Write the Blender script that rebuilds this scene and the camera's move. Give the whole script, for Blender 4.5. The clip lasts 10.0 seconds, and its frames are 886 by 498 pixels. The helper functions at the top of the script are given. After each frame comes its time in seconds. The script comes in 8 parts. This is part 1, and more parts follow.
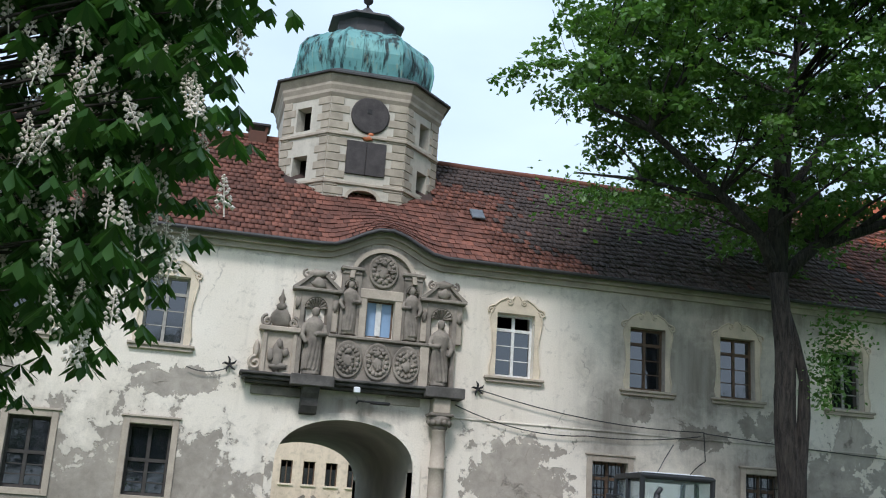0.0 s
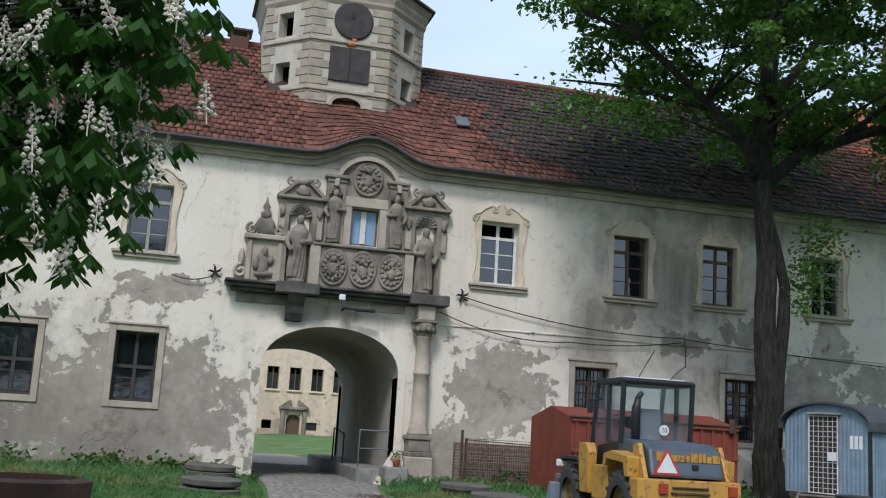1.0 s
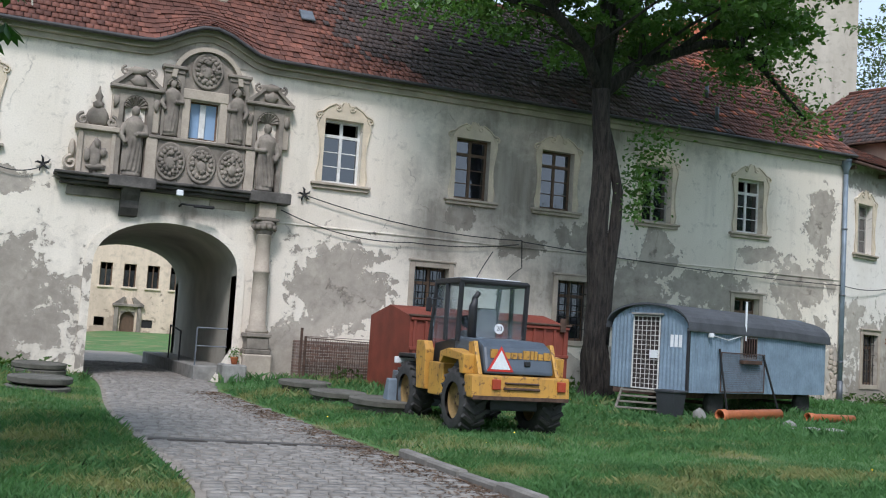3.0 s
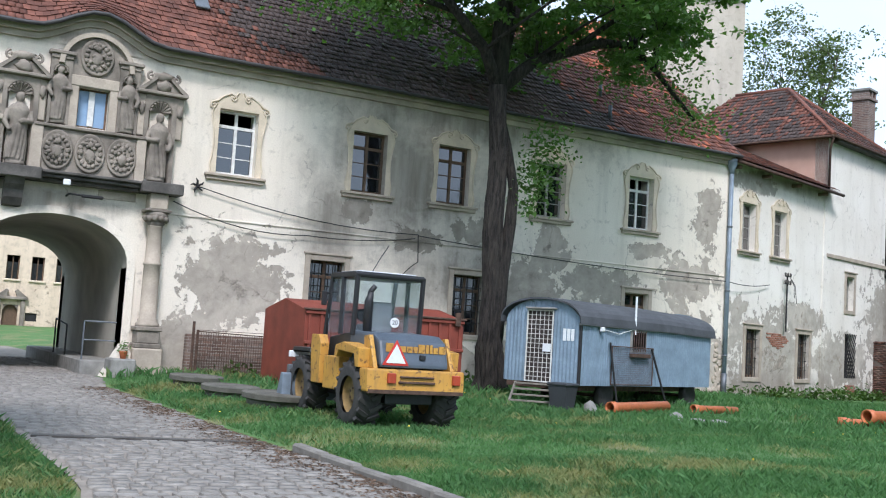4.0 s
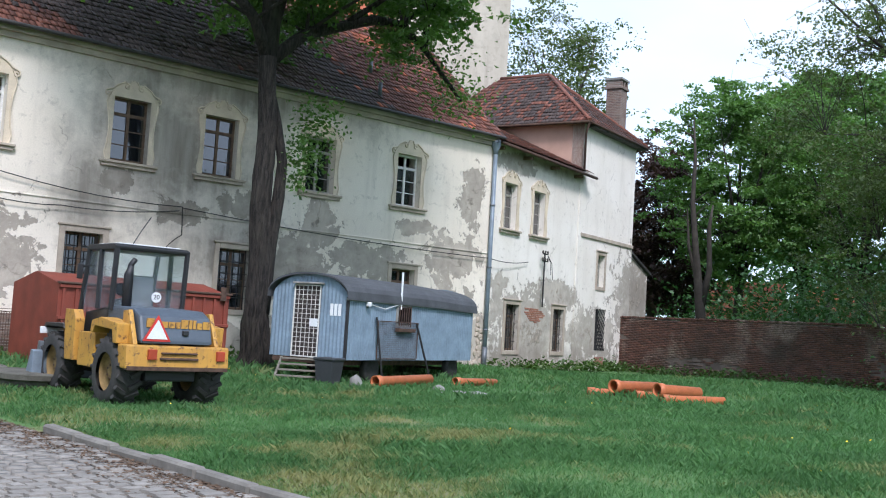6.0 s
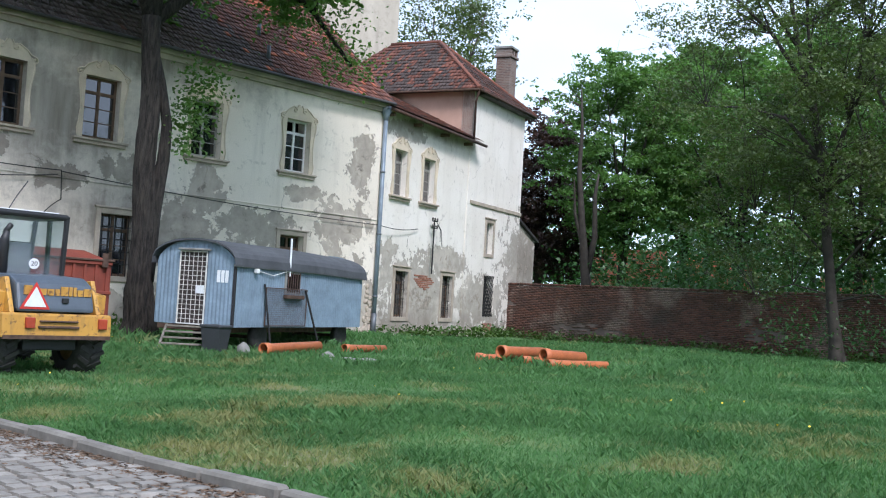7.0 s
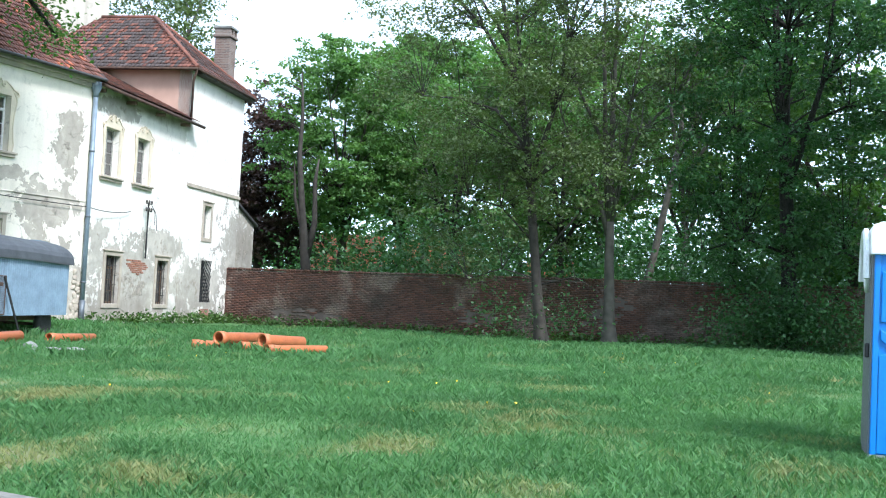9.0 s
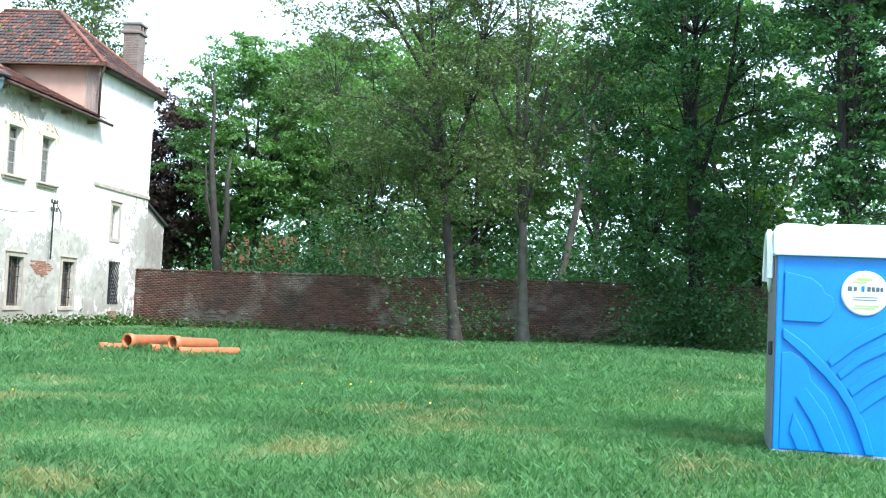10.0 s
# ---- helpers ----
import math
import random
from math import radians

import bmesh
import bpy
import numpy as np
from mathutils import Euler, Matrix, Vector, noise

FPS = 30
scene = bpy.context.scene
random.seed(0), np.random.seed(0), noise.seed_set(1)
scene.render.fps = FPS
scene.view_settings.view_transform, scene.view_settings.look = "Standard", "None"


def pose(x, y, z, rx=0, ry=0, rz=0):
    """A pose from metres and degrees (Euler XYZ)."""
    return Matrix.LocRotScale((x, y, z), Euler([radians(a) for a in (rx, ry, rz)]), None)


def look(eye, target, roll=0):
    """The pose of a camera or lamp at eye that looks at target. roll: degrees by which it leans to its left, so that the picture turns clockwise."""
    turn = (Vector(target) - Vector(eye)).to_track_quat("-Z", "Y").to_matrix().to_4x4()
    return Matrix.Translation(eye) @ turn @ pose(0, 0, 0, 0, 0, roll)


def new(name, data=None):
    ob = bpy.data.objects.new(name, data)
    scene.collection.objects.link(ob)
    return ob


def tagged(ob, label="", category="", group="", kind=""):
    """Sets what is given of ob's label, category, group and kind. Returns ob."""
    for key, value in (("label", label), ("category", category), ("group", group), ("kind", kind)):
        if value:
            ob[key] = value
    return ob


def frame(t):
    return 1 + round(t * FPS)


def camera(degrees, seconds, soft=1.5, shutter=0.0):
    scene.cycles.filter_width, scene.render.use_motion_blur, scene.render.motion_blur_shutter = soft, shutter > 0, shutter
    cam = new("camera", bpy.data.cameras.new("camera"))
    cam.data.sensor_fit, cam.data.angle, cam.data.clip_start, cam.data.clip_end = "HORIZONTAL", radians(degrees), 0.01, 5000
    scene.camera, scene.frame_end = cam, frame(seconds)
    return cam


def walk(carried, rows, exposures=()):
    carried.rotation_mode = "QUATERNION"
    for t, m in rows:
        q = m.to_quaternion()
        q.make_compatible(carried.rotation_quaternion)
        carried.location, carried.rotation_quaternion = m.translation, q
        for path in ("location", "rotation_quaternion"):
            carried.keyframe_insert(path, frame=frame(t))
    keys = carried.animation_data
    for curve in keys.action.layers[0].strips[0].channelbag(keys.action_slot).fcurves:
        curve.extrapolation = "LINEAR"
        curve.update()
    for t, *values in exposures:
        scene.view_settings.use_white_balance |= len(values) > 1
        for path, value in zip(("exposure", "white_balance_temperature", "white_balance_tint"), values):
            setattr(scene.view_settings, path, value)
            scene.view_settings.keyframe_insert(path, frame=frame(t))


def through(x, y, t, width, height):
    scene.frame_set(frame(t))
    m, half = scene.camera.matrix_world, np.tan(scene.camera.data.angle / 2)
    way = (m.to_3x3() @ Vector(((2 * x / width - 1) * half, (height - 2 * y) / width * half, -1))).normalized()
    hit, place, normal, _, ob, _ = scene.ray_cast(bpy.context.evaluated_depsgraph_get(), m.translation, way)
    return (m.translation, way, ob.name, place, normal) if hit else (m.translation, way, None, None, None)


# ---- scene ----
cam = camera(45.9, 10.0, soft=1.1)
EYE = 1.6
# seconds, yaw, pitch, roll: the camera pans where it stands
ROWS = [
    (0.0, -12.97, 14.74, 3.71),
    (0.5, -13.12, 13.94, 3.62),
    (1.0, -14.14, 9.77, 3.48),
    (1.5, -15.25, 8.27, 3.57),
    (2.0, -17.10, 7.48, 3.55),
    (2.5, -19.92, 5.80, 3.58),
    (3.0, -23.15, 4.82, 3.60),
    (4.5, -31.73, 5.24, 3.60),
    (5.0, -34.93, 5.47, 3.57),
    (6.5, -44.74, 3.44, 3.44),
    (7.0, -47.74, 2.81, 3.37),
    (7.5, -51.33, 2.24, 3.33),
    (8.0, -55.72, 2.39, 3.17),
    (8.5, -59.34, 2.63, 3.05),
    (9.0, -63.03, 2.81, 2.89),
    (9.5, -66.48, 3.00, 2.79),
    (10.0, -67.72, 3.07, 2.65),
]
# seconds, stops, white balance
EXPOSURES = [
    (0.0, 0.18, 5980, 15), (1.0, 0.0, 5970, 16), (2.5, 0.12, 5980, 17), (4.5, 0.74, 5850, 17),
    (6.5, 0.64, 5860, 19), (7.5, 0.77, 5830, 17), (9.0, 1.4, 5700, 12), (10.0, 1.74, 5680, 9),
]
walk(cam, [(t, pose(0, 0, EYE, 90 + pitch, 0, yaw) @ pose(0, 0, 0, 0, 0, roll)) for t, yaw, pitch, roll in ROWS], EXPOSURES)

# ---- light: bright overcast sky ----
SUN_ELEV, SUN_YAW = 48.0, 205.0   # degrees; yaw of the sun as a compass angle from +y clockwise
world = bpy.data.worlds.new("sky")
scene.world = world
world.use_nodes = True
wn = world.node_tree
bg = wn.nodes["Background"]
sky = wn.nodes.new("ShaderNodeTexSky")
sky.sky_type, sky.sun_disc = "NISHITA", False
sky.sun_elevation, sky.sun_rotation = radians(SUN_ELEV), radians(SUN_YAW)
sky.air_density, sky.dust_density, sky.ozone_density = 1.0, 2.5, 1.0
# thin cloud: the sky is washed with a pale veil of uneven thickness
tc = wn.nodes.new("ShaderNodeTexCoord")
cloud = wn.nodes.new("ShaderNodeTexNoise")
cloud.inputs["Scale"].default_value, cloud.inputs["Detail"].default_value = 2.2, 6.0
squash = wn.nodes.new("ShaderNodeMapping")
squash.inputs["Scale"].default_value = (1.0, 1.0, 2.6)
ramp = wn.nodes.new("ShaderNodeMapRange")
ramp.inputs[1].default_value, ramp.inputs[2].default_value = 0.34, 0.66
ramp.inputs[3].default_value, ramp.inputs[4].default_value = 0.72, 0.98
veil = wn.nodes.new("ShaderNodeMix")
veil.data_type = "RGBA"
wn.links.new(tc.outputs["Generated"], squash.inputs[0])
wn.links.new(squash.outputs[0], cloud.inputs["Vector"])
wn.links.new(cloud.outputs[0], ramp.inputs[0])
wn.links.new(ramp.outputs[0], veil.inputs[0])
wn.links.new(sky.outputs[0], veil.inputs[6])
veil.inputs[7].default_value = (7.0, 8.5, 9.6, 1)
wn.links.new(veil.outputs[2], bg.inputs[0])
bg.inputs[1].default_value = 0.108

sun = new("sun", bpy.data.lights.new("sun", "SUN"))
sun.data.energy, sun.data.angle, sun.data.color = 2.3, radians(12), (1.0, 0.95, 0.88)
se, sy = radians(SUN_ELEV), radians(SUN_YAW)
sun_at = Vector((math.sin(sy) * math.cos(se), math.cos(sy) * math.cos(se), math.sin(se)))
sun.matrix_world = look(sun_at * 100, (0, 0, 0))

# ---- materials ----
def nodes_of(name, rough=0.8, metal=0.0):
    m = bpy.data.materials.new(name)
    m.use_nodes = True
    t = m.node_tree
    b = t.nodes["Principled BSDF"]
    b.inputs["Roughness"].default_value, b.inputs["Metallic"].default_value = rough, metal
    return m, t, b


def coord(t, kind="Object", scale=(1, 1, 1)):
    c, mp = t.nodes.new("ShaderNodeTexCoord"), t.nodes.new("ShaderNodeMapping")
    mp.inputs["Scale"].default_value = scale
    t.links.new(c.outputs[kind], mp.inputs[0])
    return mp.outputs[0]


def noise_at(t, vec, scale, detail=4.0, rough=0.55, warp=0.0):
    n = t.nodes.new("ShaderNodeTexNoise")
    n.inputs["Scale"].default_value, n.inputs["Detail"].default_value = scale, detail
    n.inputs["Roughness"].default_value, n.inputs["Distortion"].default_value = rough, warp
    t.links.new(vec, n.inputs["Vector"])
    return n.outputs[0]


def ranged(t, value, a, b, c=0.0, d=1.0):
    r = t.nodes.new("ShaderNodeMapRange")
    for i, v in zip((1, 2, 3, 4), (a, b, c, d)):
        r.inputs[i].default_value = v
    t.links.new(value, r.inputs[0])
    return r.outputs[0]


def calc(t, op, a, b):
    n = t.nodes.new("ShaderNodeMath")
    n.operation = op
    for i, v in enumerate((a, b)):
        if isinstance(v, (int, float)):
            n.inputs[i].default_value = v
        else:
            t.links.new(v, n.inputs[i])
    return n.outputs[0]


def mixed(t, fac, a, b, how="MIX"):
    n = t.nodes.new("ShaderNodeMix")
    n.data_type, n.blend_type = "RGBA", how
    if isinstance(fac, (int, float)):
        n.inputs[0].default_value = fac
    else:
        t.links.new(fac, n.inputs[0])
    for i, v in ((6, a), (7, b)):
        if isinstance(v, tuple):
            n.inputs[i].default_value = (*v, 1)
        else:
            t.links.new(v, n.inputs[i])
    return n.outputs[2]


def bumped(t, b, height, strength=0.4, dist=0.02):
    n = t.nodes.new("ShaderNodeBump")
    n.inputs["Strength"].default_value, n.inputs["Distance"].default_value = strength, dist
    t.links.new(height, n.inputs["Height"])
    t.links.new(n.outputs[0], b.inputs["Normal"])


def plain(name, col, rough=0.7, metal=0.0, vary=0.25, scale=3.0, bump=0.15, fine=40.0, random_amount=0.0):
    """A surface of one colour with blotches, grain and a little relief."""
    m, t, b = nodes_of(name, rough, metal)
    v = coord(t)
    big, small = noise_at(t, v, scale, 5), noise_at(t, v, fine, 3)
    dark = tuple(c * (1 - vary) for c in col)
    light = tuple(min(1, c * (1 + vary)) for c in col)
    c = mixed(t, ranged(t, big, 0.3, 0.7), dark, light)
    c = mixed(t, ranged(t, small, 0.35, 0.7, 0, 0.3), c, tuple(k * 0.6 for k in col))
    if random_amount:
        oi = t.nodes.new("ShaderNodeObjectInfo")
        gi = t.nodes.new("ShaderNodeNewGeometry")
        r = calc(t, "FRACT", calc(t, "ADD", oi.outputs["Random"], gi.outputs["Random Per Island"]), 0)
        c = mixed(t, ranged(t, r, 0, 1, 0, random_amount), c, tuple(k * 0.45 for k in col))
    t.links.new(c, b.inputs["Base Color"])
    t.links.new(ranged(t, small, 0.2, 0.8, max(0.05, rough - 0.12), min(1, rough + 0.12)), b.inputs["Roughness"])
    if bump:
        bumped(t, b, small, bump, 0.01)
    return m


def plaster(name, top, bare, grime, line=4.6, loss=0.5):
    """Old lime render: a pale wash, grey undercoat where it has come off, and rough stony patches low down."""
    m, t, b = nodes_of(name, 0.93)
    v = coord(t)
    sep = t.nodes.new("ShaderNodeSeparateXYZ")
    t.links.new(v, sep.inputs[0])
    big, mid, fine = noise_at(t, v, 0.42, 6, 0.62, 0.6), noise_at(t, v, 1.6, 6, 0.62, 0.4), noise_at(t, v, 26, 4)
    streak = noise_at(t, coord(t, "Object", (1.6, 1.6, 0.22)), 1.0, 5, 0.6)
    low = ranged(t, sep.outputs["Z"], line + 1.0, line - 3.4, -0.065, 0.16)
    gone = calc(t, "ADD", calc(t, "ADD", calc(t, "MULTIPLY", big, 0.62), calc(t, "MULTIPLY", mid, 0.38)), low)
    mask = ranged(t, gone, loss, loss + 0.022)
    c = mixed(t, ranged(t, streak, 0.35, 0.72), top, tuple(k * s for k, s in zip(top, (0.80, 0.79, 0.77))))
    c = mixed(t, ranged(t, mid, 0.52, 0.72, 0, 0.55), c, tuple(k * 0.72 for k in top))
    c = mixed(t, ranged(t, noise_at(t, v, 0.23, 5, 0.65, 0.8), 0.50, 0.66, 0, 0.62), c, bare)
    under = mixed(t, ranged(t, mid, 0.35, 0.65), bare, tuple(k * 0.68 for k in bare))
    c = mixed(t, mask, c, under)
    deep = ranged(t, gone, loss + 0.11, loss + 0.16)
    c = mixed(t, deep, c, mixed(t, ranged(t, noise_at(t, v, 5, 5), 0.4, 0.6), grime, tuple(k * 1.5 for k in grime)))
    c = mixed(t, ranged(t, fine, 0.3, 0.75, 0, 0.22), c, grime)
    speck = noise_at(t, v, 3.2, 8, 0.7, 0.3)
    c = mixed(t, ranged(t, speck, 0.5, 0.72, 0, 0.5), c, grime)
    c = mixed(t, ranged(t, noise_at(t, coord(t, "Object", (1.1, 1.1, 0.12)), 1.3, 6, 0.65), 0.56, 0.7, 0, 0.42), c, grime)
    t.links.new(c, b.inputs["Base Color"])
    h = calc(t, "ADD", calc(t, "MULTIPLY", mask, -0.9), calc(t, "MULTIPLY", fine, 0.35))
    bumped(t, b, calc(t, "ADD", h, calc(t, "MULTIPLY", calc(t, "MULTIPLY", noise_at(t, v, 7, 5), deep), 2.0)), 0.6, 0.025)
    return m


def patched_plaster(name, top, bare, grime, lost, dark_spots):
    """Cream lime wash with the places where it has fallen off and where damp stains and painted shade darken it: (x, z,
    half width, half height) in the wall's plane.
    """
    m, t, b = nodes_of(name, 0.93)
    v = coord(t)
    sep = t.nodes.new("ShaderNodeSeparateXYZ")
    t.links.new(v, sep.inputs[0])
    X, Z = sep.outputs["X"], sep.outputs["Z"]
    big, mid, fine = noise_at(t, v, 1.0, 8, 0.66, 0.4), noise_at(t, v, 3.0, 7, 0.66, 0.4), noise_at(t, v, 24, 4)

    def field(spots):
        out = None
        for x, z, rx, rz in spots:
            dx = calc(t, "DIVIDE", calc(t, "SUBTRACT", X, x), rx)
            dz = calc(t, "DIVIDE", calc(t, "SUBTRACT", Z, z), rz)
            f = calc(t, "SUBTRACT", 1.0, calc(t, "SQRT", calc(t, "ADD", calc(t, "MULTIPLY", dx, dx), calc(t, "MULTIPLY", dz, dz)), 0))
            out = f if out is None else calc(t, "MAXIMUM", out, f)
        return out

    ragged = calc(t, "ADD", calc(t, "MULTIPLY", calc(t, "SUBTRACT", big, 0.5), 2.6), calc(t, "MULTIPLY", calc(t, "SUBTRACT", mid, 0.5), 1.7))
    gone = calc(t, "ADD", calc(t, "MAXIMUM", field(lost), -0.75), ragged)
    mask = ranged(t, gone, 0.12, 0.18)
    darkened = ranged(t, calc(t, "ADD", field(dark_spots), calc(t, "MULTIPLY", ragged, 0.45)), -0.05, 0.75)
    streak = noise_at(t, coord(t, "Object", (1.5, 1.5, 0.16)), 1.2, 6, 0.62)
    c = mixed(t, ranged(t, noise_at(t, v, 0.35, 4), 0.35, 0.7), top, tuple(k * f for k, f in zip(top, (0.88, 0.86, 0.83))))
    c = mixed(t, ranged(t, streak, 0.52, 0.74, 0, 0.35), c, bare)
    under = mixed(t, ranged(t, mid, 0.35, 0.65), bare, tuple(k * 0.74 for k in bare))
    under = mixed(t, ranged(t, noise_at(t, v, 0.55, 5, 0.6, 0.5), 0.5, 0.62, 0, 0.5), under, tuple(k * 1.35 for k in bare))
    c = mixed(t, mask, c, under)
    c = mixed(t, calc(t, "MULTIPLY", darkened, ranged(t, streak, 0.25, 0.65, 0.45, 0.95)), c, grime)
    deep = ranged(t, gone, 0.9, 1.1)
    c = mixed(t, deep, c, mixed(t, ranged(t, noise_at(t, v, 5, 5), 0.4, 0.6), grime, tuple(k * 1.5 for k in grime)))
    c = mixed(t, ranged(t, fine, 0.35, 0.75, 0, 0.16), c, grime)
    c = mixed(t, ranged(t, noise_at(t, v, 3.6, 8, 0.72, 0.3), 0.56, 0.72, 0, 0.45), c, grime)
    crack = t.nodes.new("ShaderNodeTexVoronoi")
    crack.feature = "DISTANCE_TO_EDGE"
    crack.inputs["Scale"].default_value = 0.42
    warp = t.nodes.new("ShaderNodeVectorMath")
    warp.operation = "ADD"
    t.links.new(v, warp.inputs[0])
    n = t.nodes.new("ShaderNodeTexNoise")
    n.inputs["Scale"].default_value, n.inputs["Detail"].default_value = 1.3, 6
    t.links.new(v, n.inputs["Vector"])
    t.links.new(n.outputs[1], warp.inputs[1])
    t.links.new(warp.outputs[0], crack.inputs["Vector"])
    line = calc(t, "MULTIPLY", ranged(t, crack.outputs[0], 0.0, 0.012, 1, 0), ranged(t, big, 0.5, 0.6))
    c = mixed(t, calc(t, "MULTIPLY", line, 0.6), c, grime)
    t.links.new(c, b.inputs["Base Color"])
    h = calc(t, "ADD", calc(t, "MULTIPLY", mask, -0.9), calc(t, "MULTIPLY", fine, 0.35))
    bumped(t, b, calc(t, "ADD", h, calc(t, "MULTIPLY", calc(t, "MULTIPLY", noise_at(t, v, 7, 5), deep), 2.0)), 0.6, 0.025)
    return m


M = {}
LOST = [(-9, 1.4, 8.5, 3.6), (-1.2, 1.2, 3.9, 2.7), (-0.3, 4.9, 1.3, 0.5), (9.2, 2.8, 1.9, 1.6), (8.1, 1.0, 1.4, 0.9), (13.0, 5.3, 0.5, 0.6), (15.1, 4.6, 1.0, 0.45),
        (17.3, 5.1, 1.1, 0.45), (20.1, 4.7, 1.0, 1.1), (19.0, 3.4, 1.9, 1.1), (22.3, 3.7, 2.0, 0.8), (24.4, 5.15, 1.0, 0.35), (26.2, 4.3, 1.6, 1.0), (27.0, 6.6, 0.7, 1.3), (26.5, 1.6, 1.7, 2.0), (18, 0.6, 10, 1.0)]
# damp stains; those lower left and behind the big tree also paint tree shade
DAMP_AND_SHADE = [(14.6, 6.6, 3.6, 3.2), (12.1, 4.6, 1.1, 2.4), (17.0, 8.6, 7.0, 1.0), (16.9, 3.4, 2.6, 2.0), (2.0, 9.0, 16.0, 0.4), (-5.0, 0.6, 9.0, 4.4), (-1.8, -0.2, 5.2, 4.0), (4.2, 4.6, 2.4, 0.5)]
M["facade"] = patched_plaster("facade_plaster", (0.81, 0.745, 0.64), (0.42, 0.375, 0.315), (0.20, 0.175, 0.145), LOST, DAMP_AND_SHADE)
M["annex"] = patched_plaster("annex_plaster", (0.84, 0.80, 0.735), (0.47, 0.43, 0.37), (0.26, 0.225, 0.185),
                             [(4.2, 1.6, 4.6, 2.1), (1.2, 3.4, 1.0, 0.6), (6.5, 3.2, 2.4, 0.9), (10.2, 1.6, 3.4, 1.5), (15.6, 3.2, 3.2, 3.4), (2.2, 8.4, 2.0, 0.5)], [(4, 0.4, 12, 1.1), (16.2, 4.0, 2.4, 2.6), (4.0, 8.75, 6.0, 0.35)])
M["pink"] = plain("pink_render", (0.52, 0.33, 0.255), 0.92, vary=0.15, scale=0.8)
# grimy cream, toned down further to carry the eave's shade
M["cornice"] = plain("stained_shaded_cornice_plaster", (0.40, 0.35, 0.28), 0.93, vary=0.3, scale=1.2, bump=0.3)
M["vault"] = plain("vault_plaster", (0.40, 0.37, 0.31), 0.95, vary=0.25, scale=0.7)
M["court"] = plaster("courtyard_plaster", (0.78, 0.64, 0.49), (0.50, 0.40, 0.30), (0.30, 0.24, 0.18), 3.0, 0.60)
M["rear"] = plaster("rear_plaster", (0.55, 0.50, 0.41), (0.42, 0.37, 0.3), (0.28, 0.24, 0.2), 12.0, 0.58)
M["stone"] = plain("grey_sandstone", (0.225, 0.195, 0.16), 0.92, vary=0.55, scale=1.6, bump=0.5, fine=18)
M["stone_dark"] = plain("weathered_dark_stone", (0.085, 0.078, 0.07), 0.92, vary=0.6, scale=2.2, bump=0.5, fine=18)
M["stone_light"] = plain("pale_sandstone", (0.41, 0.35, 0.28), 0.92, vary=0.22, scale=1.8, bump=0.4, fine=22)
M["surround"] = plain("ochre_window_surround", (0.63, 0.54, 0.41), 0.92, vary=0.2, scale=1.5, bump=0.3)
M["quoin"] = plain("quoin_stone", (0.40, 0.345, 0.27), 0.92, vary=0.25, scale=2.5, bump=0.4, random_amount=0.3)
M["tower"] = plaster("tower_plaster", (0.58, 0.54, 0.46), (0.42, 0.385, 0.32), (0.27, 0.24, 0.2), 8.0, 0.57)
M["tile"] = plain("clay_roof_tile", (0.19, 0.07, 0.045), 0.85, vary=0.5, scale=0.7, fine=9, bump=0.2, random_amount=1.0)
M["tile_dark"] = plain("mossy_dark_roof_tile", (0.075, 0.052, 0.045), 0.9, vary=0.4, scale=0.8, fine=9, bump=0.2, random_amount=0.5)
M["tile_base"] = plain("roof_underlay", (0.05, 0.03, 0.025), 0.95)
M["slate"] = plain("dark_sheet_roofing", (0.045, 0.042, 0.042), 0.6, vary=0.3)
M["zinc"] = plain("grey_zinc", (0.13, 0.145, 0.16), 0.5, 0.35, vary=0.3)
M["zinc_blue"] = plain("blue_grey_painted_pipe", (0.20, 0.25, 0.30), 0.5, 0.2, vary=0.25)
M["iron"] = plain("black_iron", (0.02, 0.02, 0.02), 0.7, 0.2)
M["rust"] = plain("rusty_iron", (0.085, 0.05, 0.035), 0.9, 0.1, vary=0.5, scale=8)
# near-black that paints the shade of unlit rooms behind openings
M["dark"] = plain("unlit_room_black", (0.012, 0.012, 0.013), 0.95, vary=0.2, bump=0)
M["paint_grey"] = plain("weathered_grey_window_paint", (0.30, 0.29, 0.26), 0.7, vary=0.3, scale=9)
M["paint_white"] = plain("white_window_paint", (0.66, 0.66, 0.63), 0.6, vary=0.15, scale=9)
M["paint_brown"] = plain("brown_window_paint", (0.12, 0.075, 0.045), 0.7, vary=0.35, scale=9)
M["paint_dark"] = plain("blackened_window_paint", (0.045, 0.04, 0.035), 0.7, vary=0.35, scale=9)
M["clock"] = plain("rusted_dark_dial", (0.05, 0.043, 0.042), 0.8, vary=0.35, scale=4)
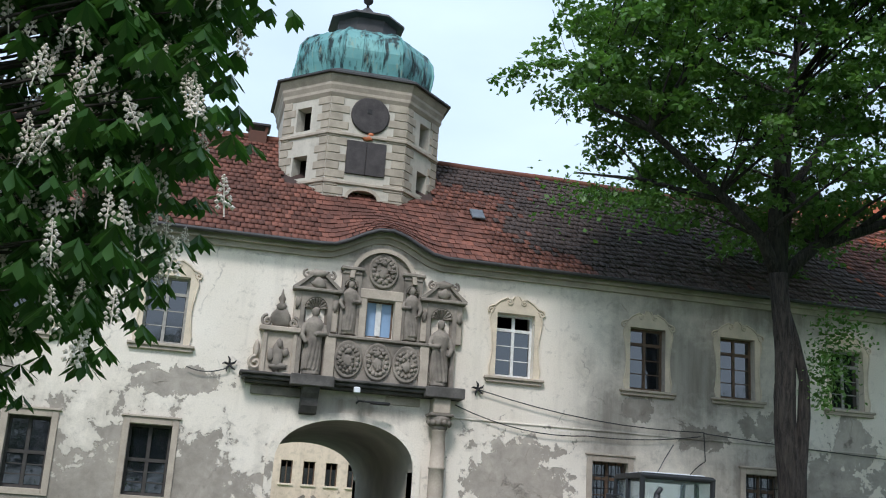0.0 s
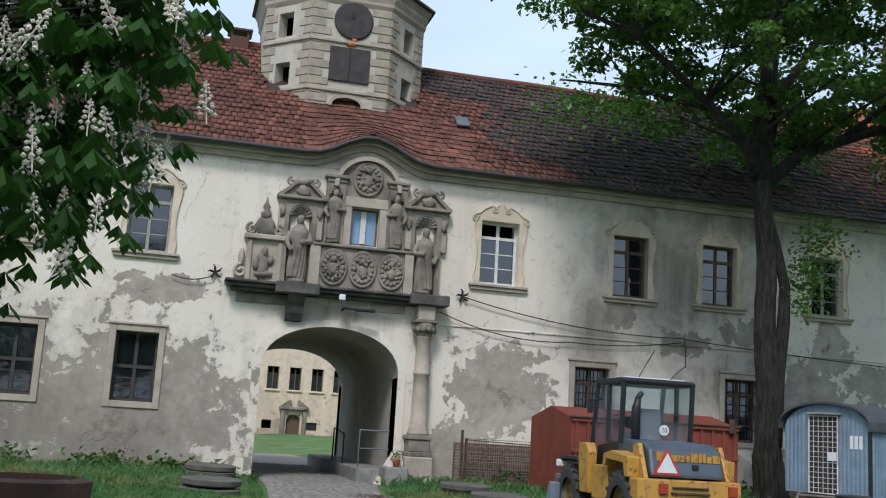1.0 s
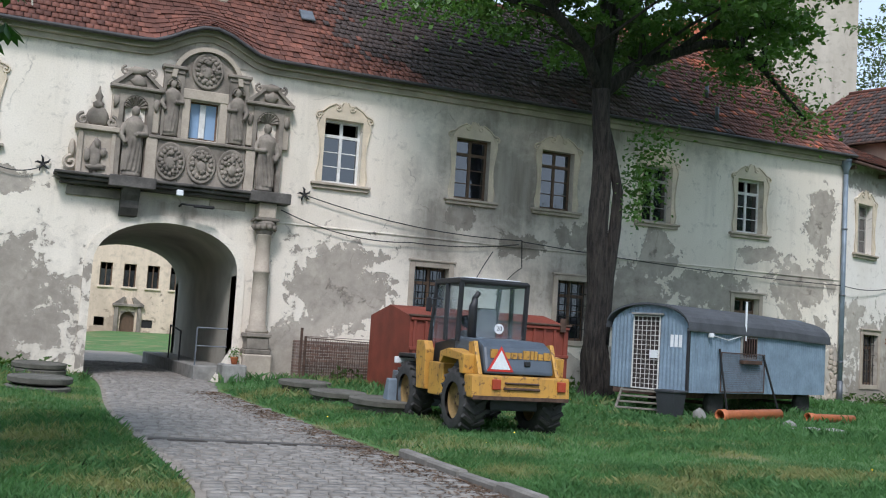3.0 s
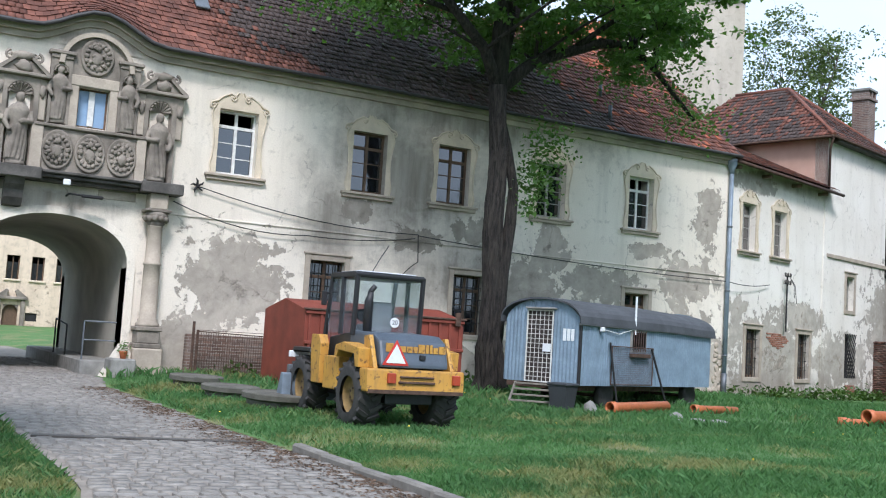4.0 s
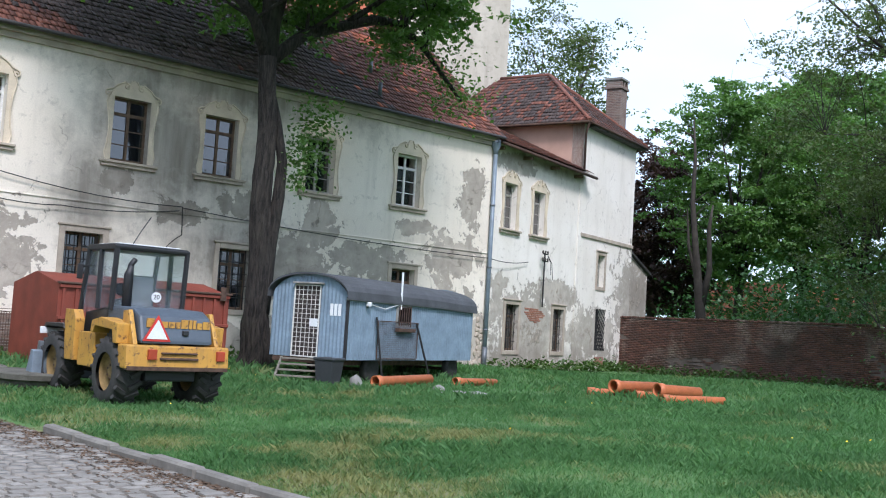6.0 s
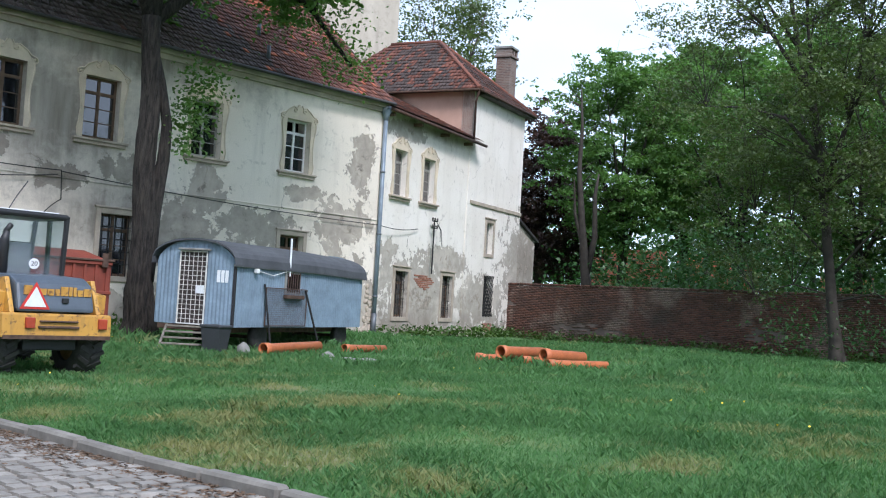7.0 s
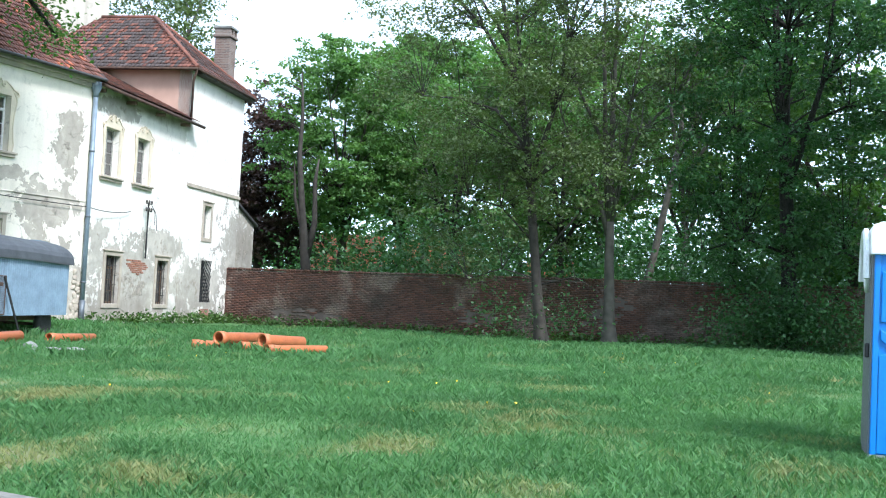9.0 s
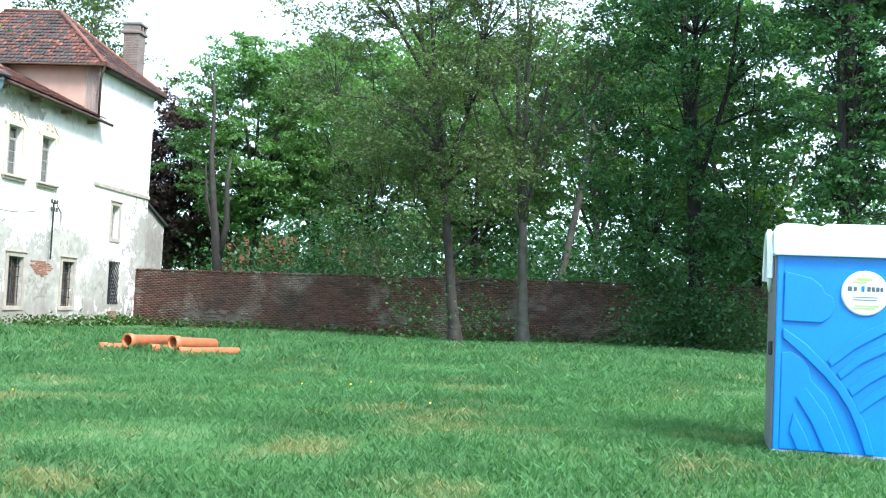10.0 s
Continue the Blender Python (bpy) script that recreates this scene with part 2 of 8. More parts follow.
def make_old_brick():
    m, t, b = nodes_of("weathered_red_brick", 0.93)
    v = coord(t)
    oi, gi = t.nodes.new("ShaderNodeObjectInfo"), t.nodes.new("ShaderNodeNewGeometry")
    r = calc(t, "FRACT", calc(t, "ADD", oi.outputs["Random"], gi.outputs["Random Per Island"]), 0)
    c = mixed(t, r, (0.075, 0.036, 0.028), (0.175, 0.078, 0.052))
    worn = noise_at(t, v, 0.55, 6, 0.65, 0.5)
    c = mixed(t, ranged(t, worn, 0.51, 0.63, 0, 0.8), c, mixed(t, r, (0.20, 0.15, 0.12), (0.32, 0.25, 0.20)))
    c = mixed(t, ranged(t, noise_at(t, v, 0.4, 5, 0.6), 0.5, 0.7, 0, 0.75), c, (0.035, 0.028, 0.022))
    c = mixed(t, ranged(t, noise_at(t, v, 30, 3), 0.35, 0.7, 0, 0.3), c, (0.05, 0.04, 0.03))
    t.links.new(c, b.inputs["Base Color"])
    bumped(t, b, noise_at(t, v, 18, 4), 0.5, 0.012)
    return m


M["brick"] = make_old_brick()
M["mortar"] = plain("dark_mortar", (0.13, 0.105, 0.09), 0.95, vary=0.4, scale=1.5)
M["old_concrete"] = plain("mossy_dark_concrete", (0.105, 0.10, 0.082), 0.95, vary=0.35, scale=4, bump=0.5)
M["concrete"] = plain("grey_concrete", (0.24, 0.235, 0.215), 0.92, vary=0.3, scale=4, bump=0.4)
M["kerb_stone"] = plain("worn_brown_grey_granite", (0.205, 0.19, 0.165), 0.92, vary=0.4, scale=3.5, bump=0.5, fine=22, random_amount=0.3)
M["cobble"] = plain("grey_cobble", (0.27, 0.25, 0.222), 0.85, vary=0.25, scale=4, bump=0.4, random_amount=0.45)
M["joint"] = plain("sandy_joint", (0.24, 0.21, 0.175), 0.95, vary=0.3, scale=3)
M["blue_plastic"] = plain("blue_plastic", (0.012, 0.19, 0.62), 0.38, vary=0.08, scale=2, bump=0.03)
M["white_plastic"] = plain("white_plastic", (0.74, 0.76, 0.77), 0.4, vary=0.06, bump=0.03)
M["grey_plastic"] = plain("grey_plastic", (0.15, 0.16, 0.17), 0.5, vary=0.1, bump=0.03)
M["orange_clay"] = plain("orange_drain_pipe", (0.50, 0.15, 0.055), 0.55, vary=0.2, scale=4)
M["red_paint"] = plain("dull_red_sheet_metal", (0.20, 0.042, 0.024), 0.65, vary=0.25, scale=2)
M["wagon_blue"] = plain("faded_blue_paint", (0.19, 0.26, 0.325), 0.65, vary=0.22, scale=2.2, fine=14)
M["wagon_roof"] = plain("grey_tar_roofing", (0.065, 0.07, 0.078), 0.75, vary=0.3, scale=2)
def make_worn_yellow():
    m, t, b = nodes_of("worn_yellow_paint", 0.55)
    v = coord(t)
    c = mixed(t, ranged(t, noise_at(t, v, 2.5, 5), 0.35, 0.7), (0.53, 0.285, 0.045), (0.42, 0.21, 0.04))
    c = mixed(t, ranged(t, noise_at(t, v, 9, 7, 0.7, 0.5), 0.55, 0.63, 0, 0.85), c, (0.10, 0.05, 0.025))
    c = mixed(t, ranged(t, noise_at(t, coord(t, "Object", (6, 6, 1.2)), 2.0, 5), 0.52, 0.75, 0, 0.5), c, (0.16, 0.10, 0.05))
    t.links.new(c, b.inputs["Base Color"])
    bumped(t, b, noise_at(t, v, 30, 3), 0.15, 0.006)
    return m


M["yellow"] = make_worn_yellow()
M["rim"] = plain("dirty_wheel_rim", (0.20, 0.13, 0.045), 0.8, vary=0.4, scale=8)
M["hood"] = plain("grey_blue_bonnet_paint", (0.075, 0.095, 0.12), 0.45, vary=0.2, scale=3)
M["black"] = plain("black_paint", (0.018, 0.018, 0.02), 0.5, vary=0.2)
M["rubber"] = plain("dusty_tyre_rubber", (0.04, 0.038, 0.036), 0.9, vary=0.35, scale=6)
M["bark"] = plain("grey_brown_bark", (0.042, 0.035, 0.028), 0.95, vary=0.45, scale=3, fine=12, bump=1.0)
def make_bark():
    m, t, b = nodes_of("dark_fissured_bark", 0.95)
    v = coord(t, "Object", (1, 1, 0.16))
    f = noise_at(t, v, 14, 6, 0.65, 0.6)
    c = mixed(t, ranged(t, f, 0.4, 0.62), (0.005, 0.004, 0.0035), (0.044, 0.037, 0.03))
    c = mixed(t, ranged(t, noise_at(t, coord(t), 1.6, 4), 0.5, 0.7, 0, 0.5), c, (0.05, 0.046, 0.036))
    t.links.new(c, b.inputs["Base Color"])
    bumped(t, b, f, 1.0, 0.09)
    return m


M["bark_dark"] = make_bark()
M["bark_grey"] = plain("pale_grey_bark", (0.085, 0.077, 0.062), 0.95, vary=0.4, scale=3, fine=12, bump=0.8)
M["wood"] = plain("weathered_board", (0.17, 0.155, 0.125), 0.9, vary=0.3, scale=5)
M["wire"] = plain("dark_cable", (0.03, 0.03, 0.03), 0.7)


def leaf_material(name, a, b2, gloss=0.45, through=0.35, straw=None):
    m, t, b = nodes_of(name, gloss)
    g = t.nodes.new("ShaderNodeNewGeometry")
    v = coord(t)
    c = mixed(t, g.outputs["Random Per Island"], a, b2)
    c = mixed(t, ranged(t, noise_at(t, v, 0.5, 3), 0.35, 0.65, 0, 0.5), c, tuple(k * 0.55 for k in a))
    t.links.new(c, b.inputs["Base Color"])
    if straw:
        sx = t.nodes.new("ShaderNodeSeparateXYZ")
        t.links.new(v, sx.inputs[0])
        dry = calc(t, "ADD", calc(t, "ADD", noise_at(t, v, 0.55, 6, 0.65), calc(t, "MULTIPLY", g.outputs["Random Per Island"], 0.09)), ranged(t, sx.outputs[0], 6.0, 19.0, 0.035, -0.07))
        c = mixed(t, ranged(t, dry, 0.57, 0.72, 0, 0.8), c, straw)
        t.links.new(c, b.inputs["Base Color"])
    tr = t.nodes.new("ShaderNodeBsdfTranslucent")
    t.links.new(mixed(t, 1.0, c, (0.9, 1.0, 0.5), "MULTIPLY"), tr.inputs[0])
    mx = t.nodes.new("ShaderNodeMixShader")
    mx.inputs[0].default_value = through
    t.links.new(b.outputs[0], mx.inputs[1])
    t.links.new(tr.outputs[0], mx.inputs[2])
    t.links.new(mx.outputs[0], t.nodes["Material Output"].inputs[0])
    return m


M["leaf"] = leaf_material("maple_leaf", (0.085, 0.19, 0.04), (0.15, 0.285, 0.065), 0.4, 0.48)
M["leaf_dark"] = leaf_material("dark_leaf", (0.045, 0.13, 0.045), (0.09, 0.20, 0.062), 0.45, 0.45)
M["leaf_light"] = leaf_material("spring_leaf", (0.11, 0.235, 0.062), (0.18, 0.325, 0.095), 0.5, 0.5)
M["leaf_olive"] = leaf_material("olive_young_leaf", (0.095, 0.145, 0.05), (0.15, 0.205, 0.075), 0.5, 0.45)
M["leaf_red"] = leaf_material("copper_beech_leaf", (0.06, 0.032, 0.032), (0.105, 0.055, 0.05))
M["leaf_chestnut"] = leaf_material("chestnut_leaf", (0.032, 0.10, 0.02), (0.075, 0.17, 0.034), 0.45, 0.45)
M["blossom"] = plain("cream_pink_blossom", (0.74, 0.66, 0.57), 0.8, vary=0.3, scale=20)
M["grass"] = leaf_material("grass_blade", (0.07, 0.19, 0.06), (0.125, 0.265, 0.09), 0.75, 0.4, (0.33, 0.30, 0.13))
M["weed"] = leaf_material("weed_leaf", (0.05, 0.12, 0.02), (0.09, 0.16, 0.03))
M["flower"] = plain("yellow_flower", (0.75, 0.55, 0.03), 0.7)


def make_glass():
    m, t, b = nodes_of("window_glass", 0.05)
    b.inputs["Base Color"].default_value = (0.008, 0.010, 0.013, 1)
    b.inputs["Specular IOR Level"].default_value = 1.0
    b.inputs["Coat Weight"].default_value, b.inputs["Coat Roughness"].default_value = 1.0, 0.04
    v = coord(t)
    bumped(t, b, noise_at(t, v, 1.7, 2), 0.35, 0.03)
    return m


def make_clear_glass():
    m, t, b = nodes_of("cab_glass", 0.02)
    b.inputs["Base Color"].default_value = (0.84, 0.92, 0.96, 1)
    b.inputs["Transmission Weight"].default_value = 1.0
    b.inputs["IOR"].default_value = 1.5
    # bluish diffuse film: dirt that also paints the sky's reflection on the panes
    sky_haze = t.nodes.new("ShaderNodeBsdfDiffuse")
    sky_haze.inputs[0].default_value = (0.36, 0.44, 0.50, 1)
    mx = t.nodes.new("ShaderNodeMixShader")
    t.links.new(ranged(t, noise_at(t, coord(t), 3.0, 4), 0.35, 0.7, 0.01, 0.09), mx.inputs[0])
    t.links.new(b.outputs[0], mx.inputs[1])
    t.links.new(sky_haze.outputs[0], mx.inputs[2])
    t.links.new(mx.outputs[0], t.nodes["Material Output"].inputs[0])
    return m


M["glass"], M["cab_glass"] = make_glass(), make_clear_glass()


def make_ground():
    m, t, b = nodes_of("lawn_soil", 0.95)
    v = coord(t)
    a, c2, d = noise_at(t, v, 0.22, 5), noise_at(t, v, 1.3, 5), noise_at(t, v, 30, 3)
    c = mixed(t, ranged(t, a, 0.35, 0.65), (0.06, 0.15, 0.035), (0.095, 0.20, 0.05))
    sx = t.nodes.new("ShaderNodeSeparateXYZ")
    t.links.new(v, sx.inputs[0])
    c = mixed(t, ranged(t, calc(t, "ADD", noise_at(t, v, 0.55, 6, 0.65), ranged(t, sx.outputs[0], 6.0, 19.0, 0.035, -0.07)), 0.52, 0.66, 0, 0.8), c, (0.27, 0.22, 0.11))
    c = mixed(t, ranged(t, d, 0.3, 0.7, 0, 0.5), c, (0.05, 0.11, 0.025))
    t.links.new(c, b.inputs["Base Color"])
    bumped(t, b, d, 0.8, 0.05)
    return m


M["ground"] = make_ground()

# ---- mesh tools ----
def mesh_of(name, bm, mat):
    me = bpy.data.meshes.new(name)
    bm.to_mesh(me)
    bm.free()
    me.materials.append(M[mat] if isinstance(mat, str) else mat)
    return me


def part(name, bm, mat, parent=None, label="", m=None):
    ob = new(name, mesh_of(name, bm, mat))
    if parent is not None:
        ob.parent = parent
    if m is not None:
        ob.matrix_local = m
    if label:
        ob["label"] = label
    return ob


def part_at(name, me, parent, m):
    ob = new(name, me)
    ob.parent = parent
    ob.matrix_local = m
    return ob


def thing(name, label, category, m=None, group="", kind=""):
    ob = new(name)
    ob.empty_display_size = 0.2
    if m is not None:
        ob.matrix_world = m
    return tagged(ob, label, category, group, kind)


def box(bm, x0, x1, y0, y1, z0, z1, bevel=0.0, m=None):
    vs = [bm.verts.new((x, y, z)) for x in (x0, x1) for y in (y0, y1) for z in (z0, z1)]
    fs = [bm.faces.new([vs[i] for i in f]) for f in ((0, 1, 3, 2), (4, 6, 7, 5), (0, 4, 5, 1), (2, 3, 7, 6), (0, 2, 6, 4), (1, 5, 7, 3))]
    if bevel:
        es = list({e for f in fs for e in f.edges})
        r = bmesh.ops.bevel(bm, geom=es, offset=bevel, segments=1, affect="EDGES", profile=0.6)
        vs = list({v for f in r["faces"] for v in f.verts} | {v for v in vs if v.is_valid})
    if m is not None:
        bmesh.ops.transform(bm, matrix=m, verts=[v for v in vs if v.is_valid])
    return bm


def boxed(*a, **k):
    return box(bmesh.new(), *a, **k)


def prism(bm, poly, y0, y1, m=None):
    """Extrudes an outline of (x, z) along y."""
    a = [bm.verts.new((x, y0, z)) for x, z in poly]
    b = [bm.verts.new((x, y1, z)) for x, z in poly]
    n = len(poly)
    bm.faces.new(a)
    bm.faces.new(b[::-1])
    for i in range(n):
        bm.faces.new((a[i], b[i], b[(i + 1) % n], a[(i + 1) % n]))
    if m is not None:
        bmesh.ops.transform(bm, matrix=m, verts=a + b)
    bmesh.ops.recalc_face_normals(bm, faces=bm.faces[:])
    return bm


def tube(bm, points, radii, n=8, cap=True):
    """A tapered round tube through points."""
    rings = []
    pts = [Vector(p) for p in points]
    if isinstance(radii, (int, float)):
        radii = [radii] * len(pts)
    q = last = None
    for i, p in enumerate(pts):
        d = (pts[min(i + 1, len(pts) - 1)] - pts[max(i - 1, 0)]).normalized()
        q = d.to_track_quat("Z", "Y") if last is None else last.rotation_difference(d) @ q
        last = d
        rings.append([bm.verts.new(p + q @ Vector((radii[i] * math.cos(2 * math.pi * k / n), radii[i] * math.sin(2 * math.pi * k / n), 0))) for k in range(n)])
    for a, b in zip(rings, rings[1:]):
        for k in range(n):
            f = bm.faces.new((a[k], a[(k + 1) % n], b[(k + 1) % n], b[k]))
            f.smooth = n > 6
    if cap:
        bm.faces.new(rings[0][::-1])
        bm.faces.new(rings[-1])
    return bm


def lathe(bm, profile, n=24, m=None, angle0=0.0, smooth=True, squash=1.0):
    """Turns a profile of (radius, z) about z."""
    rings = [[bm.verts.new((r * math.cos(angle0 + 2 * math.pi * k / n), squash * r * math.sin(angle0 + 2 * math.pi * k / n), z)) for k in range(n)] for r, z in profile]
    for a, b in zip(rings, rings[1:]):
        for k in range(n):
            f = bm.faces.new((a[k], a[(k + 1) % n], b[(k + 1) % n], b[k]))
            f.smooth = smooth
    bm.faces.new(rings[0][::-1])
    bm.faces.new(rings[-1])
    if m is not None:
        bmesh.ops.transform(bm, matrix=m, verts=[v for r in rings for v in r])
    return bm


def blob(bm, x, y, z, rx, ry, rz, n=10, rough=0.0):
    r = bmesh.ops.create_icosphere(bm, subdivisions=2, radius=1)
    for v in r["verts"]:
        k = 1 + rough * noise.noise(v.co * 2.3 + Vector((x * 3, y, z * 3)))
        v.co = Vector((x + v.co.x * rx * k, y + v.co.y * ry * k, z + v.co.z * rz * k))
    for v in r["verts"]:
        for f in v.link_faces:
            f.smooth = True
    return bm


def panel_with_holes(bm, x0, x1, z0, z1, thick, holes):
    """A wall slab in local x, z with its face at y = 0 and its back at y = thick; holes are (x0, x1, z0, z1)."""
    xs = sorted({x0, x1, *[v for h in holes for v in h[:2]]})
    zs = sorted({z0, z1, *[v for h in holes for v in h[2:]]})
    inside = lambda x, z: any(h[0] < x < h[1] and h[2] < z < h[3] for h in holes)
    grid = {}

    def vert(x, y, z):
        key = (round(x, 4), round(y, 4), round(z, 4))
        if key not in grid:
            grid[key] = bm.verts.new(key)
        return grid[key]

    for a, b in zip(xs, xs[1:]):
        for c, d in zip(zs, zs[1:]):
            if inside((a + b) / 2, (c + d) / 2):
                continue
            bm.faces.new([vert(*p) for p in ((a, 0, c), (b, 0, c), (b, 0, d), (a, 0, d))])
            bm.faces.new([vert(*p) for p in ((a, thick, c), (a, thick, d), (b, thick, d), (b, thick, c))])
    e = [((x0, z0), (x0, z1)), ((x1, z1), (x1, z0)), ((x0, z1), (x1, z1)), ((x1, z0), (x0, z0))]
    for h in holes:
        e += [((h[0], h[2]), (h[0], h[3])), ((h[1], h[2]), (h[1], h[3])), ((h[0], h[2]), (h[1], h[2])), ((h[0], h[3]), (h[1], h[3]))]
    for (a, c), (b, d) in e:
        bm.faces.new([vert(*p) for p in ((a, 0, c), (b, 0, d), (b, thick, d), (a, thick, c))])
    return bm


def smooth_step(a, b, v):
    k = min(1, max(0, (v - a) / (b - a)))
    return k * k * (3 - 2 * k)


ROAD_L, ROAD_R = 1.95, 5.0


def road_left(y):
    return ROAD_L + 0.6 * smooth_step(17, 28, y) - 2.6 * smooth_step(10.5, 3.0, y)


def road_right(y):
    return ROAD_R + 0.15 * smooth_step(9, 4, y) + 0.55 * smooth_step(24.5, 28, y)


def lie(x, y):
    """The height of the ground."""
    h = 0.22 * smooth_step(17, 5, y) * smooth_step(6, 10.4, x)
    h += 0.16 * smooth_step(20, 27.5, y) * smooth_step(5.6, 8, x) * smooth_step(31, 25, x)
    h += 0.18 * smooth_step(16, 27, y) * smooth_step(2.2, 0.5, x) * smooth_step(-14, -4, x) * smooth_step(40, 29, y)
    h += 0.06 * smooth_step(5.5, 6.2, x) * smooth_step(30, 26, y)
    h += 0.45 * smooth_step(48, 68, y)
    off_road = smooth_step(road_left(y) - 0.1, road_left(y) - 1.5, x) + smooth_step(road_right(y) + 0.1, road_right(y) + 1.5, x)
    h += min(1, off_road) * 0.05 * (noise.noise(Vector((x * 0.35, y * 0.35, 0))) + 0.4 * noise.noise(Vector((x * 1.1, y * 1.1, 3))))
    return h

# ---- ground, road ----
def build_ground():
    def steps(lo, hi, fine_lo, fine_hi, fine, coarse):
        out, v = [], lo
        while v < hi:
            out.append(v)
            v += fine if fine_lo <= v < fine_hi else coarse
        return out + [hi]
    xs = [-600, -300, -150, -80] + steps(-40, 80, -12, 48, 0.5, 4) + [120, 200, 350, 600]
    ys = [-600, -300, -150, -80] + steps(-40, 130, -6, 34, 0.5, 4) + [180, 260, 400, 600]
    bm = bmesh.new()
    g = [[bm.verts.new((x, y, lie(x, y) if abs(x) < 90 and -45 < y < 140 else 0)) for y in ys] for x in xs]
    for i in range(len(xs) - 1):
        for j in range(len(ys) - 1):
            f = bm.faces.new((g[i][j], g[i + 1][j], g[i + 1][j + 1], g[i][j + 1]))
            f.smooth = True
    ob = part("ground", bm, "ground")
    tagged(ob, "rough green lawn with worn straw-coloured patches", "lawn", kind="structure")


build_ground()


def strip(bm, y0, y1, step, left, right, z, cross=1):
    rows, y = [], y0
    while y <= y1 + 1e-6:
        a, b = left(y), right(y)
        rows.append([bm.verts.new((a + (b - a) * k / cross, y, z)) for k in range(cross + 1)])
        y += step
    for a, b in zip(rows, rows[1:]):
        for k in range(cross):
            bm.faces.new((a[k], a[k + 1], b[k + 1], b[k]))
    return bm


road = part("road", strip(bmesh.new(), -8.0, 40.0, 0.5, road_left, road_right, 0.02), "joint")
tagged(road, "worn grey cobbled drive leading into the gateway", "road", kind="structure")
part("courtyard_drive", strip(bmesh.new(), 40.0, 50.0, 1.0, lambda y: road_left(28) + 0.1 * (y - 40), lambda y: 6.0 + 0.05 * (y - 40), 0.02), "joint", road)

# ---- main range with the gateway ----
Y0 = 29.0                                    # the plane of the facade
X_LEFT, X_RIGHT, EAVE, RIDGE, Y_RIDGE, Y_BACK = -16.0, 28.1, 9.05, 13.8, 34.0, 39.4
ARCH_L, ARCH_R, ARCH_SPRING, ARCH_TOP = 2.38, 6.22, 2.95, 4.22
UPPER = [(-5.0, -3.9), (-1.5, -0.37), (8.44, 9.6), (12.63, 13.78), (15.6, 16.78), (19.42, 20.58), (23.32, 24.43)]
LOWER = [(-4.47, -3.41, 1.84, 3.66), (-1.46, -0.36, 1.84, 3.68), (11.52, 12.63, 1.8, 3.66), (16.42, 17.55, 1.75, 3.64), (23.35, 24.4, 1.8, 3.58)]
PORTAL_WIN = (4.55, 5.35, 6.6, 7.66)
UZ0, UZ1 = 5.86, 7.73

gatehouse = thing("gatehouse", "two-storey castle range with peeling cream plaster and red tiles", "building", pose(0, 0, 0))


def arch_curve(x0, x1, spring, top, n=20):
    c, a, b = (x0 + x1) / 2, (x1 - x0) / 2, top - spring
    return [(c - a * math.cos(math.pi * k / n), spring + b * math.sin(math.pi * k / n) ** 0.86) for k in range(n + 1)]


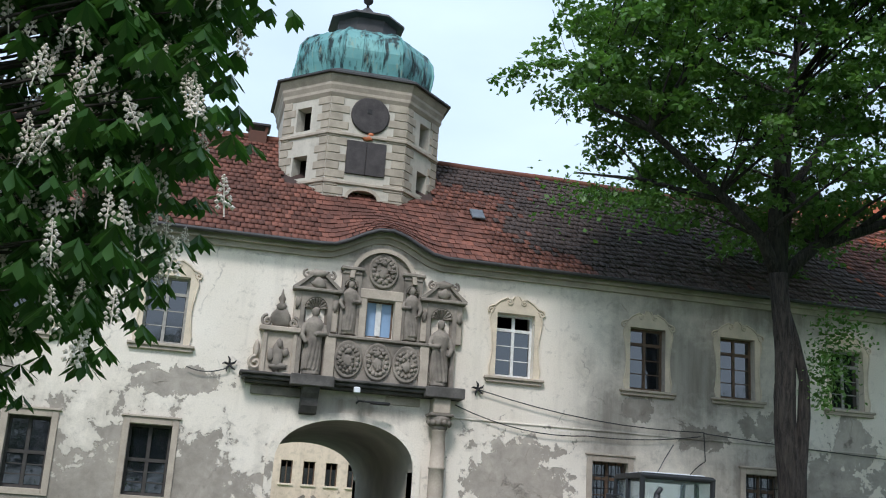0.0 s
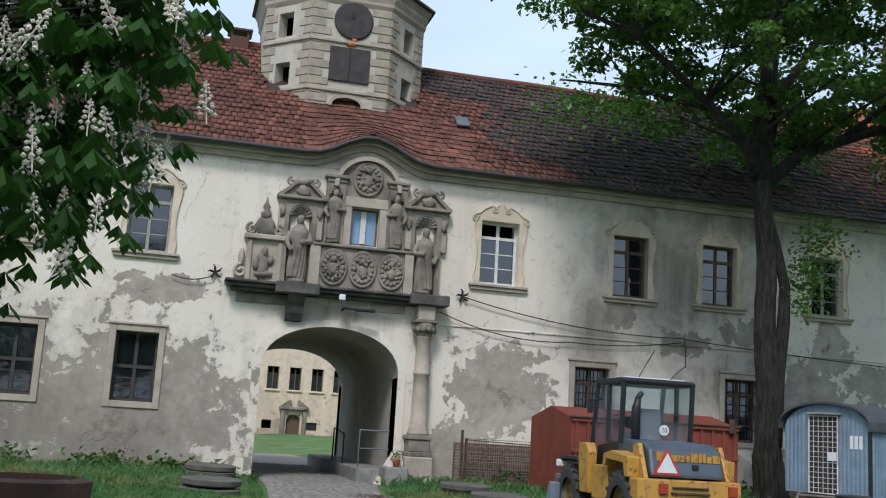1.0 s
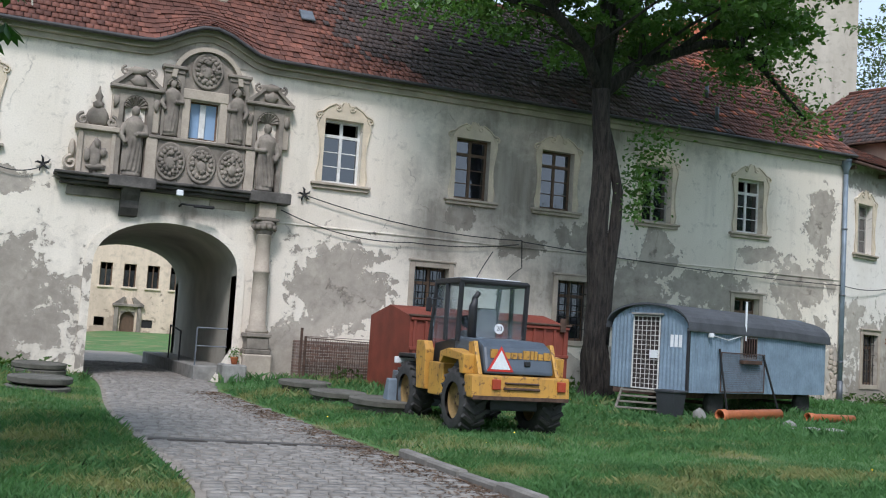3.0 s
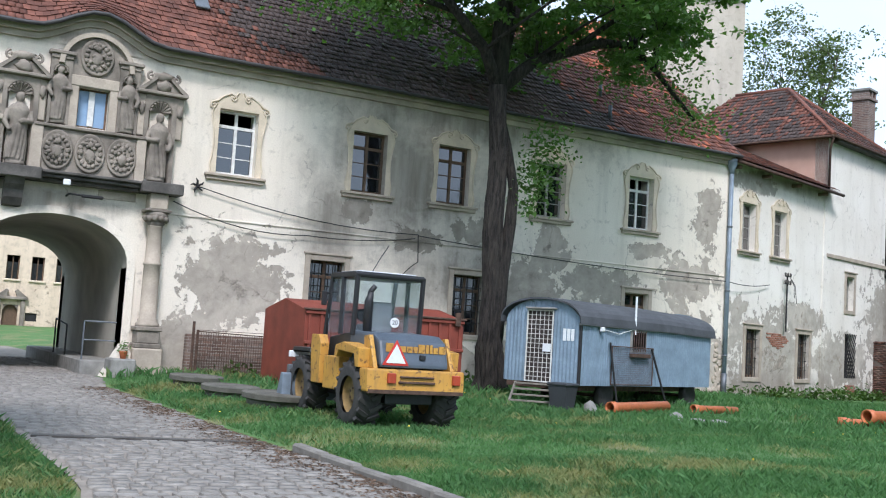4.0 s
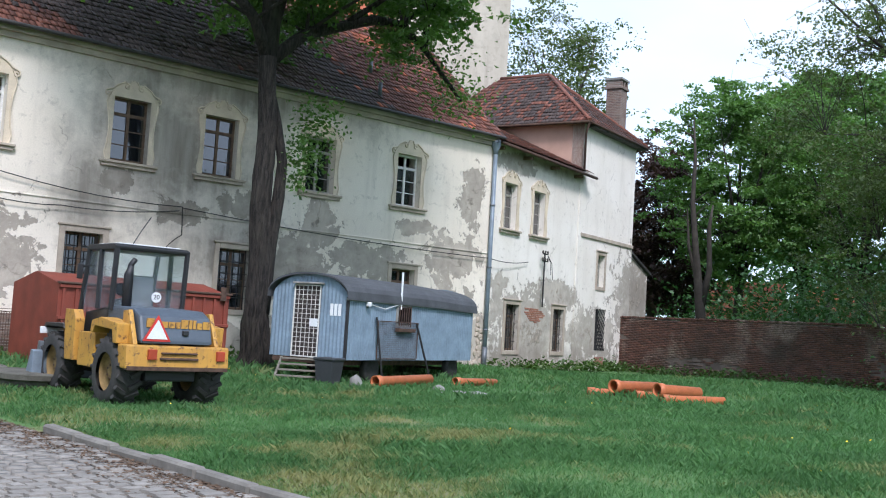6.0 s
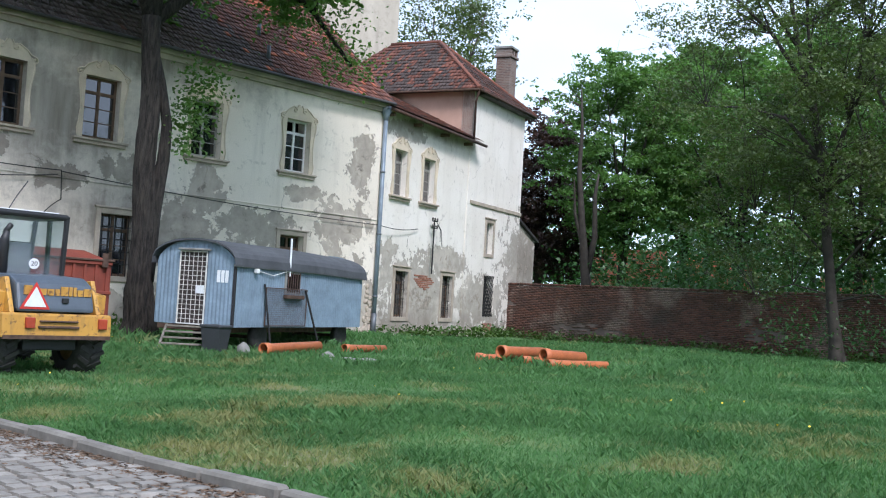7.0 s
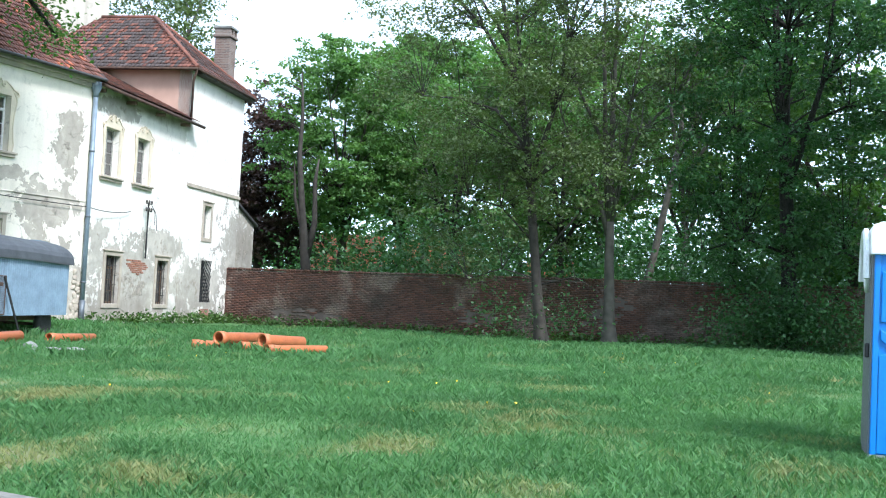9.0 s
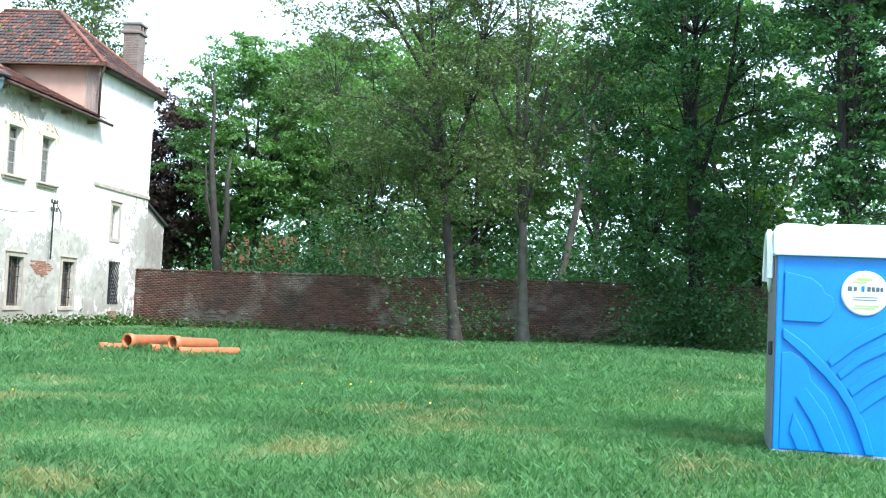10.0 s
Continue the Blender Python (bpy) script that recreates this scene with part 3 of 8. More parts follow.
def build_front():
    bm = bmesh.new()
    holes = [(a, b, UZ0, UZ1) for a, b in UPPER[1:]] + LOWER[1:] + [LOWER[0], (UPPER[0][0], UPPER[0][1], UZ0, UZ1)]
    holes += [(ARCH_L, ARCH_R, -0.6, ARCH_TOP + 0.05), PORTAL_WIN]
    panel_with_holes(bm, X_LEFT, X_RIGHT, -0.6, EAVE + 0.1, 0.7, holes)
    # spandrels round the arch
    cv = arch_curve(ARCH_L, ARCH_R, ARCH_SPRING, ARCH_TOP)
    top = ARCH_TOP + 0.05
    for (xa, za), (xb, zb) in zip(cv, cv[1:]):
        f = [bm.verts.new(p) for p in ((xa, 0, za), (xb, 0, zb), (xb, 0, top), (xa, 0, top))]
        bm.faces.new(f)
        f = [bm.verts.new(p) for p in ((xa, 0.7, za), (xa, 0.7, top), (xb, 0.7, top), (xb, 0.7, zb))]
        bm.faces.new(f)
    for v in bm.verts:
        v.co.y += Y0
    bmesh.ops.recalc_face_normals(bm, faces=bm.faces[:])
    part("wall", bm, "facade", gatehouse, "cream plaster wall with large grey patches where it has come off")
    # back wall and ends
    bm = bmesh.new()
    panel_with_holes(bm, X_LEFT, X_RIGHT, -0.6, EAVE + 0.1, 0.6, [(ARCH_L, ARCH_R, -0.6, ARCH_TOP + 0.05)])
    for (xa, za), (xb, zb) in zip(cv, cv[1:]):
        bm.faces.new([bm.verts.new(p) for p in ((xa, 0, za), (xb, 0, zb), (xb, 0, top), (xa, 0, top))])
    for v in bm.verts:
        v.co.y += Y_BACK - 0.6
    part("back_wall", bm, "facade", gatehouse)
    for x in (X_LEFT, X_RIGHT - 0.5):
        bm = prism(bmesh.new(), [(Y0 + 0.7, -0.6), (Y_BACK - 0.6, -0.6), (Y_BACK - 0.6, EAVE), (Y_RIDGE, RIDGE - 0.2), (Y0 + 0.7, EAVE)], 0, 0.5,
                   Matrix.Translation((x + 0.5, 0, 0)) @ pose(0, 0, 0, 0, 0, 90))
        part("gable_wall", bm, "facade", gatehouse)
    # unseen upper floor and near-black backing walls, added to keep the rooms dark
    part("blackout_floor", boxed(X_LEFT + 0.55, X_RIGHT - 0.55, Y0 + 0.75, Y_BACK - 0.65, 4.55, 4.75), "vault", gatehouse)
    for x0, x1 in ((X_LEFT + 0.55, ARCH_L - 0.6), (ARCH_R + 0.6, X_RIGHT - 0.55)):
        part("dark_backing", boxed(x0, x1, Y0 + 3.2, Y0 + 3.4, -0.2, EAVE), "dark", gatehouse)
    part("dark_backing", boxed(ARCH_L - 0.5, ARCH_R + 0.5, Y0 + 3.2, Y0 + 3.4, 4.8, EAVE), "dark", gatehouse)
    # vaulted passage
    bm = bmesh.new()
    prof = [(ARCH_L, -0.3)] + cv + [(ARCH_R, -0.3)]
    y0, y1, n = Y0 + 0.01, Y_BACK - 0.05, 10
    rows = [[bm.verts.new((x, y0 + (y1 - y0) * k / n, z)) for x, z in prof] for k in range(n + 1)]
    for a, b in zip(rows, rows[1:]):
        for i in range(len(prof) - 1):
            bm.faces.new((a[i], a[i + 1], b[i + 1], b[i])).smooth = 0 < i < len(prof) - 2
    r2 = [[bm.verts.new((4.3 + (x - 4.3) * 1.1, y, z + 0.15)) for x, z in prof] for y in (y0, y1)]
    for i in range(len(prof) - 1):
        bm.faces.new((r2[0][i], r2[1][i], r2[1][i + 1], r2[0][i + 1]))
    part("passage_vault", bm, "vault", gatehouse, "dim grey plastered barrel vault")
    part("walkway", boxed(5.25, ARCH_R, Y0 + 0.1, Y_BACK, -0.2, 0.42, 0.03), "concrete", gatehouse, "raised concrete footway along the passage wall")


build_front()


# ---- roof ----
def bulge(x):
    """How far the eave lifts over the gate's arched gable."""
    k = abs(x - 4.95) / 1.75
    return 0.62 * (0.5 + 0.5 * math.cos(math.pi * min(1, k))) if k < 1 else 0.0


def roof_point(x, s, up=0.0):
    """A place on the front slope: s runs from 0 at the eave to 1 at the ridge."""
    ya, za = Y0 - 0.42, EAVE + 0.02
    y, z = ya + (Y_RIDGE - ya) * s, za + (RIDGE - za) * s
    z += bulge(x) * max(0.0, 1 - s / 0.42) ** 1.6
    sag = 0.05 * noise.noise(Vector((x * 0.25, s * 3, 1)))
    return Vector((x, y - up * 0.66, z + up * 0.75 + sag))


roof = new("roof")
roof.parent = gatehouse


def build_roof_base():
    bm = bmesh.new()
    xs = np.linspace(X_LEFT - 0.3, X_RIGHT + 0.3, 120)
    rows = [[bm.verts.new(roof_point(x, s, -0.03)) for x in xs] for s in np.linspace(0, 1, 14)]
    rows.append([bm.verts.new((x, Y_BACK + 0.4, EAVE)) for x in xs])
    for a, b in zip(rows, rows[1:]):
        for i in range(len(xs) - 1):
            bm.faces.new((a[i], a[i + 1], b[i + 1], b[i]))
    part("roof_deck", bm, "tile_base", roof)
    # boarded soffit and moulded cornice under the eave
    bm = bmesh.new()
    for y, z0, z1 in ((Y0 - 0.12, EAVE - 0.32, EAVE - 0.16), (Y0 - 0.26, EAVE - 0.16, EAVE + 0.0)):
        xs = np.linspace(X_LEFT, X_RIGHT, 110)
        f = [[bm.verts.new((x, yy, zz + bulge(x))) for x in xs] for yy, zz in ((Y0 + 0.02, z0), (y, z0), (y, z1), (Y0 + 0.02, z1))]
        for a, b in zip(f, f[1:]):
            for i in range(len(xs) - 1):
                bm.faces.new((a[i], a[i + 1], b[i + 1], b[i]))
    part("cornice", bm, "cornice", gatehouse, "grime-brown moulded plaster cornice with the eave's shade in its colour")
    # the arched gable face that fills the lifted eave
    bm = bmesh.new()
    xs = np.linspace(3.1, 6.8, 24)
    a = [bm.verts.new((x, Y0 - 0.03, EAVE - 0.3)) for x in xs]
    b = [bm.verts.new((x, Y0 - 0.03, EAVE + 0.02 + bulge(x))) for x in xs]
    for i in range(len(xs) - 1):
        bm.faces.new((a[i], a[i + 1], b[i + 1], b[i]))
    part("gable_face", bm, "facade", gatehouse)
    # gutter
    bm = bmesh.new()
    tube(bm, [Vector((x, Y0 - 0.50, EAVE - 0.02 + bulge(x))) for x in np.linspace(X_LEFT, X_RIGHT + 0.1, 110)], 0.06, 8)
    part("gutter", bm, "slate", gatehouse, "dark weathered gutter along the eave")


build_roof_base()


# ---- clock tower over the gate ----
TX, TY = 4.44, 33.55


def octagon(w, d=None, side=1.3):
    """Half width w, half depth d, half length of the front side."""
    d = d or w
    s = side
    return [(-s, -d), (s, -d), (w, -s), (w, s), (s, d), (-s, d), (-w, s), (-w, -s)]


def stacked(bm, levels):
    """Joins outlines, given as (list of (x, y), z), into one solid."""
    rings = [[bm.verts.new((TX + x, TY + y, z)) for x, y in poly] for poly, z in levels]
    n = len(rings[0])
    for a, b in zip(rings, rings[1:]):
        for k in range(n):
            bm.faces.new((a[k], a[(k + 1) % n], b[(k + 1) % n], b[k]))
    bm.faces.new(rings[0][::-1])
    bm.faces.new(rings[-1])
    return bm


tower = thing("clock_tower", "octagonal stone clock tower with a green copper onion dome", "tower", pose(0, 0, 0))


def scaled(k, dz=0.0):
    return [(x * k, y * k) for x, y in octagon(2.58, 2.6, 1.24)]


def build_tower():
    base = octagon(2.58, 2.6, 1.24)
    # faces with their openings: each side is a slab, set edge to edge
    z0, z1 = 10.2, 14.75
    for i in range(8):
        (xa, ya), (xb, yb) = base[i], base[(i + 1) % 8]
        length = math.hypot(xb - xa, yb - ya)
        m = Matrix.Translation((TX + xa, TY + ya, 0)) @ pose(0, 0, 0, 0, 0, math.degrees(math.atan2(yb - ya, xb - xa)))
        holes = []
        if i in (1, 7):
            c = length / 2 + (0.12 if i == 1 else -0.1)
            holes = [(c - 0.29, c + 0.29, 13.45, 14.25), (c - 0.29, c + 0.29, 11.85, 12.6)]
        elif i == 0:
            holes = [(length / 2 - 0.5, length / 2 + 0.5, 10.75, 11.5)]
        bm = panel_with_holes(bmesh.new(), 0, length, z0, z1, 0.4, holes)
        if i == 0:
            cx = length / 2
            cv = arch_curve(cx - 0.5, cx + 0.5, 11.2, 11.51, 10)
            for (p, q), (r, s) in zip(cv, cv[1:]):
                bm.faces.new([bm.verts.new(v) for v in ((p, 0.0, q), (r, 0.0, s), (r, 0.0, 11.51), (p, 0.0, 11.51))])
        part("tower_wall", bm, "tower", tower, m=m)
        # quoins up both edges, bands across
        if i in (7, 0, 1):
            k = 0
            z = 11.0
            while z < 14.5:
                for side in (0, 1):
                    w = (0.42, 0.62)[(k + side) % 2] * (1.0 if i == 0 else 0.8)
                    x0 = 0.0 if side == 0 else length - w
                    part("quoin", boxed(x0 + 0.006, x0 + w - 0.006, -0.03, 0.01, z + 0.012, z + 0.27 - 0.012, 0.012), "quoin", tower, m=m)
                z += 0.27
                k += 1
            for zb in (13.28, 11.68):
                part("string_band", boxed(-0.02, length + 0.02, -0.075, 0.0, zb - 0.05, zb + 0.05, 0.015), "stone_light", tower, m=m)
    # black core paints the unlit inside of the tower behind its openings
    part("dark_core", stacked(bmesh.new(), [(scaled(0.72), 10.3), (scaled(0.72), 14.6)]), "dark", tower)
    bm = stacked(bmesh.new(), [(scaled(1.005), 14.5), (scaled(1.03), 14.62), (scaled(1.03), 14.72), (scaled(1.05), 14.86), (scaled(1.05), 14.95), (scaled(1.085), 15.12), (scaled(1.085), 15.2)])
    part("cornice", bm, "stone_light", tower, "moulded sandstone cornice")
    bm = stacked(bmesh.new(), [(scaled(1.13), 15.2), (scaled(1.13), 15.26), (scaled(0.9), 15.6)])
    part("skirt_roof", bm, "slate", tower, "dark sheet-metal skirt roof")
    # onion dome with standing seams
    prof = [(0.83, 15.5), (0.845, 15.75), (0.87, 16.05), (0.885, 16.4), (0.865, 16.78), (0.79, 17.1), (0.68, 17.33), (0.56, 17.48), (0.42, 17.56)]
    oct8 = octagon(2.6, 2.6, 1.16)
    bm = stacked(bmesh.new(), [([(x * k, y * k) for x, y in oct8], z) for k, z in prof])
    part("onion_dome", bm, "copper", tower, "green weathered copper dome streaked with black")
    bm = bmesh.new()
    for i in range(8):
        a, b = oct8[i], oct8[(i + 1) % 8]
        for f in (0.0, 0.33, 0.67):
            px, py = a[0] + (b[0] - a[0]) * f, a[1] + (b[1] - a[1]) * f
            tube(bm, [(TX + px * k * 1.004, TY + py * k * 1.004, z) for k, z in prof], 0.03 if f else 0.045, 5)
    part("dome_seam", bm, "copper", tower)
    bm = stacked(bmesh.new(), [([(x * k, y * k) for x, y in oct8], z) for k, z in ((0.38, 17.5), (0.39, 18.18), (0.49, 18.24), (0.48, 18.32), (0.34, 18.5), (0.14, 18.7), (0.04, 19.05))])
    part("lantern_cap", bm, "slate", tower, "dark sheet-metal cap")
    bm = lathe(bmesh.new(), [(0.05, 19.0), (0.05, 19.2), (0.17, 19.3), (0.17, 19.42), (0.05, 19.52), (0.03, 20.4), (0.01, 20.5)], 10, Matrix.Translation((TX, TY, 0)))
    part("finial", bm, "iron", tower, "dark metal ball finial")
    bm = bmesh.new()
    tube(bm, [(TX - 0.5, TY, 19.75), (TX + 0.6, TY, 19.75)], 0.02, 5)
    box(bm, TX + 0.3, TX + 0.62, TY - 0.01, TY + 0.01, 19.68, 20.0)
    part("weather_vane", bm, "iron", tower)
    yf = TY - 2.6
    bm = lathe(bmesh.new(), [(0.58, 0), (0.62, 0.02), (0.62, 0.05), (0.57, 0.07)], 32, Matrix.Translation((TX + 0.04, yf, 14.0)) @ pose(0, 0, 0, 90))
    part("clock_dial", bm, "clock", tower, "round rust-dark dial with no pointers")
    part("dial_hub", boxed(TX - 0.06, TX + 0.08, yf - 0.085, yf - 0.02, 14.05, 14.2), "iron", tower)
    part("shutter", boxed(TX - 0.62, TX + 0.0, yf - 0.07, yf + 0.01, 12.0, 13.1, 0.01), "clock", tower, "rusted dark metal shutter")
    part("shutter", boxed(TX + 0.01, TX + 0.63, yf - 0.07, yf + 0.01, 12.0, 13.1, 0.01), "clock", tower)
    bm = bmesh.new()
    blob(bm, TX, yf - 0.02, 13.24, 0.2, 0.06, 0.1, rough=0.5)
    blob(bm, TX + 0.1, yf - 0.03, 13.36, 0.09, 0.06, 0.07, rough=0.5)
    part("carved_ornament", bm, "orange_clay", tower)
    bm = bmesh.new()
    cv = arch_curve(TX - 0.56, TX + 0.56, 11.2, 11.59, 12)
    ci = arch_curve(TX - 0.46, TX + 0.46, 11.2, 11.49, 12)
    prism(bm, cv + ci[::-1], yf - 0.05, yf + 0.02)
    part("arch_trim", bm, "stone_light", tower)


def make_copper():
    m, t, b = nodes_of("green_copper", 0.55, 0.25)
    v = coord(t, "Object", (2.2, 2.2, 0.45))
    s, s2 = noise_at(t, v, 1.6, 6, 0.65), noise_at(t, coord(t), 1.1, 4)
    c = mixed(t, ranged(t, s2, 0.3, 0.7), (0.085, 0.25, 0.255), (0.18, 0.38, 0.36))
    c = mixed(t, ranged(t, s, 0.5, 0.6), c, (0.012, 0.03, 0.03))
    c = mixed(t, ranged(t, noise_at(t, v, 3.0, 4), 0.60, 0.72, 0, 0.6), c, (0.30, 0.30, 0.19))
    t.links.new(c, b.inputs["Base Color"])
    return m


M["copper"] = make_copper()
build_tower()

# chimney on the main ridge
chimney = thing("chimney", "short red brick chimney with a dark cap on the ridge", "chimney", pose(1.15, 34.0, 0))
part("shaft", boxed(-0.3, 0.3, -0.3, 0.3, 13.2, 14.0, 0.02), "brick", chimney)
for dx in (-0.27, 0.27):
    part("cap_pier", boxed(dx - 0.05, dx + 0.05, -0.3, 0.3, 14.0, 14.16), "brick", chimney)
part("cap", boxed(-0.4, 0.4, -0.4, 0.4, 14.16, 14.25, 0.02), "slate", chimney)

# ---- annex and end pavilion, turned away from the facade ----
AX, AY, ANG = 28.1, 29.15, 16.0
AM = pose(AX, AY, 0, 0, 0, ANG)
PAV = 8.45          # where the pavilion begins along the annex front
PAV_W, PAV_D = 6.3, 8.5
A_EAVE, P_EAVE = 9.0, 11.35
annex = thing("annex", "two-storey annex with bright peeling plaster and barred ground-floor windows", "building", AM)
A_UP = [(1.22, 2.28), (3.76, 4.82)]
A_LOW = [(1.82, 2.92), (6.12, 7.16)]
pavilion = thing("end_pavilion", "tall white plastered pavilion with a hipped tile roof", "building", AM)


def build_annex():
    holes = [(a, b, 5.7, 7.55) for a, b in A_UP] + [(a, b, 0.83, 2.68) for a, b in A_LOW]
    part("wall", panel_with_holes(bmesh.new(), 0, PAV, -0.5, A_EAVE, 0.6, holes), "annex", annex)
    # near-black backing and slab, put in as the shade of the rooms
    part("dark_backing", boxed(0.2, PAV - 0.1, 2.6, 2.75, -0.2, A_EAVE), "dark", annex)
    part("blackout_floor", boxed(0.2, PAV - 0.1, 0.6, 2.6, 4.4, 4.6), "dark", annex)
    # lean-to roof that climbs towards the main roof
    bm = bmesh.new()
    rows = [[bm.verts.new((x, y, z)) for x in (-0.3, 3, 6, PAV + 0.25)] for y, z in ((-0.45, A_EAVE - 0.05), (4.6, A_EAVE + 2.3), (4.6, A_EAVE + 2.2), (-0.45, A_EAVE - 0.17))]
    for a, b in zip(rows, rows[1:]):
        for i in range(3):
            bm.faces.new((a[i], a[i + 1], b[i + 1], b[i]))
    part("roof", bm, "tile", annex, "faded red tile lean-to roof")
    bm = bmesh.new()
    tube(bm, [(-0.1, -0.5, A_EAVE - 0.12), (PAV + 0.5, -0.5, A_EAVE - 0.16)], 0.07, 8)
    part("gutter", bm, "rust", annex)
    for x in (0.3, 2.7, 5.2, 7.6):
        part("rafter_end", boxed(x - 0.06, x + 0.06, -0.42, 0.0, A_EAVE - 0.34, A_EAVE - 0.2, 0.01), "paint_brown", annex)
    # pavilion
    L, R, D = PAV, PAV + PAV_W, PAV_D
    holes = [(L + 2.15, L + 2.95, 3.95, 5.45), (L + 2.2, L + 3.3, 0.95, 2.9)]
    part("wall", panel_with_holes(bmesh.new(), L, R, -0.5, P_EAVE, 0.6, holes), "annex", pavilion)
    part("side_wall", panel_with_holes(bmesh.new(), -D, 0, -0.5, P_EAVE, 0.5, []), "pink", pavilion, "faded pink rendered side wall", m=pose(L, 0.003, 0, 0, 0, -90))
    part("side_wall", panel_with_holes(bmesh.new(), 0, D, -0.5, P_EAVE, 0.5, []), "annex", pavilion, m=pose(R, 0.003, 0, 0, 0, 90))
    part("back_wall", boxed(L + 0.5, R - 0.5, D - 0.5, D, -0.5, P_EAVE), "annex", pavilion)
    # near-black backing painted as the pavilion's unlit inside
    part("dark_backing", boxed(L + 0.6, R - 0.6, 2.6, 2.75, -0.2, P_EAVE), "dark", pavilion)
    part("string_band", boxed(L, R + 0.03, -0.07, 0.0, 6.12, 6.3, 0.02), "stone_light", pavilion)
    part("corner_pilaster", boxed(L - 0.28, L + 0.12, -0.05, 0.0, -0.5, A_EAVE - 0.5, 0.01), "annex", pavilion)
    # hipped roof
    o, e, c = 0.42, P_EAVE, (L + R) / 2
    h, inset = 3.25, 3.6
    bm = bmesh.new()
    v = [bm.verts.new(p) for p in ((L - o, -o, e), (R + o, -o, e), (R + o, D + o, e), (L - o, D + o, e), (c, inset, e + h), (c, D - inset + 1.5, e + h))]
    for f in ((0, 1, 4), (1, 2, 5, 4), (2, 3, 5), (3, 0, 4, 5), (0, 3, 2, 1)):
        bm.faces.new([v[i] for i in f])
    part("roof_deck", bm, "tile_base", pavilion)
    bm = bmesh.new()
    tube(bm, [(L - o, -o - 0.02, e - 0.02), (R + o, -o - 0.02, e - 0.02)], 0.06, 8)
    tube(bm, [(L - o - 0.02, -o, e - 0.02), (L - o - 0.02, D + o, e - 0.02)], 0.06, 8)
    part("gutter", bm, "rust", pavilion)
    bm = bmesh.new()
    tube(bm, [(L - 0.4, -0.4, e - 0.06), (L - 0.1, -0.12, e - 0.5), (L - 0.1, -0.12, A_EAVE + 0.1)], 0.055, 8)
    part("downpipe", bm, "rust", pavilion)
    bm = bmesh.new()
    box(bm, L + 0.2, R + 0.4, -o + 0.02, 0.0, e - 0.14, e - 0.03)
    part("soffit", bm, "stone_dark", pavilion)
    # lean-to beyond the corner
    bm = prism(bmesh.new(), [(R - 0.4, -0.5), (R + 2.9, -0.5), (R + 2.9, 5.05), (R - 0.4, 6.15)], 0.25, 3.5)
    part("lean_to", bm, "annex", pavilion, "low lean-to with a sloping top, grey damp plaster")
    bm = prism(bmesh.new(), [(R - 0.4, 6.17), (R + 3.1, 5.0), (R + 3.1, 5.12), (R - 0.4, 6.29)], 0.1, 3.6)
    part("lean_to_roof", bm, "slate", pavilion)
    chim = thing("chimney", "tall square brick chimney behind the hipped roof", "chimney", AM @ pose(R - 0.3, 1.1, 0.2))
    part("shaft", boxed(-0.42, 0.42, -0.4, 0.4, 10.9, 14.1, 0.02), "brick_wall", chim)
    part("collar", boxed(-0.5, 0.5, -0.48, 0.48, 14.1, 14.25, 0.02), "brick_wall", chim)
    for dx in (-0.36, 0.0, 0.36):
        part("flue_pier", boxed(dx - 0.08, dx + 0.08, -0.42, 0.42, 14.25, 14.55), "brick_wall", chim)
    part("cap", boxed(-0.5, 0.5, -0.48, 0.48, 14.55, 14.68, 0.02), "concrete", chim)


def make_brick_wall():
    """Small far brickwork, for surfaces on which single bricks are only a few millimetres wide in the eye."""
    m, t, b = nodes_of("far_brickwork", 0.93)
    br = t.nodes.new("ShaderNodeTexBrick")
    br.inputs["Scale"].default_value = 1.0
    br.inputs["Brick Width"].default_value, br.inputs["Row Height"].default_value, br.inputs["Mortar Size"].default_value = 0.27, 0.085, 0.009
    br.inputs["Color1"].default_value, br.inputs["Color2"].default_value, br.inputs["Mortar"].default_value = (0.17, 0.10, 0.075, 1), (0.10, 0.065, 0.055, 1), (0.25, 0.22, 0.19, 1)
    v = coord(t)
    s, c = t.nodes.new("ShaderNodeSeparateXYZ"), t.nodes.new("ShaderNodeCombineXYZ")
    t.links.new(v, s.inputs[0])
    t.links.new(calc(t, "ADD", s.outputs[0], s.outputs[1]), c.inputs[0])
    t.links.new(s.outputs[2], c.inputs[1])
    t.links.new(c.outputs[0], br.inputs["Vector"])
    t.links.new(mixed(t, ranged(t, noise_at(t, v, 1.5, 5), 0.4, 0.7, 0, 0.6), br.outputs[0], (0.26, 0.23, 0.2)), b.inputs["Base Color"])
    return m


M["brick_wall"] = make_brick_wall()
build_annex()

# ---- far courtyard range, seen through the gateway ----
court = thing("courtyard_range", "peach-plastered courtyard building with a carved stone doorway", "building", pose(0, 76, 0))
CW = [(6.78, 7.62), (8.38, 9.22), (9.98, 10.82), (11.58, 12.42)]


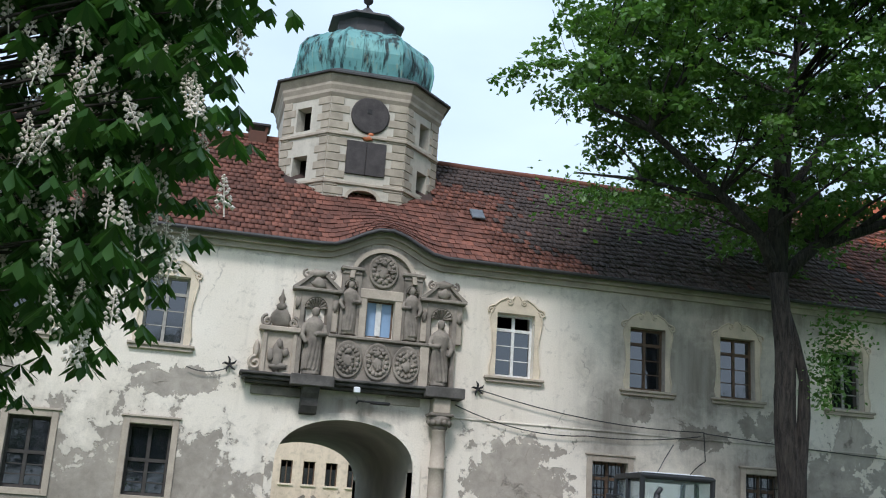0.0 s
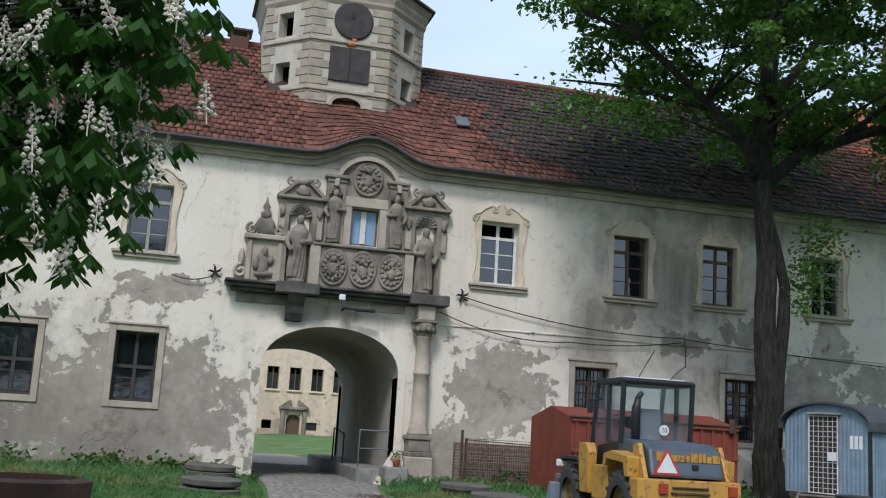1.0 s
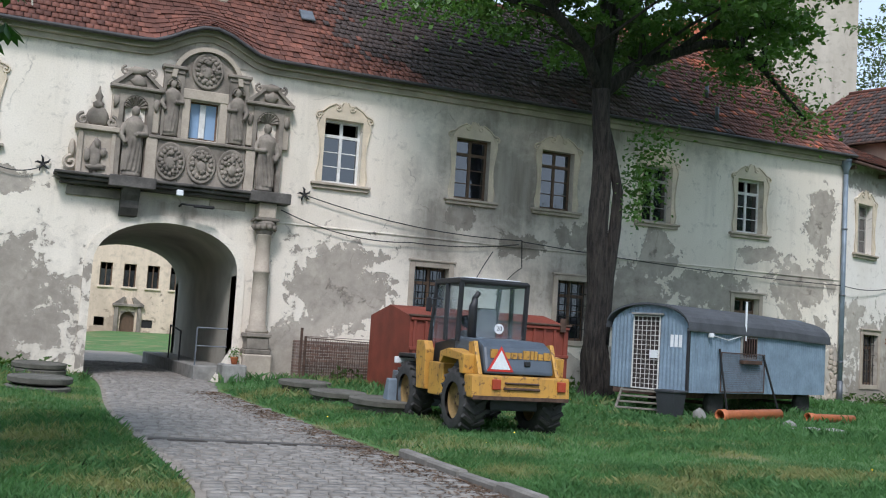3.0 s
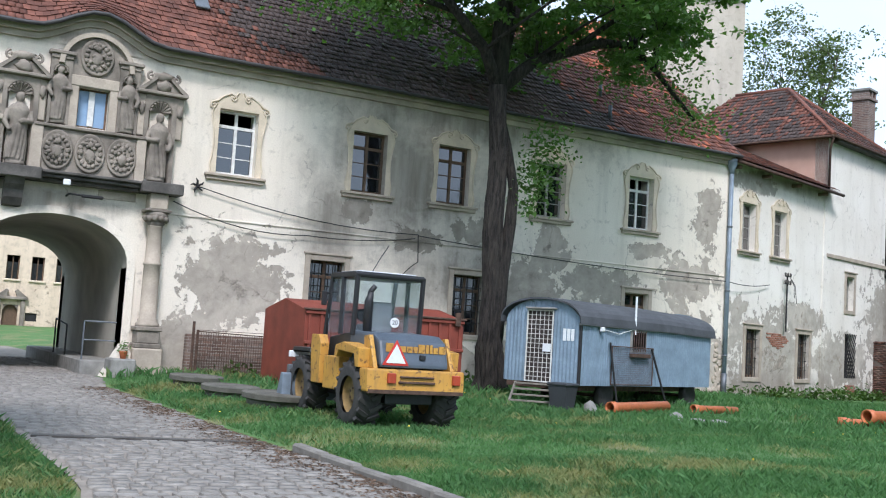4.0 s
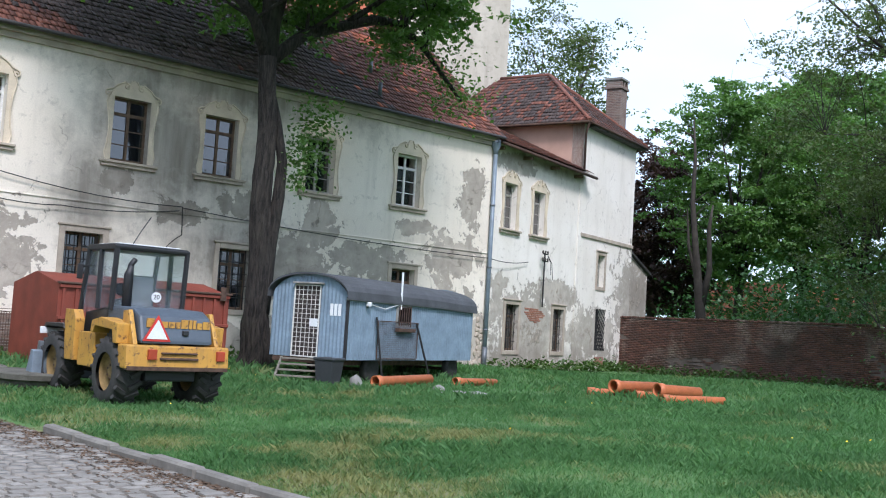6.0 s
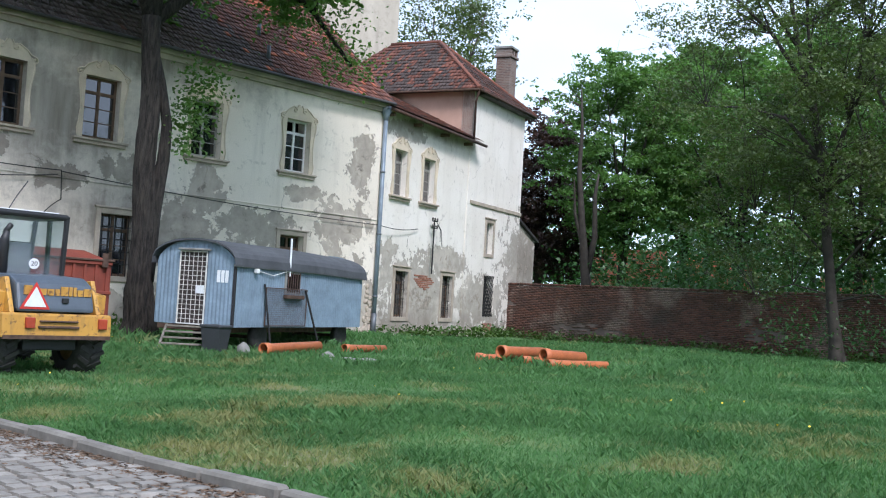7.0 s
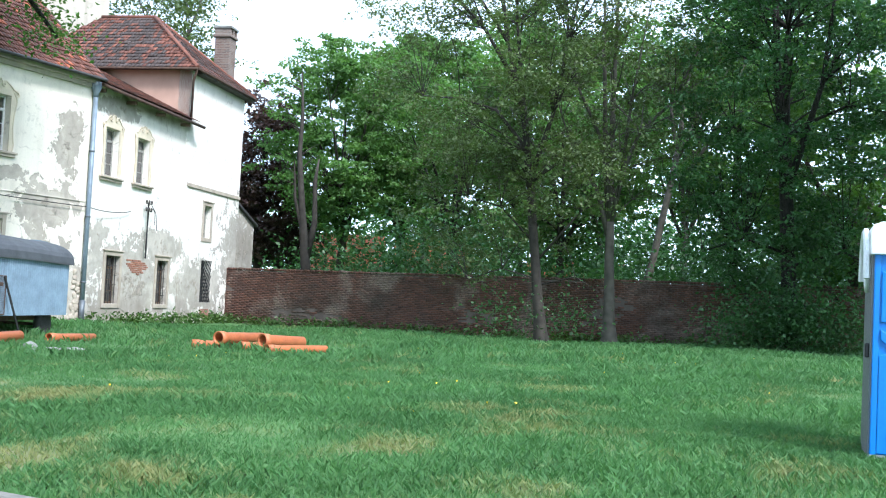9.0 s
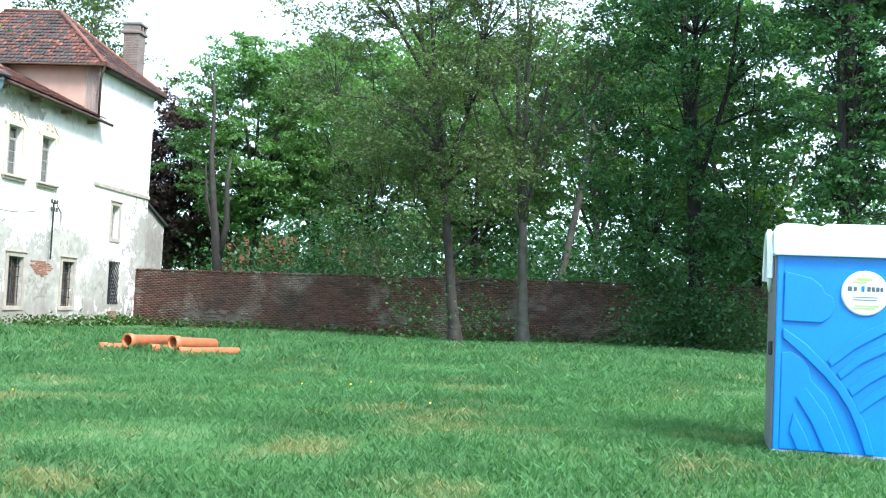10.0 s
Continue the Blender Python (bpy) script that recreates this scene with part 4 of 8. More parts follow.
def build_court():
    holes = [(a, b, 3.75, 5.35) for a, b in CW] + [(6.65, 7.35, 0.95, 1.55), (9.85, 10.6, 0.95, 1.5), (8.38, 9.36, 0.0, 2.0)]
    part("wall", panel_with_holes(bmesh.new(), -20, 40, -0.5, 11, 0.6, holes), "court", court)
    # near-black sheet in place of the shade inside the far range
    part("room", boxed(-20, 40, 1.6, 1.8, -0.5, 11), "dark", court)
    for a, b in CW:
        w = part("window", boxed(a - 0.12, b + 0.12, -0.12, 0.0, 3.6, 3.73, 0.02), "surround", court)
        for x in (a + 0.04, (a + b) / 2, b - 0.04):
            part("frame", boxed(x - 0.04, x + 0.04, 0.2, 0.28, 3.75, 5.35), "paint_brown", w)
        part("pane", boxed(a, b, 0.3, 0.31, 3.75, 4.9), "glass", w)
    part("door", boxed(8.38, 9.36, 0.25, 0.35, 0.0, 2.0), "paint_brown", court, "dark arched wooden door")
    for x in (7.95, 9.5):
        part("door_pilaster", boxed(x, x + 0.26, -0.25, 0, 0, 2.35, 0.02), "stone", court)
    part("door_entablature", boxed(7.8, 9.92, -0.35, 0, 2.35, 2.55, 0.03), "stone", court)
    for s in (-1, 1):
        bm = prism(bmesh.new(), [(8.87 + s * 1.0, 2.55), (8.87 + s * 0.35, 2.55), (8.87 + s * 0.2, 2.95), (8.87 + s * 0.35, 3.05)], -0.3, 0)
        part("broken_pediment", bm, "stone", court)
    cv = arch_curve(8.38, 9.36, 1.45, 2.0, 10)
    bm = bmesh.new()
    vs = [(bm.verts.new((p, 0.0, q)), bm.verts.new((p, 0.0, 2.01))) for p, q in cv]
    for u, v in zip(vs, vs[1:]):
        bm.faces.new((u[0], v[0], v[1], u[1]))
    part("door_arch", bm, "stone", court)
    part("window_grille", boxed(9.85, 10.6, 0.1, 0.14, 0.95, 1.5), "iron", court)


build_court()

# ---- garden wall ----
GW_A, GW_B = Vector((41.3, 33.0, 0)), Vector((50.2, -12.0, 0))
gdir = (GW_B - GW_A).normalized()
GW_LEN = (GW_B - GW_A).length
GM = Matrix.Translation(GW_A) @ pose(0, 0, 0, 0, 0, math.degrees(math.atan2(gdir.y, gdir.x)))
garden_wall = thing("garden_wall", "long old red-brown brick garden wall with loose weathered bricks", "wall", GM, kind="structure")


def wall_top(u):
    return 2.62 + 0.012 * u


def build_garden_core():
    bm = bmesh.new()
    n = 60
    rows = []
    for y, k in ((0.0, 0), (0.0, 1), (0.38, 1), (0.38, 0)):
        rows.append([bm.verts.new((GW_LEN * i / n, y, wall_top(GW_LEN * i / n) - 0.05 if k else -0.6)) for i in range(n + 1)])
    for a, b in zip(rows, rows[1:]):
        for i in range(n):
            bm.faces.new((a[i], a[i + 1], b[i + 1], b[i]))
    bm.faces.new([r[0] for r in rows])
    bm.faces.new([r[-1] for r in rows][::-1])
    part("core", bm, "mortar", garden_wall)


build_garden_core()


# ---- windows ----
def scroll(bm, x, z, r, turn, flip=1, y=-0.045, thick=0.028):
    """A small plaster volute."""
    pts = []
    for k in range(15):
        a = turn + flip * k * 0.55
        q = r * (1 - k / 17)
        pts.append((x + q * math.cos(a), y, z + q * math.sin(a)))
    tube(bm, pts, thick, 5)


def add_window(parent, m, x0, x1, z0, z1, paint="paint_grey", transom=0.25, sill="stone_light", surround="baroque", deep=0.24, bars=False, label="", open_top=False):
    """A two-light window in a wall opening; x, z in the wall's own plane, its face at y = 0."""
    w, h = x1 - x0, z1 - z0
    c = (x0 + x1) / 2
    y0, y1 = deep, deep + 0.07
    zt = z1 - transom * h
    lights = [(a, b, p, q) for a, b in ((x0 + 0.07, c - 0.045), (c + 0.045, x1 - 0.07)) for p, q in ((z0 + 0.08, zt - 0.045), (zt + 0.045, z1 - 0.07))]
    bm = panel_with_holes(bmesh.new(), x0, x1, z0, z1, 0.07, lights)
    for v in bm.verts:
        v.co.y += deep
    win = part("window", bm, paint, parent, label, m)
    nrow = 3
    low0, low1 = z0 + 0.08, zt - 0.045
    for side in (-1, 1):
        a, b = (x0 + 0.07, c - 0.045) if side < 0 else (c + 0.045, x1 - 0.07)
        for k in range(nrow):
            p, q = low0 + (low1 - low0) * k / nrow, low0 + (low1 - low0) * (k + 1) / nrow
            part("pane", boxed(a + 0.012, b - 0.012, y0 + 0.03, y0 + 0.036, p + 0.014, q - 0.014), "glass", win)
            if k:
                part("glazing_bar", boxed(a, b, y0 + 0.012, y0 + 0.055, p - 0.014, p + 0.014), paint, win)
        if not open_top:
            part("pane", boxed(a + 0.012, b - 0.012, y0 + 0.03, y0 + 0.036, zt + 0.05, z1 - 0.08), "glass", win)
    if sill:
        bm = boxed(x0 - 0.32, x1 + 0.32, -0.16, deep, z0 - 0.1, z0 - 0.02, 0.015)
        box(bm, x0 - 0.27, x1 + 0.27, -0.1, 0.0, z0 - 0.2, z0 - 0.1, 0.012)
        part("sill", bm, sill, win)
    if surround == "baroque":
        bm = bmesh.new()
        for s in (-1, 1):
            e = x0 if s < 0 else x1
            # wavy outer edge of the side band
            outer = [(0.15, -0.02), (0.20, 0.12), (0.15, 0.25), (0.12, 0.45), (0.14, 0.62), (0.19, 0.78), (0.23, 0.9), (0.19, 1.0), (0.1, 1.06)]
            poly = [(e, z0 - 0.02)] + [(e + s * a, z0 + f * h) for a, f in outer] + [(e, z1 + 0.08)]
            prism(bm, poly if s > 0 else poly[::-1], -0.035, 0.002)
            tube(bm, [(e + s * (a + 0.0), -0.045, z0 + f * h) for a, f in outer], 0.024, 5)
            scroll(bm, e + s * 0.2, z1 + 0.05, 0.11, math.pi / 2 if s > 0 else math.pi / 2, -s)
        top = [(x0, z1), (x1, z1), (x1 + 0.1, z1 + 0.12), (x1 - 0.05, z1 + 0.3), (c + 0.3, z1 + 0.42), (c + 0.18, z1 + 0.36), (c, z1 + 0.55), (c - 0.18, z1 + 0.36), (c - 0.3, z1 + 0.42), (x0 + 0.05, z1 + 0.3), (x0 - 0.1, z1 + 0.12)]
        prism(bm, top, -0.03, 0.002)
        for s in (-1, 1):
            tube(bm, [(c + s * 0.08, -0.045, z1 + 0.52), (c + s * 0.16, -0.045, z1 + 0.37), (c + s * 0.3, -0.045, z1 + 0.45), (c + s * (w / 2 - 0.05), -0.045, z1 + 0.33), (c + s * (w / 2 + 0.08), -0.045, z1 + 0.2), (c + s * (w / 2 + 0.22), -0.045, z1 + 0.16)], 0.026, 5)
            scroll(bm, c + s * 0.22, z1 + 0.33, 0.1, math.pi / 2, s)
        part("surround", bm, "surround", win, "ochre plaster surround with curled scrolls")
    elif surround == "plain":
        bm = bmesh.new()
        t = 0.17
        box(bm, x0 - t, x0, -0.045, 0.002, z0 - t, z1 + t, 0.01)
        box(bm, x1, x1 + t, -0.045, 0.002, z0 - t, z1 + t, 0.01)
        box(bm, x0, x1, -0.045, 0.002, z1, z1 + t, 0.01)
        box(bm, x0, x1, -0.045, 0.002, z0 - t, z0, 0.01)
        box(bm, x0 - t - 0.05, x1 + t + 0.05, -0.09, 0.0, z1 + t, z1 + t + 0.06, 0.01)
        part("surround", bm, "stone_light", win)
    if bars:
        for k in range(5):
            x = x0 + w * (k + 0.5) / 5
            part("bar", tube(bmesh.new(), [(x, 0.1, z0), (x, 0.1, z1)], 0.016, 5), "iron", win)
        for k in range(1, 5):
            z = z0 + h * k / 5
            part("bar", tube(bmesh.new(), [(x0, 0.1, z), (x1, 0.1, z)], 0.012, 5), "iron", win)
    return win


FM = pose(0, Y0, 0)
PAINTS = ["paint_grey", "paint_grey", "paint_white", "paint_brown", "paint_brown", "paint_grey", "paint_white"]
for k, (a, b) in enumerate(UPPER):
    add_window(gatehouse, FM, a, b, UZ0, UZ1, PAINTS[k], open_top=(k in (2, 6)), label="tall casement with dark panes")
for k, (a, b, z0, z1) in enumerate(LOWER):
    add_window(gatehouse, FM, a, b, z0, z1, "paint_dark" if k < 2 else "paint_brown", sill=None, surround="plain", bars=k in (2, 3), transom=0.5 if k < 2 else 0.25)
for a, b in A_UP:
    add_window(annex, Matrix(), a, b, 5.7, 7.55, "paint_grey")
for a, b in A_LOW:
    add_window(annex, Matrix(), a, b, 0.83, 2.68, "paint_brown", sill=None, surround="plain", bars=True)
add_window(pavilion, Matrix(), PAV + 2.15, PAV + 2.95, 3.95, 5.45, "paint_grey", surround="plain", sill=None)


def lattice():
    x0, x1, z0, z1 = PAV + 2.2, PAV + 3.3, 0.95, 2.9
    # black sheet behind the lattice, painted as room shade
    w = part("window", boxed(x0, x1, 0.35, 0.37, z0, z1), "dark", pavilion)
    for k in range(-5, 7):
        for s in (-1, 1):
            a = x0 + (x1 - x0) * k / 6
            pts = []
            for f in np.linspace(0, 1, 12):
                x, z = a + s * (f - (0 if s > 0 else -0.0)) * 1.1, z0 + f * (z1 - z0)
                if x0 <= x <= x1:
                    pts.append((x, -0.03, z))
            if len(pts) > 1:
                part("lattice_bar", tube(bmesh.new(), pts, 0.022, 5), "iron", w)


lattice()
# casement in the portal: white panel half open
def portal_window():
    x0, x1, z0, z1 = PORTAL_WIN
    lights = [(x0 + 0.05, x0 + 0.36, z0 + 0.05, z1 - 0.05), (x0 + 0.44, x1 - 0.05, z0 + 0.05, z1 - 0.05)]
    bm = panel_with_holes(bmesh.new(), x0, x1, z0, z1, 0.06, lights)
    for v in bm.verts:
        v.co.y += 0.1
    win = part("window", bm, "paint_brown", gatehouse, "narrow casement with the sky's reflection painted pale blue on its panes", FM)
    # panes coloured blue in place of a sky reflection
    for a, b, p, q in lights:
        part("blue_pane", boxed(a, b, 0.125, 0.135, p, q), "sky_pane_blue", win)
    part("open_casement", boxed(x0 + 0.3, x0 + 0.46, 0.06, 0.09, z0 + 0.06, z1 - 0.06, 0.008), "paint_white", win, "white casement leaf standing ajar")


# pale blue that paints the reflected sky on the portal panes
M["sky_pane_blue"] = plain("painted_sky_reflection", (0.24, 0.36, 0.52), 0.35, vary=0.12, scale=2)
portal_window()

# ---- carved stone portal over the gate ----
portal = thing("gate_portal", "weathered grey carved stone portal with niches and coats of arms", "portal", pose(0, Y0, 0))


def pediment(cx, z, w, h):
    bm = prism(bmesh.new(), [(cx - w / 2, z), (cx + w / 2, z), (cx, z + h)], -0.22, 0)
    for s in (-1, 1):
        prism(bm, [(cx + s * (w / 2 + 0.06), z), (cx + s * (w / 2 - 0.1), z), (cx + s * 0.18, z + h * 0.82), (cx + s * 0.2, z + h * 0.98)][::s], -0.32, -0.02)
    box(bm, cx - w / 2 - 0.05, cx + w / 2 + 0.05, -0.34, 0, z - 0.09, z, 0.02)
    blob(bm, cx, -0.26, z + h * 0.36, 0.2, 0.1, 0.15, rough=0.6)
    blob(bm, cx, -0.2, z + h * 1.05, 0.3, 0.12, 0.12, rough=0.6)
    box(bm, cx - 0.25, cx + 0.25, -0.25, 0, z + h * 1.12, z + h * 1.2, 0.02)
    for s in (-1, 1):
        scroll(bm, cx + s * 0.34, z + h * 0.95, 0.13, math.pi / 2, -s, -0.22, 0.04)
    return bm


def niche_bay(x0, x1, z0, z1, cx, r, ztop):
    """A block with a shell-headed niche hollowed out of it."""
    bm = bmesh.new()
    d = 0.2
    cv = [(cx - r, z0 + 0.05)] + [(cx - r * math.cos(math.pi * k / 12), ztop - r + r * math.sin(math.pi * k / 12)) for k in range(13)] + [(cx + r, z0 + 0.05)]
    o = [(x0, z0), (x0, z0 + (z1 - z0) * 0.6)] + [(x0 + (x1 - x0) * k / 10, z1) for k in range(11)] + [(x1, z0 + (z1 - z0) * 0.6), (x1, z0)]
    a = [bm.verts.new((x, -d, z)) for x, z in cv]
    b = [bm.verts.new((x, -d, z)) for x, z in o]
    for i in range(len(cv) - 1):
        bm.faces.new((a[i], a[i + 1], b[i + 1], b[i]))
    bb = [bm.verts.new((x, 0.02, z)) for x, z in o]
    for i in range(len(o) - 1):
        bm.faces.new((b[i], b[i + 1], bb[i + 1], bb[i]))
    prev = a
    for k in range(1, 5):
        f = k / 4
        ring = [bm.verts.new((cx + (x - cx) * math.cos(f * 1.45), -d + 0.34 * math.sin(f * 1.45), z if z < ztop - r else ztop - r + (z - ztop + r) * math.cos(f * 1.45))) for x, z in cv]
        for i in range(len(cv) - 1):
            bm.faces.new((prev[i], prev[i + 1], ring[i + 1], ring[i])).smooth = True
        prev = ring
    for k in range(9):
        an = math.pi * (k + 0.5) / 9
        tube(bm, [(cx - 0.06 * math.cos(an), 0.0, ztop - r + 0.03), (cx - r * 0.9 * math.cos(an), -d + 0.02, ztop - r + r * 0.92 * math.sin(an))], [0.02, 0.05], 5)
    bmesh.ops.recalc_face_normals(bm, faces=bm.faces[:])
    return bm


def statue(x, z0, h, y, seed, label, wide=1.0):
    """A weathered draped figure on a small base, one plain mesh."""
    bm = bmesh.new()
    k = h / 1.9
    prof = [(0.24, 0.0), (0.25, 0.08), (0.2, 0.1), (0.24, 0.3), (0.21, 0.7), (0.19, 0.95), (0.24, 1.2), (0.27, 1.38), (0.2, 1.5), (0.09, 1.57), (0.08, 1.6)]
    lathe(bm, [(r * wide * k, z * k) for r, z in prof], 18, squash=0.72)
    blob(bm, 0, -0.02, 1.72 * k, 0.115 * k, 0.12 * k, 0.15 * k, rough=0.15)
    s = 1 if seed % 2 else -1
    tube(bm, [(s * 0.25 * k, 0, 1.36 * k), (s * 0.31 * k, -0.1, 1.1 * k), (s * 0.05 * k, -0.24 * k, 1.08 * k)], [0.085 * k, 0.08 * k, 0.06 * k], 8)
    tube(bm, [(-s * 0.25 * k, 0, 1.36 * k), (-s * 0.32 * k, -0.08, 1.05 * k), (-s * 0.2 * k, -0.22 * k, 0.82 * k)], [0.085 * k, 0.08 * k, 0.06 * k], 8)
    for j in range(7):
        a = -math.pi * (j + 0.5) / 7
        tube(bm, [(0.2 * k * wide * math.cos(a + 0.35 * s), 0.15 * k * math.sin(a), 1.0 * k), (0.24 * k * wide * math.cos(a), 0.18 * k * math.sin(a), 0.5 * k), (0.24 * k * wide * math.cos(a - 0.2 * s), 0.19 * k * math.sin(a), 0.12 * k)], 0.035 * k, 6)
    for v in bm.verts:
        v.co += noise.noise_vector(v.co * 5 + Vector((seed, 0, 0))) * 0.022
    ob = part("statue", bm, "stone")
    skin = ob.modifiers.new("skin", "REMESH")
    skin.mode, skin.voxel_size, skin.use_smooth_shade = "VOXEL", 0.025, True
    ob.matrix_world = pose(x, Y0 + y, z0)
    tagged(ob, label, "statue", "statues of the portal")


def medallion(x, z, rx, rz, y, seed, parent):
    bm = bmesh.new()
    n = 28
    m = Matrix.Translation((x, y, z)) @ pose(0, 0, 0, 90) @ Matrix.Diagonal((rx, rz, 1, 1))
    lathe(bm, [(0.98, 0.0), (1.0, 0.05), (0.93, 0.09), (0.84, 0.06), (0.5, 0.08), (0.1, 0.10)], n, m)
    rng = np.random.default_rng(seed)
    blob(bm, x, y - 0.09, z - rz * 0.12, rx * 0.36, 0.07, rz * 0.36, rough=0.4)
    blob(bm, x, y - 0.1, z + rz * 0.42, rx * 0.2, 0.07, rz * 0.18, rough=0.5)
    for k in range(16):
        a = 2 * math.pi * k / 16
        blob(bm, x + rx * 0.66 * math.cos(a), y - 0.07, z + rz * 0.66 * math.sin(a), rx * 0.16, 0.05, rz * 0.13, rough=0.7)
    for k in range(12):
        a, q = rng.uniform(0, 6.28), rng.uniform(0.2, 0.6)
        blob(bm, x + rx * q * math.cos(a), y - 0.1, z + rz * q * math.sin(a), 0.06, 0.05, 0.06, rough=0.8)
    part("medallion", bm, "stone", parent, "oval carved coat of arms")


def build_portal():
    # long shelf cornice with its stepped mouldings
    bm = boxed(1.2, 7.38, -0.62, 0, 5.2, 5.28, 0.02)
    box(bm, 1.27, 7.32, -0.52, 0, 5.1, 5.2, 0.02)
    box(bm, 1.36, 7.24, -0.36, 0, 5.0, 5.1, 0.02)
    for a, b in ((2.55, 3.75), (6.3, 7.42)):
        box(bm, a, b, -0.72, -0.1, 5.0, 5.3, 0.02)
    part("shelf_cornice", bm, "stone_dark", portal, "black-stained moulded stone shelf")
    bm = prism(bmesh.new(), [(-0.58, 0.72), (0, 0.72), (0, 0), (-0.22, 0.04), (-0.34, 0.22), (-0.36, 0.42), (-0.5, 0.55)], 2.92, 3.38, pose(0, 0, 4.28, 0, 0, 90) @ Matrix.Diagonal((1, -1, 1, 1)))
    part("console", bm, "stone_dark", portal, "dark scrolled stone bracket")
    part("frieze", boxed(1.55, 2.95, -0.1, 0, 4.72, 4.98, 0.02), "stone", portal)
    # left relief panel with its volutes and finial
    bm = boxed(1.72, 2.68, -0.16, 0, 5.28, 6.48, 0.02)
    for x in (1.74, 2.56):
        box(bm, x, x + 0.12, -0.22, 0, 5.28, 6.44, 0.02)
    box(bm, 1.62, 2.75, -0.3, 0, 6.46, 6.6, 0.02)
    part("relief_panel", bm, "stone_light", portal)
    bm = bmesh.new()
    for dx, dz, a, b in ((0, 0.35, 0.15, 0.42), (0.02, 0.72, 0.1, 0.13), (-0.2, 0.4, 0.09, 0.2), (0.2, 0.5, 0.1, 0.13), (0.05, 0.1, 0.25, 0.1)):
        blob(bm, 2.18 + dx, -0.2, 5.4 + dz, a, 0.08, b, rough=0.5)
    part("relief_carving", bm, "stone", portal)
    bm = bmesh.new()
    blob(bm, 2.17, -0.16, 6.85, 0.3, 0.12, 0.27, rough=0.6)
    for s in (-1, 1):
        scroll(bm, 2.17 + s * 0.36, 6.74, 0.17, math.pi / 2, -s, -0.16, 0.05)
    lathe(bm, [(0.12, 7.05), (0.15, 7.2), (0.06, 7.28), (0.11, 7.4), (0.05, 7.5), (0.01, 7.68)], 10, Matrix.Translation((2.16, -0.15, 0)))
    part("finial", bm, "stone", portal)
    bm = bmesh.new()
    scroll(bm, 1.6, 5.55, 0.2, math.pi / 2, 1, -0.1, 0.06)
    blob(bm, 1.6, -0.08, 5.95, 0.09, 0.08, 0.25, rough=0.4)
    part("side_volute", bm, "stone_light", portal)
    # two niche bays
    for x0, x1, cx, ztop, zc in ((2.5, 3.75, 3.12, 7.55, 7.78), (6.12, 7.36, 6.74, 7.62, 7.85)):
        part("niche", niche_bay(x0 + 0.18, x1 - 0.18, 5.3, zc - 0.1, cx, 0.33, ztop), "stone", portal)
        for x in (x0, x1 - 0.2):
            part("pilaster", boxed(x, x + 0.2, -0.16, 0, 6.6, zc - 0.1, 0.02), "stone_light", portal)
            bm = bmesh.new()
            blob(bm, x + 0.1, -0.19, 7.35, 0.08, 0.06, 0.17, rough=0.6)
            part("pendant", bm, "stone", portal)
        part("pediment", pediment(cx, zc, x1 - x0 + 0.05, 0.42), "stone", portal)
    part("corner_pier", boxed(3.45, 3.75, -0.26, 0, 5.3, 6.5, 0.02), "stone_light", portal)
    part("corner_pier", boxed(6.15, 6.42, -0.26, 0, 5.3, 6.5, 0.02), "stone_light", portal)
    # panel with three coats of arms
    bm = boxed(3.75, 6.15, -0.2, 0, 5.3, 6.45, 0.02)
    box(bm, 3.5, 6.4, -0.3, 0, 6.45, 6.54, 0.02)
    part("arms_panel", bm, "stone", portal)
    for k, x in enumerate((4.12, 4.95, 5.78)):
        medallion(x, 5.88, 0.4, 0.53, -0.2, k, portal)
    # window frame and centre bay
    bm = bmesh.new()
    for a, b in ((4.32, 4.55), (5.35, 5.58)):
        box(bm, a, b, -0.18, 0.0, 6.54, 7.85, 0.02)
    box(bm, 4.32, 5.58, -0.2, 0, 7.66, 7.95, 0.02)
    part("window_frame", bm, "stone_light", portal)
    for cx in (4.06, 5.84):
        part("niche", niche_bay(cx - 0.27, cx + 0.27, 6.54, 8.3, cx, 0.2, 8.18), "stone", portal)
        bm = boxed(cx - 0.34, cx + 0.34, -0.3, 0, 8.42, 8.52, 0.02)
        box(bm, cx - 0.28, cx + 0.28, -0.24, 0, 8.3, 8.42, 0.02)
        part("capital", bm, "stone", portal)
    # round-headed top with the large medallion
    cv = [(4.95 - 0.98 * math.cos(math.pi * k / 16), 8.2 + 0.95 * math.sin(math.pi * k / 16)) for k in range(17)]
    ci = [(4.95 - 0.85 * math.cos(math.pi * k / 16), 8.2 + 0.83 * math.sin(math.pi * k / 16)) for k in range(17)]
    part("tympanum", prism(bmesh.new(), [(4.0, 7.95), (5.9, 7.95)] + cv[::-1], -0.14, -0.032), "stone", portal)
    part("arch_moulding", prism(bmesh.new(), cv + ci[::-1], -0.28, -0.13), "stone_light", portal)
    medallion(4.94, 8.5, 0.44, 0.52, -0.14, 9, portal)
    # small plaques over the gate arch and its rim
    part("plaque", boxed(5.3, 6.3, -0.04, 0, 4.75, 4.98, 0.01), "stone_light", portal)
    a = arch_curve(ARCH_L - 0.22, ARCH_R + 0.22, ARCH_SPRING, ARCH_TOP + 0.2)
    b = arch_curve(ARCH_L, ARCH_R, ARCH_SPRING, ARCH_TOP)
    part("arch_rim", prism(bmesh.new(), [(ARCH_L - 0.22, 0.1)] + a + [(ARCH_R + 0.22, 0.1), (ARCH_R, 0.1)] + b[::-1] + [(ARCH_L, 0.1)], -0.05, 0.004), "facade", portal)


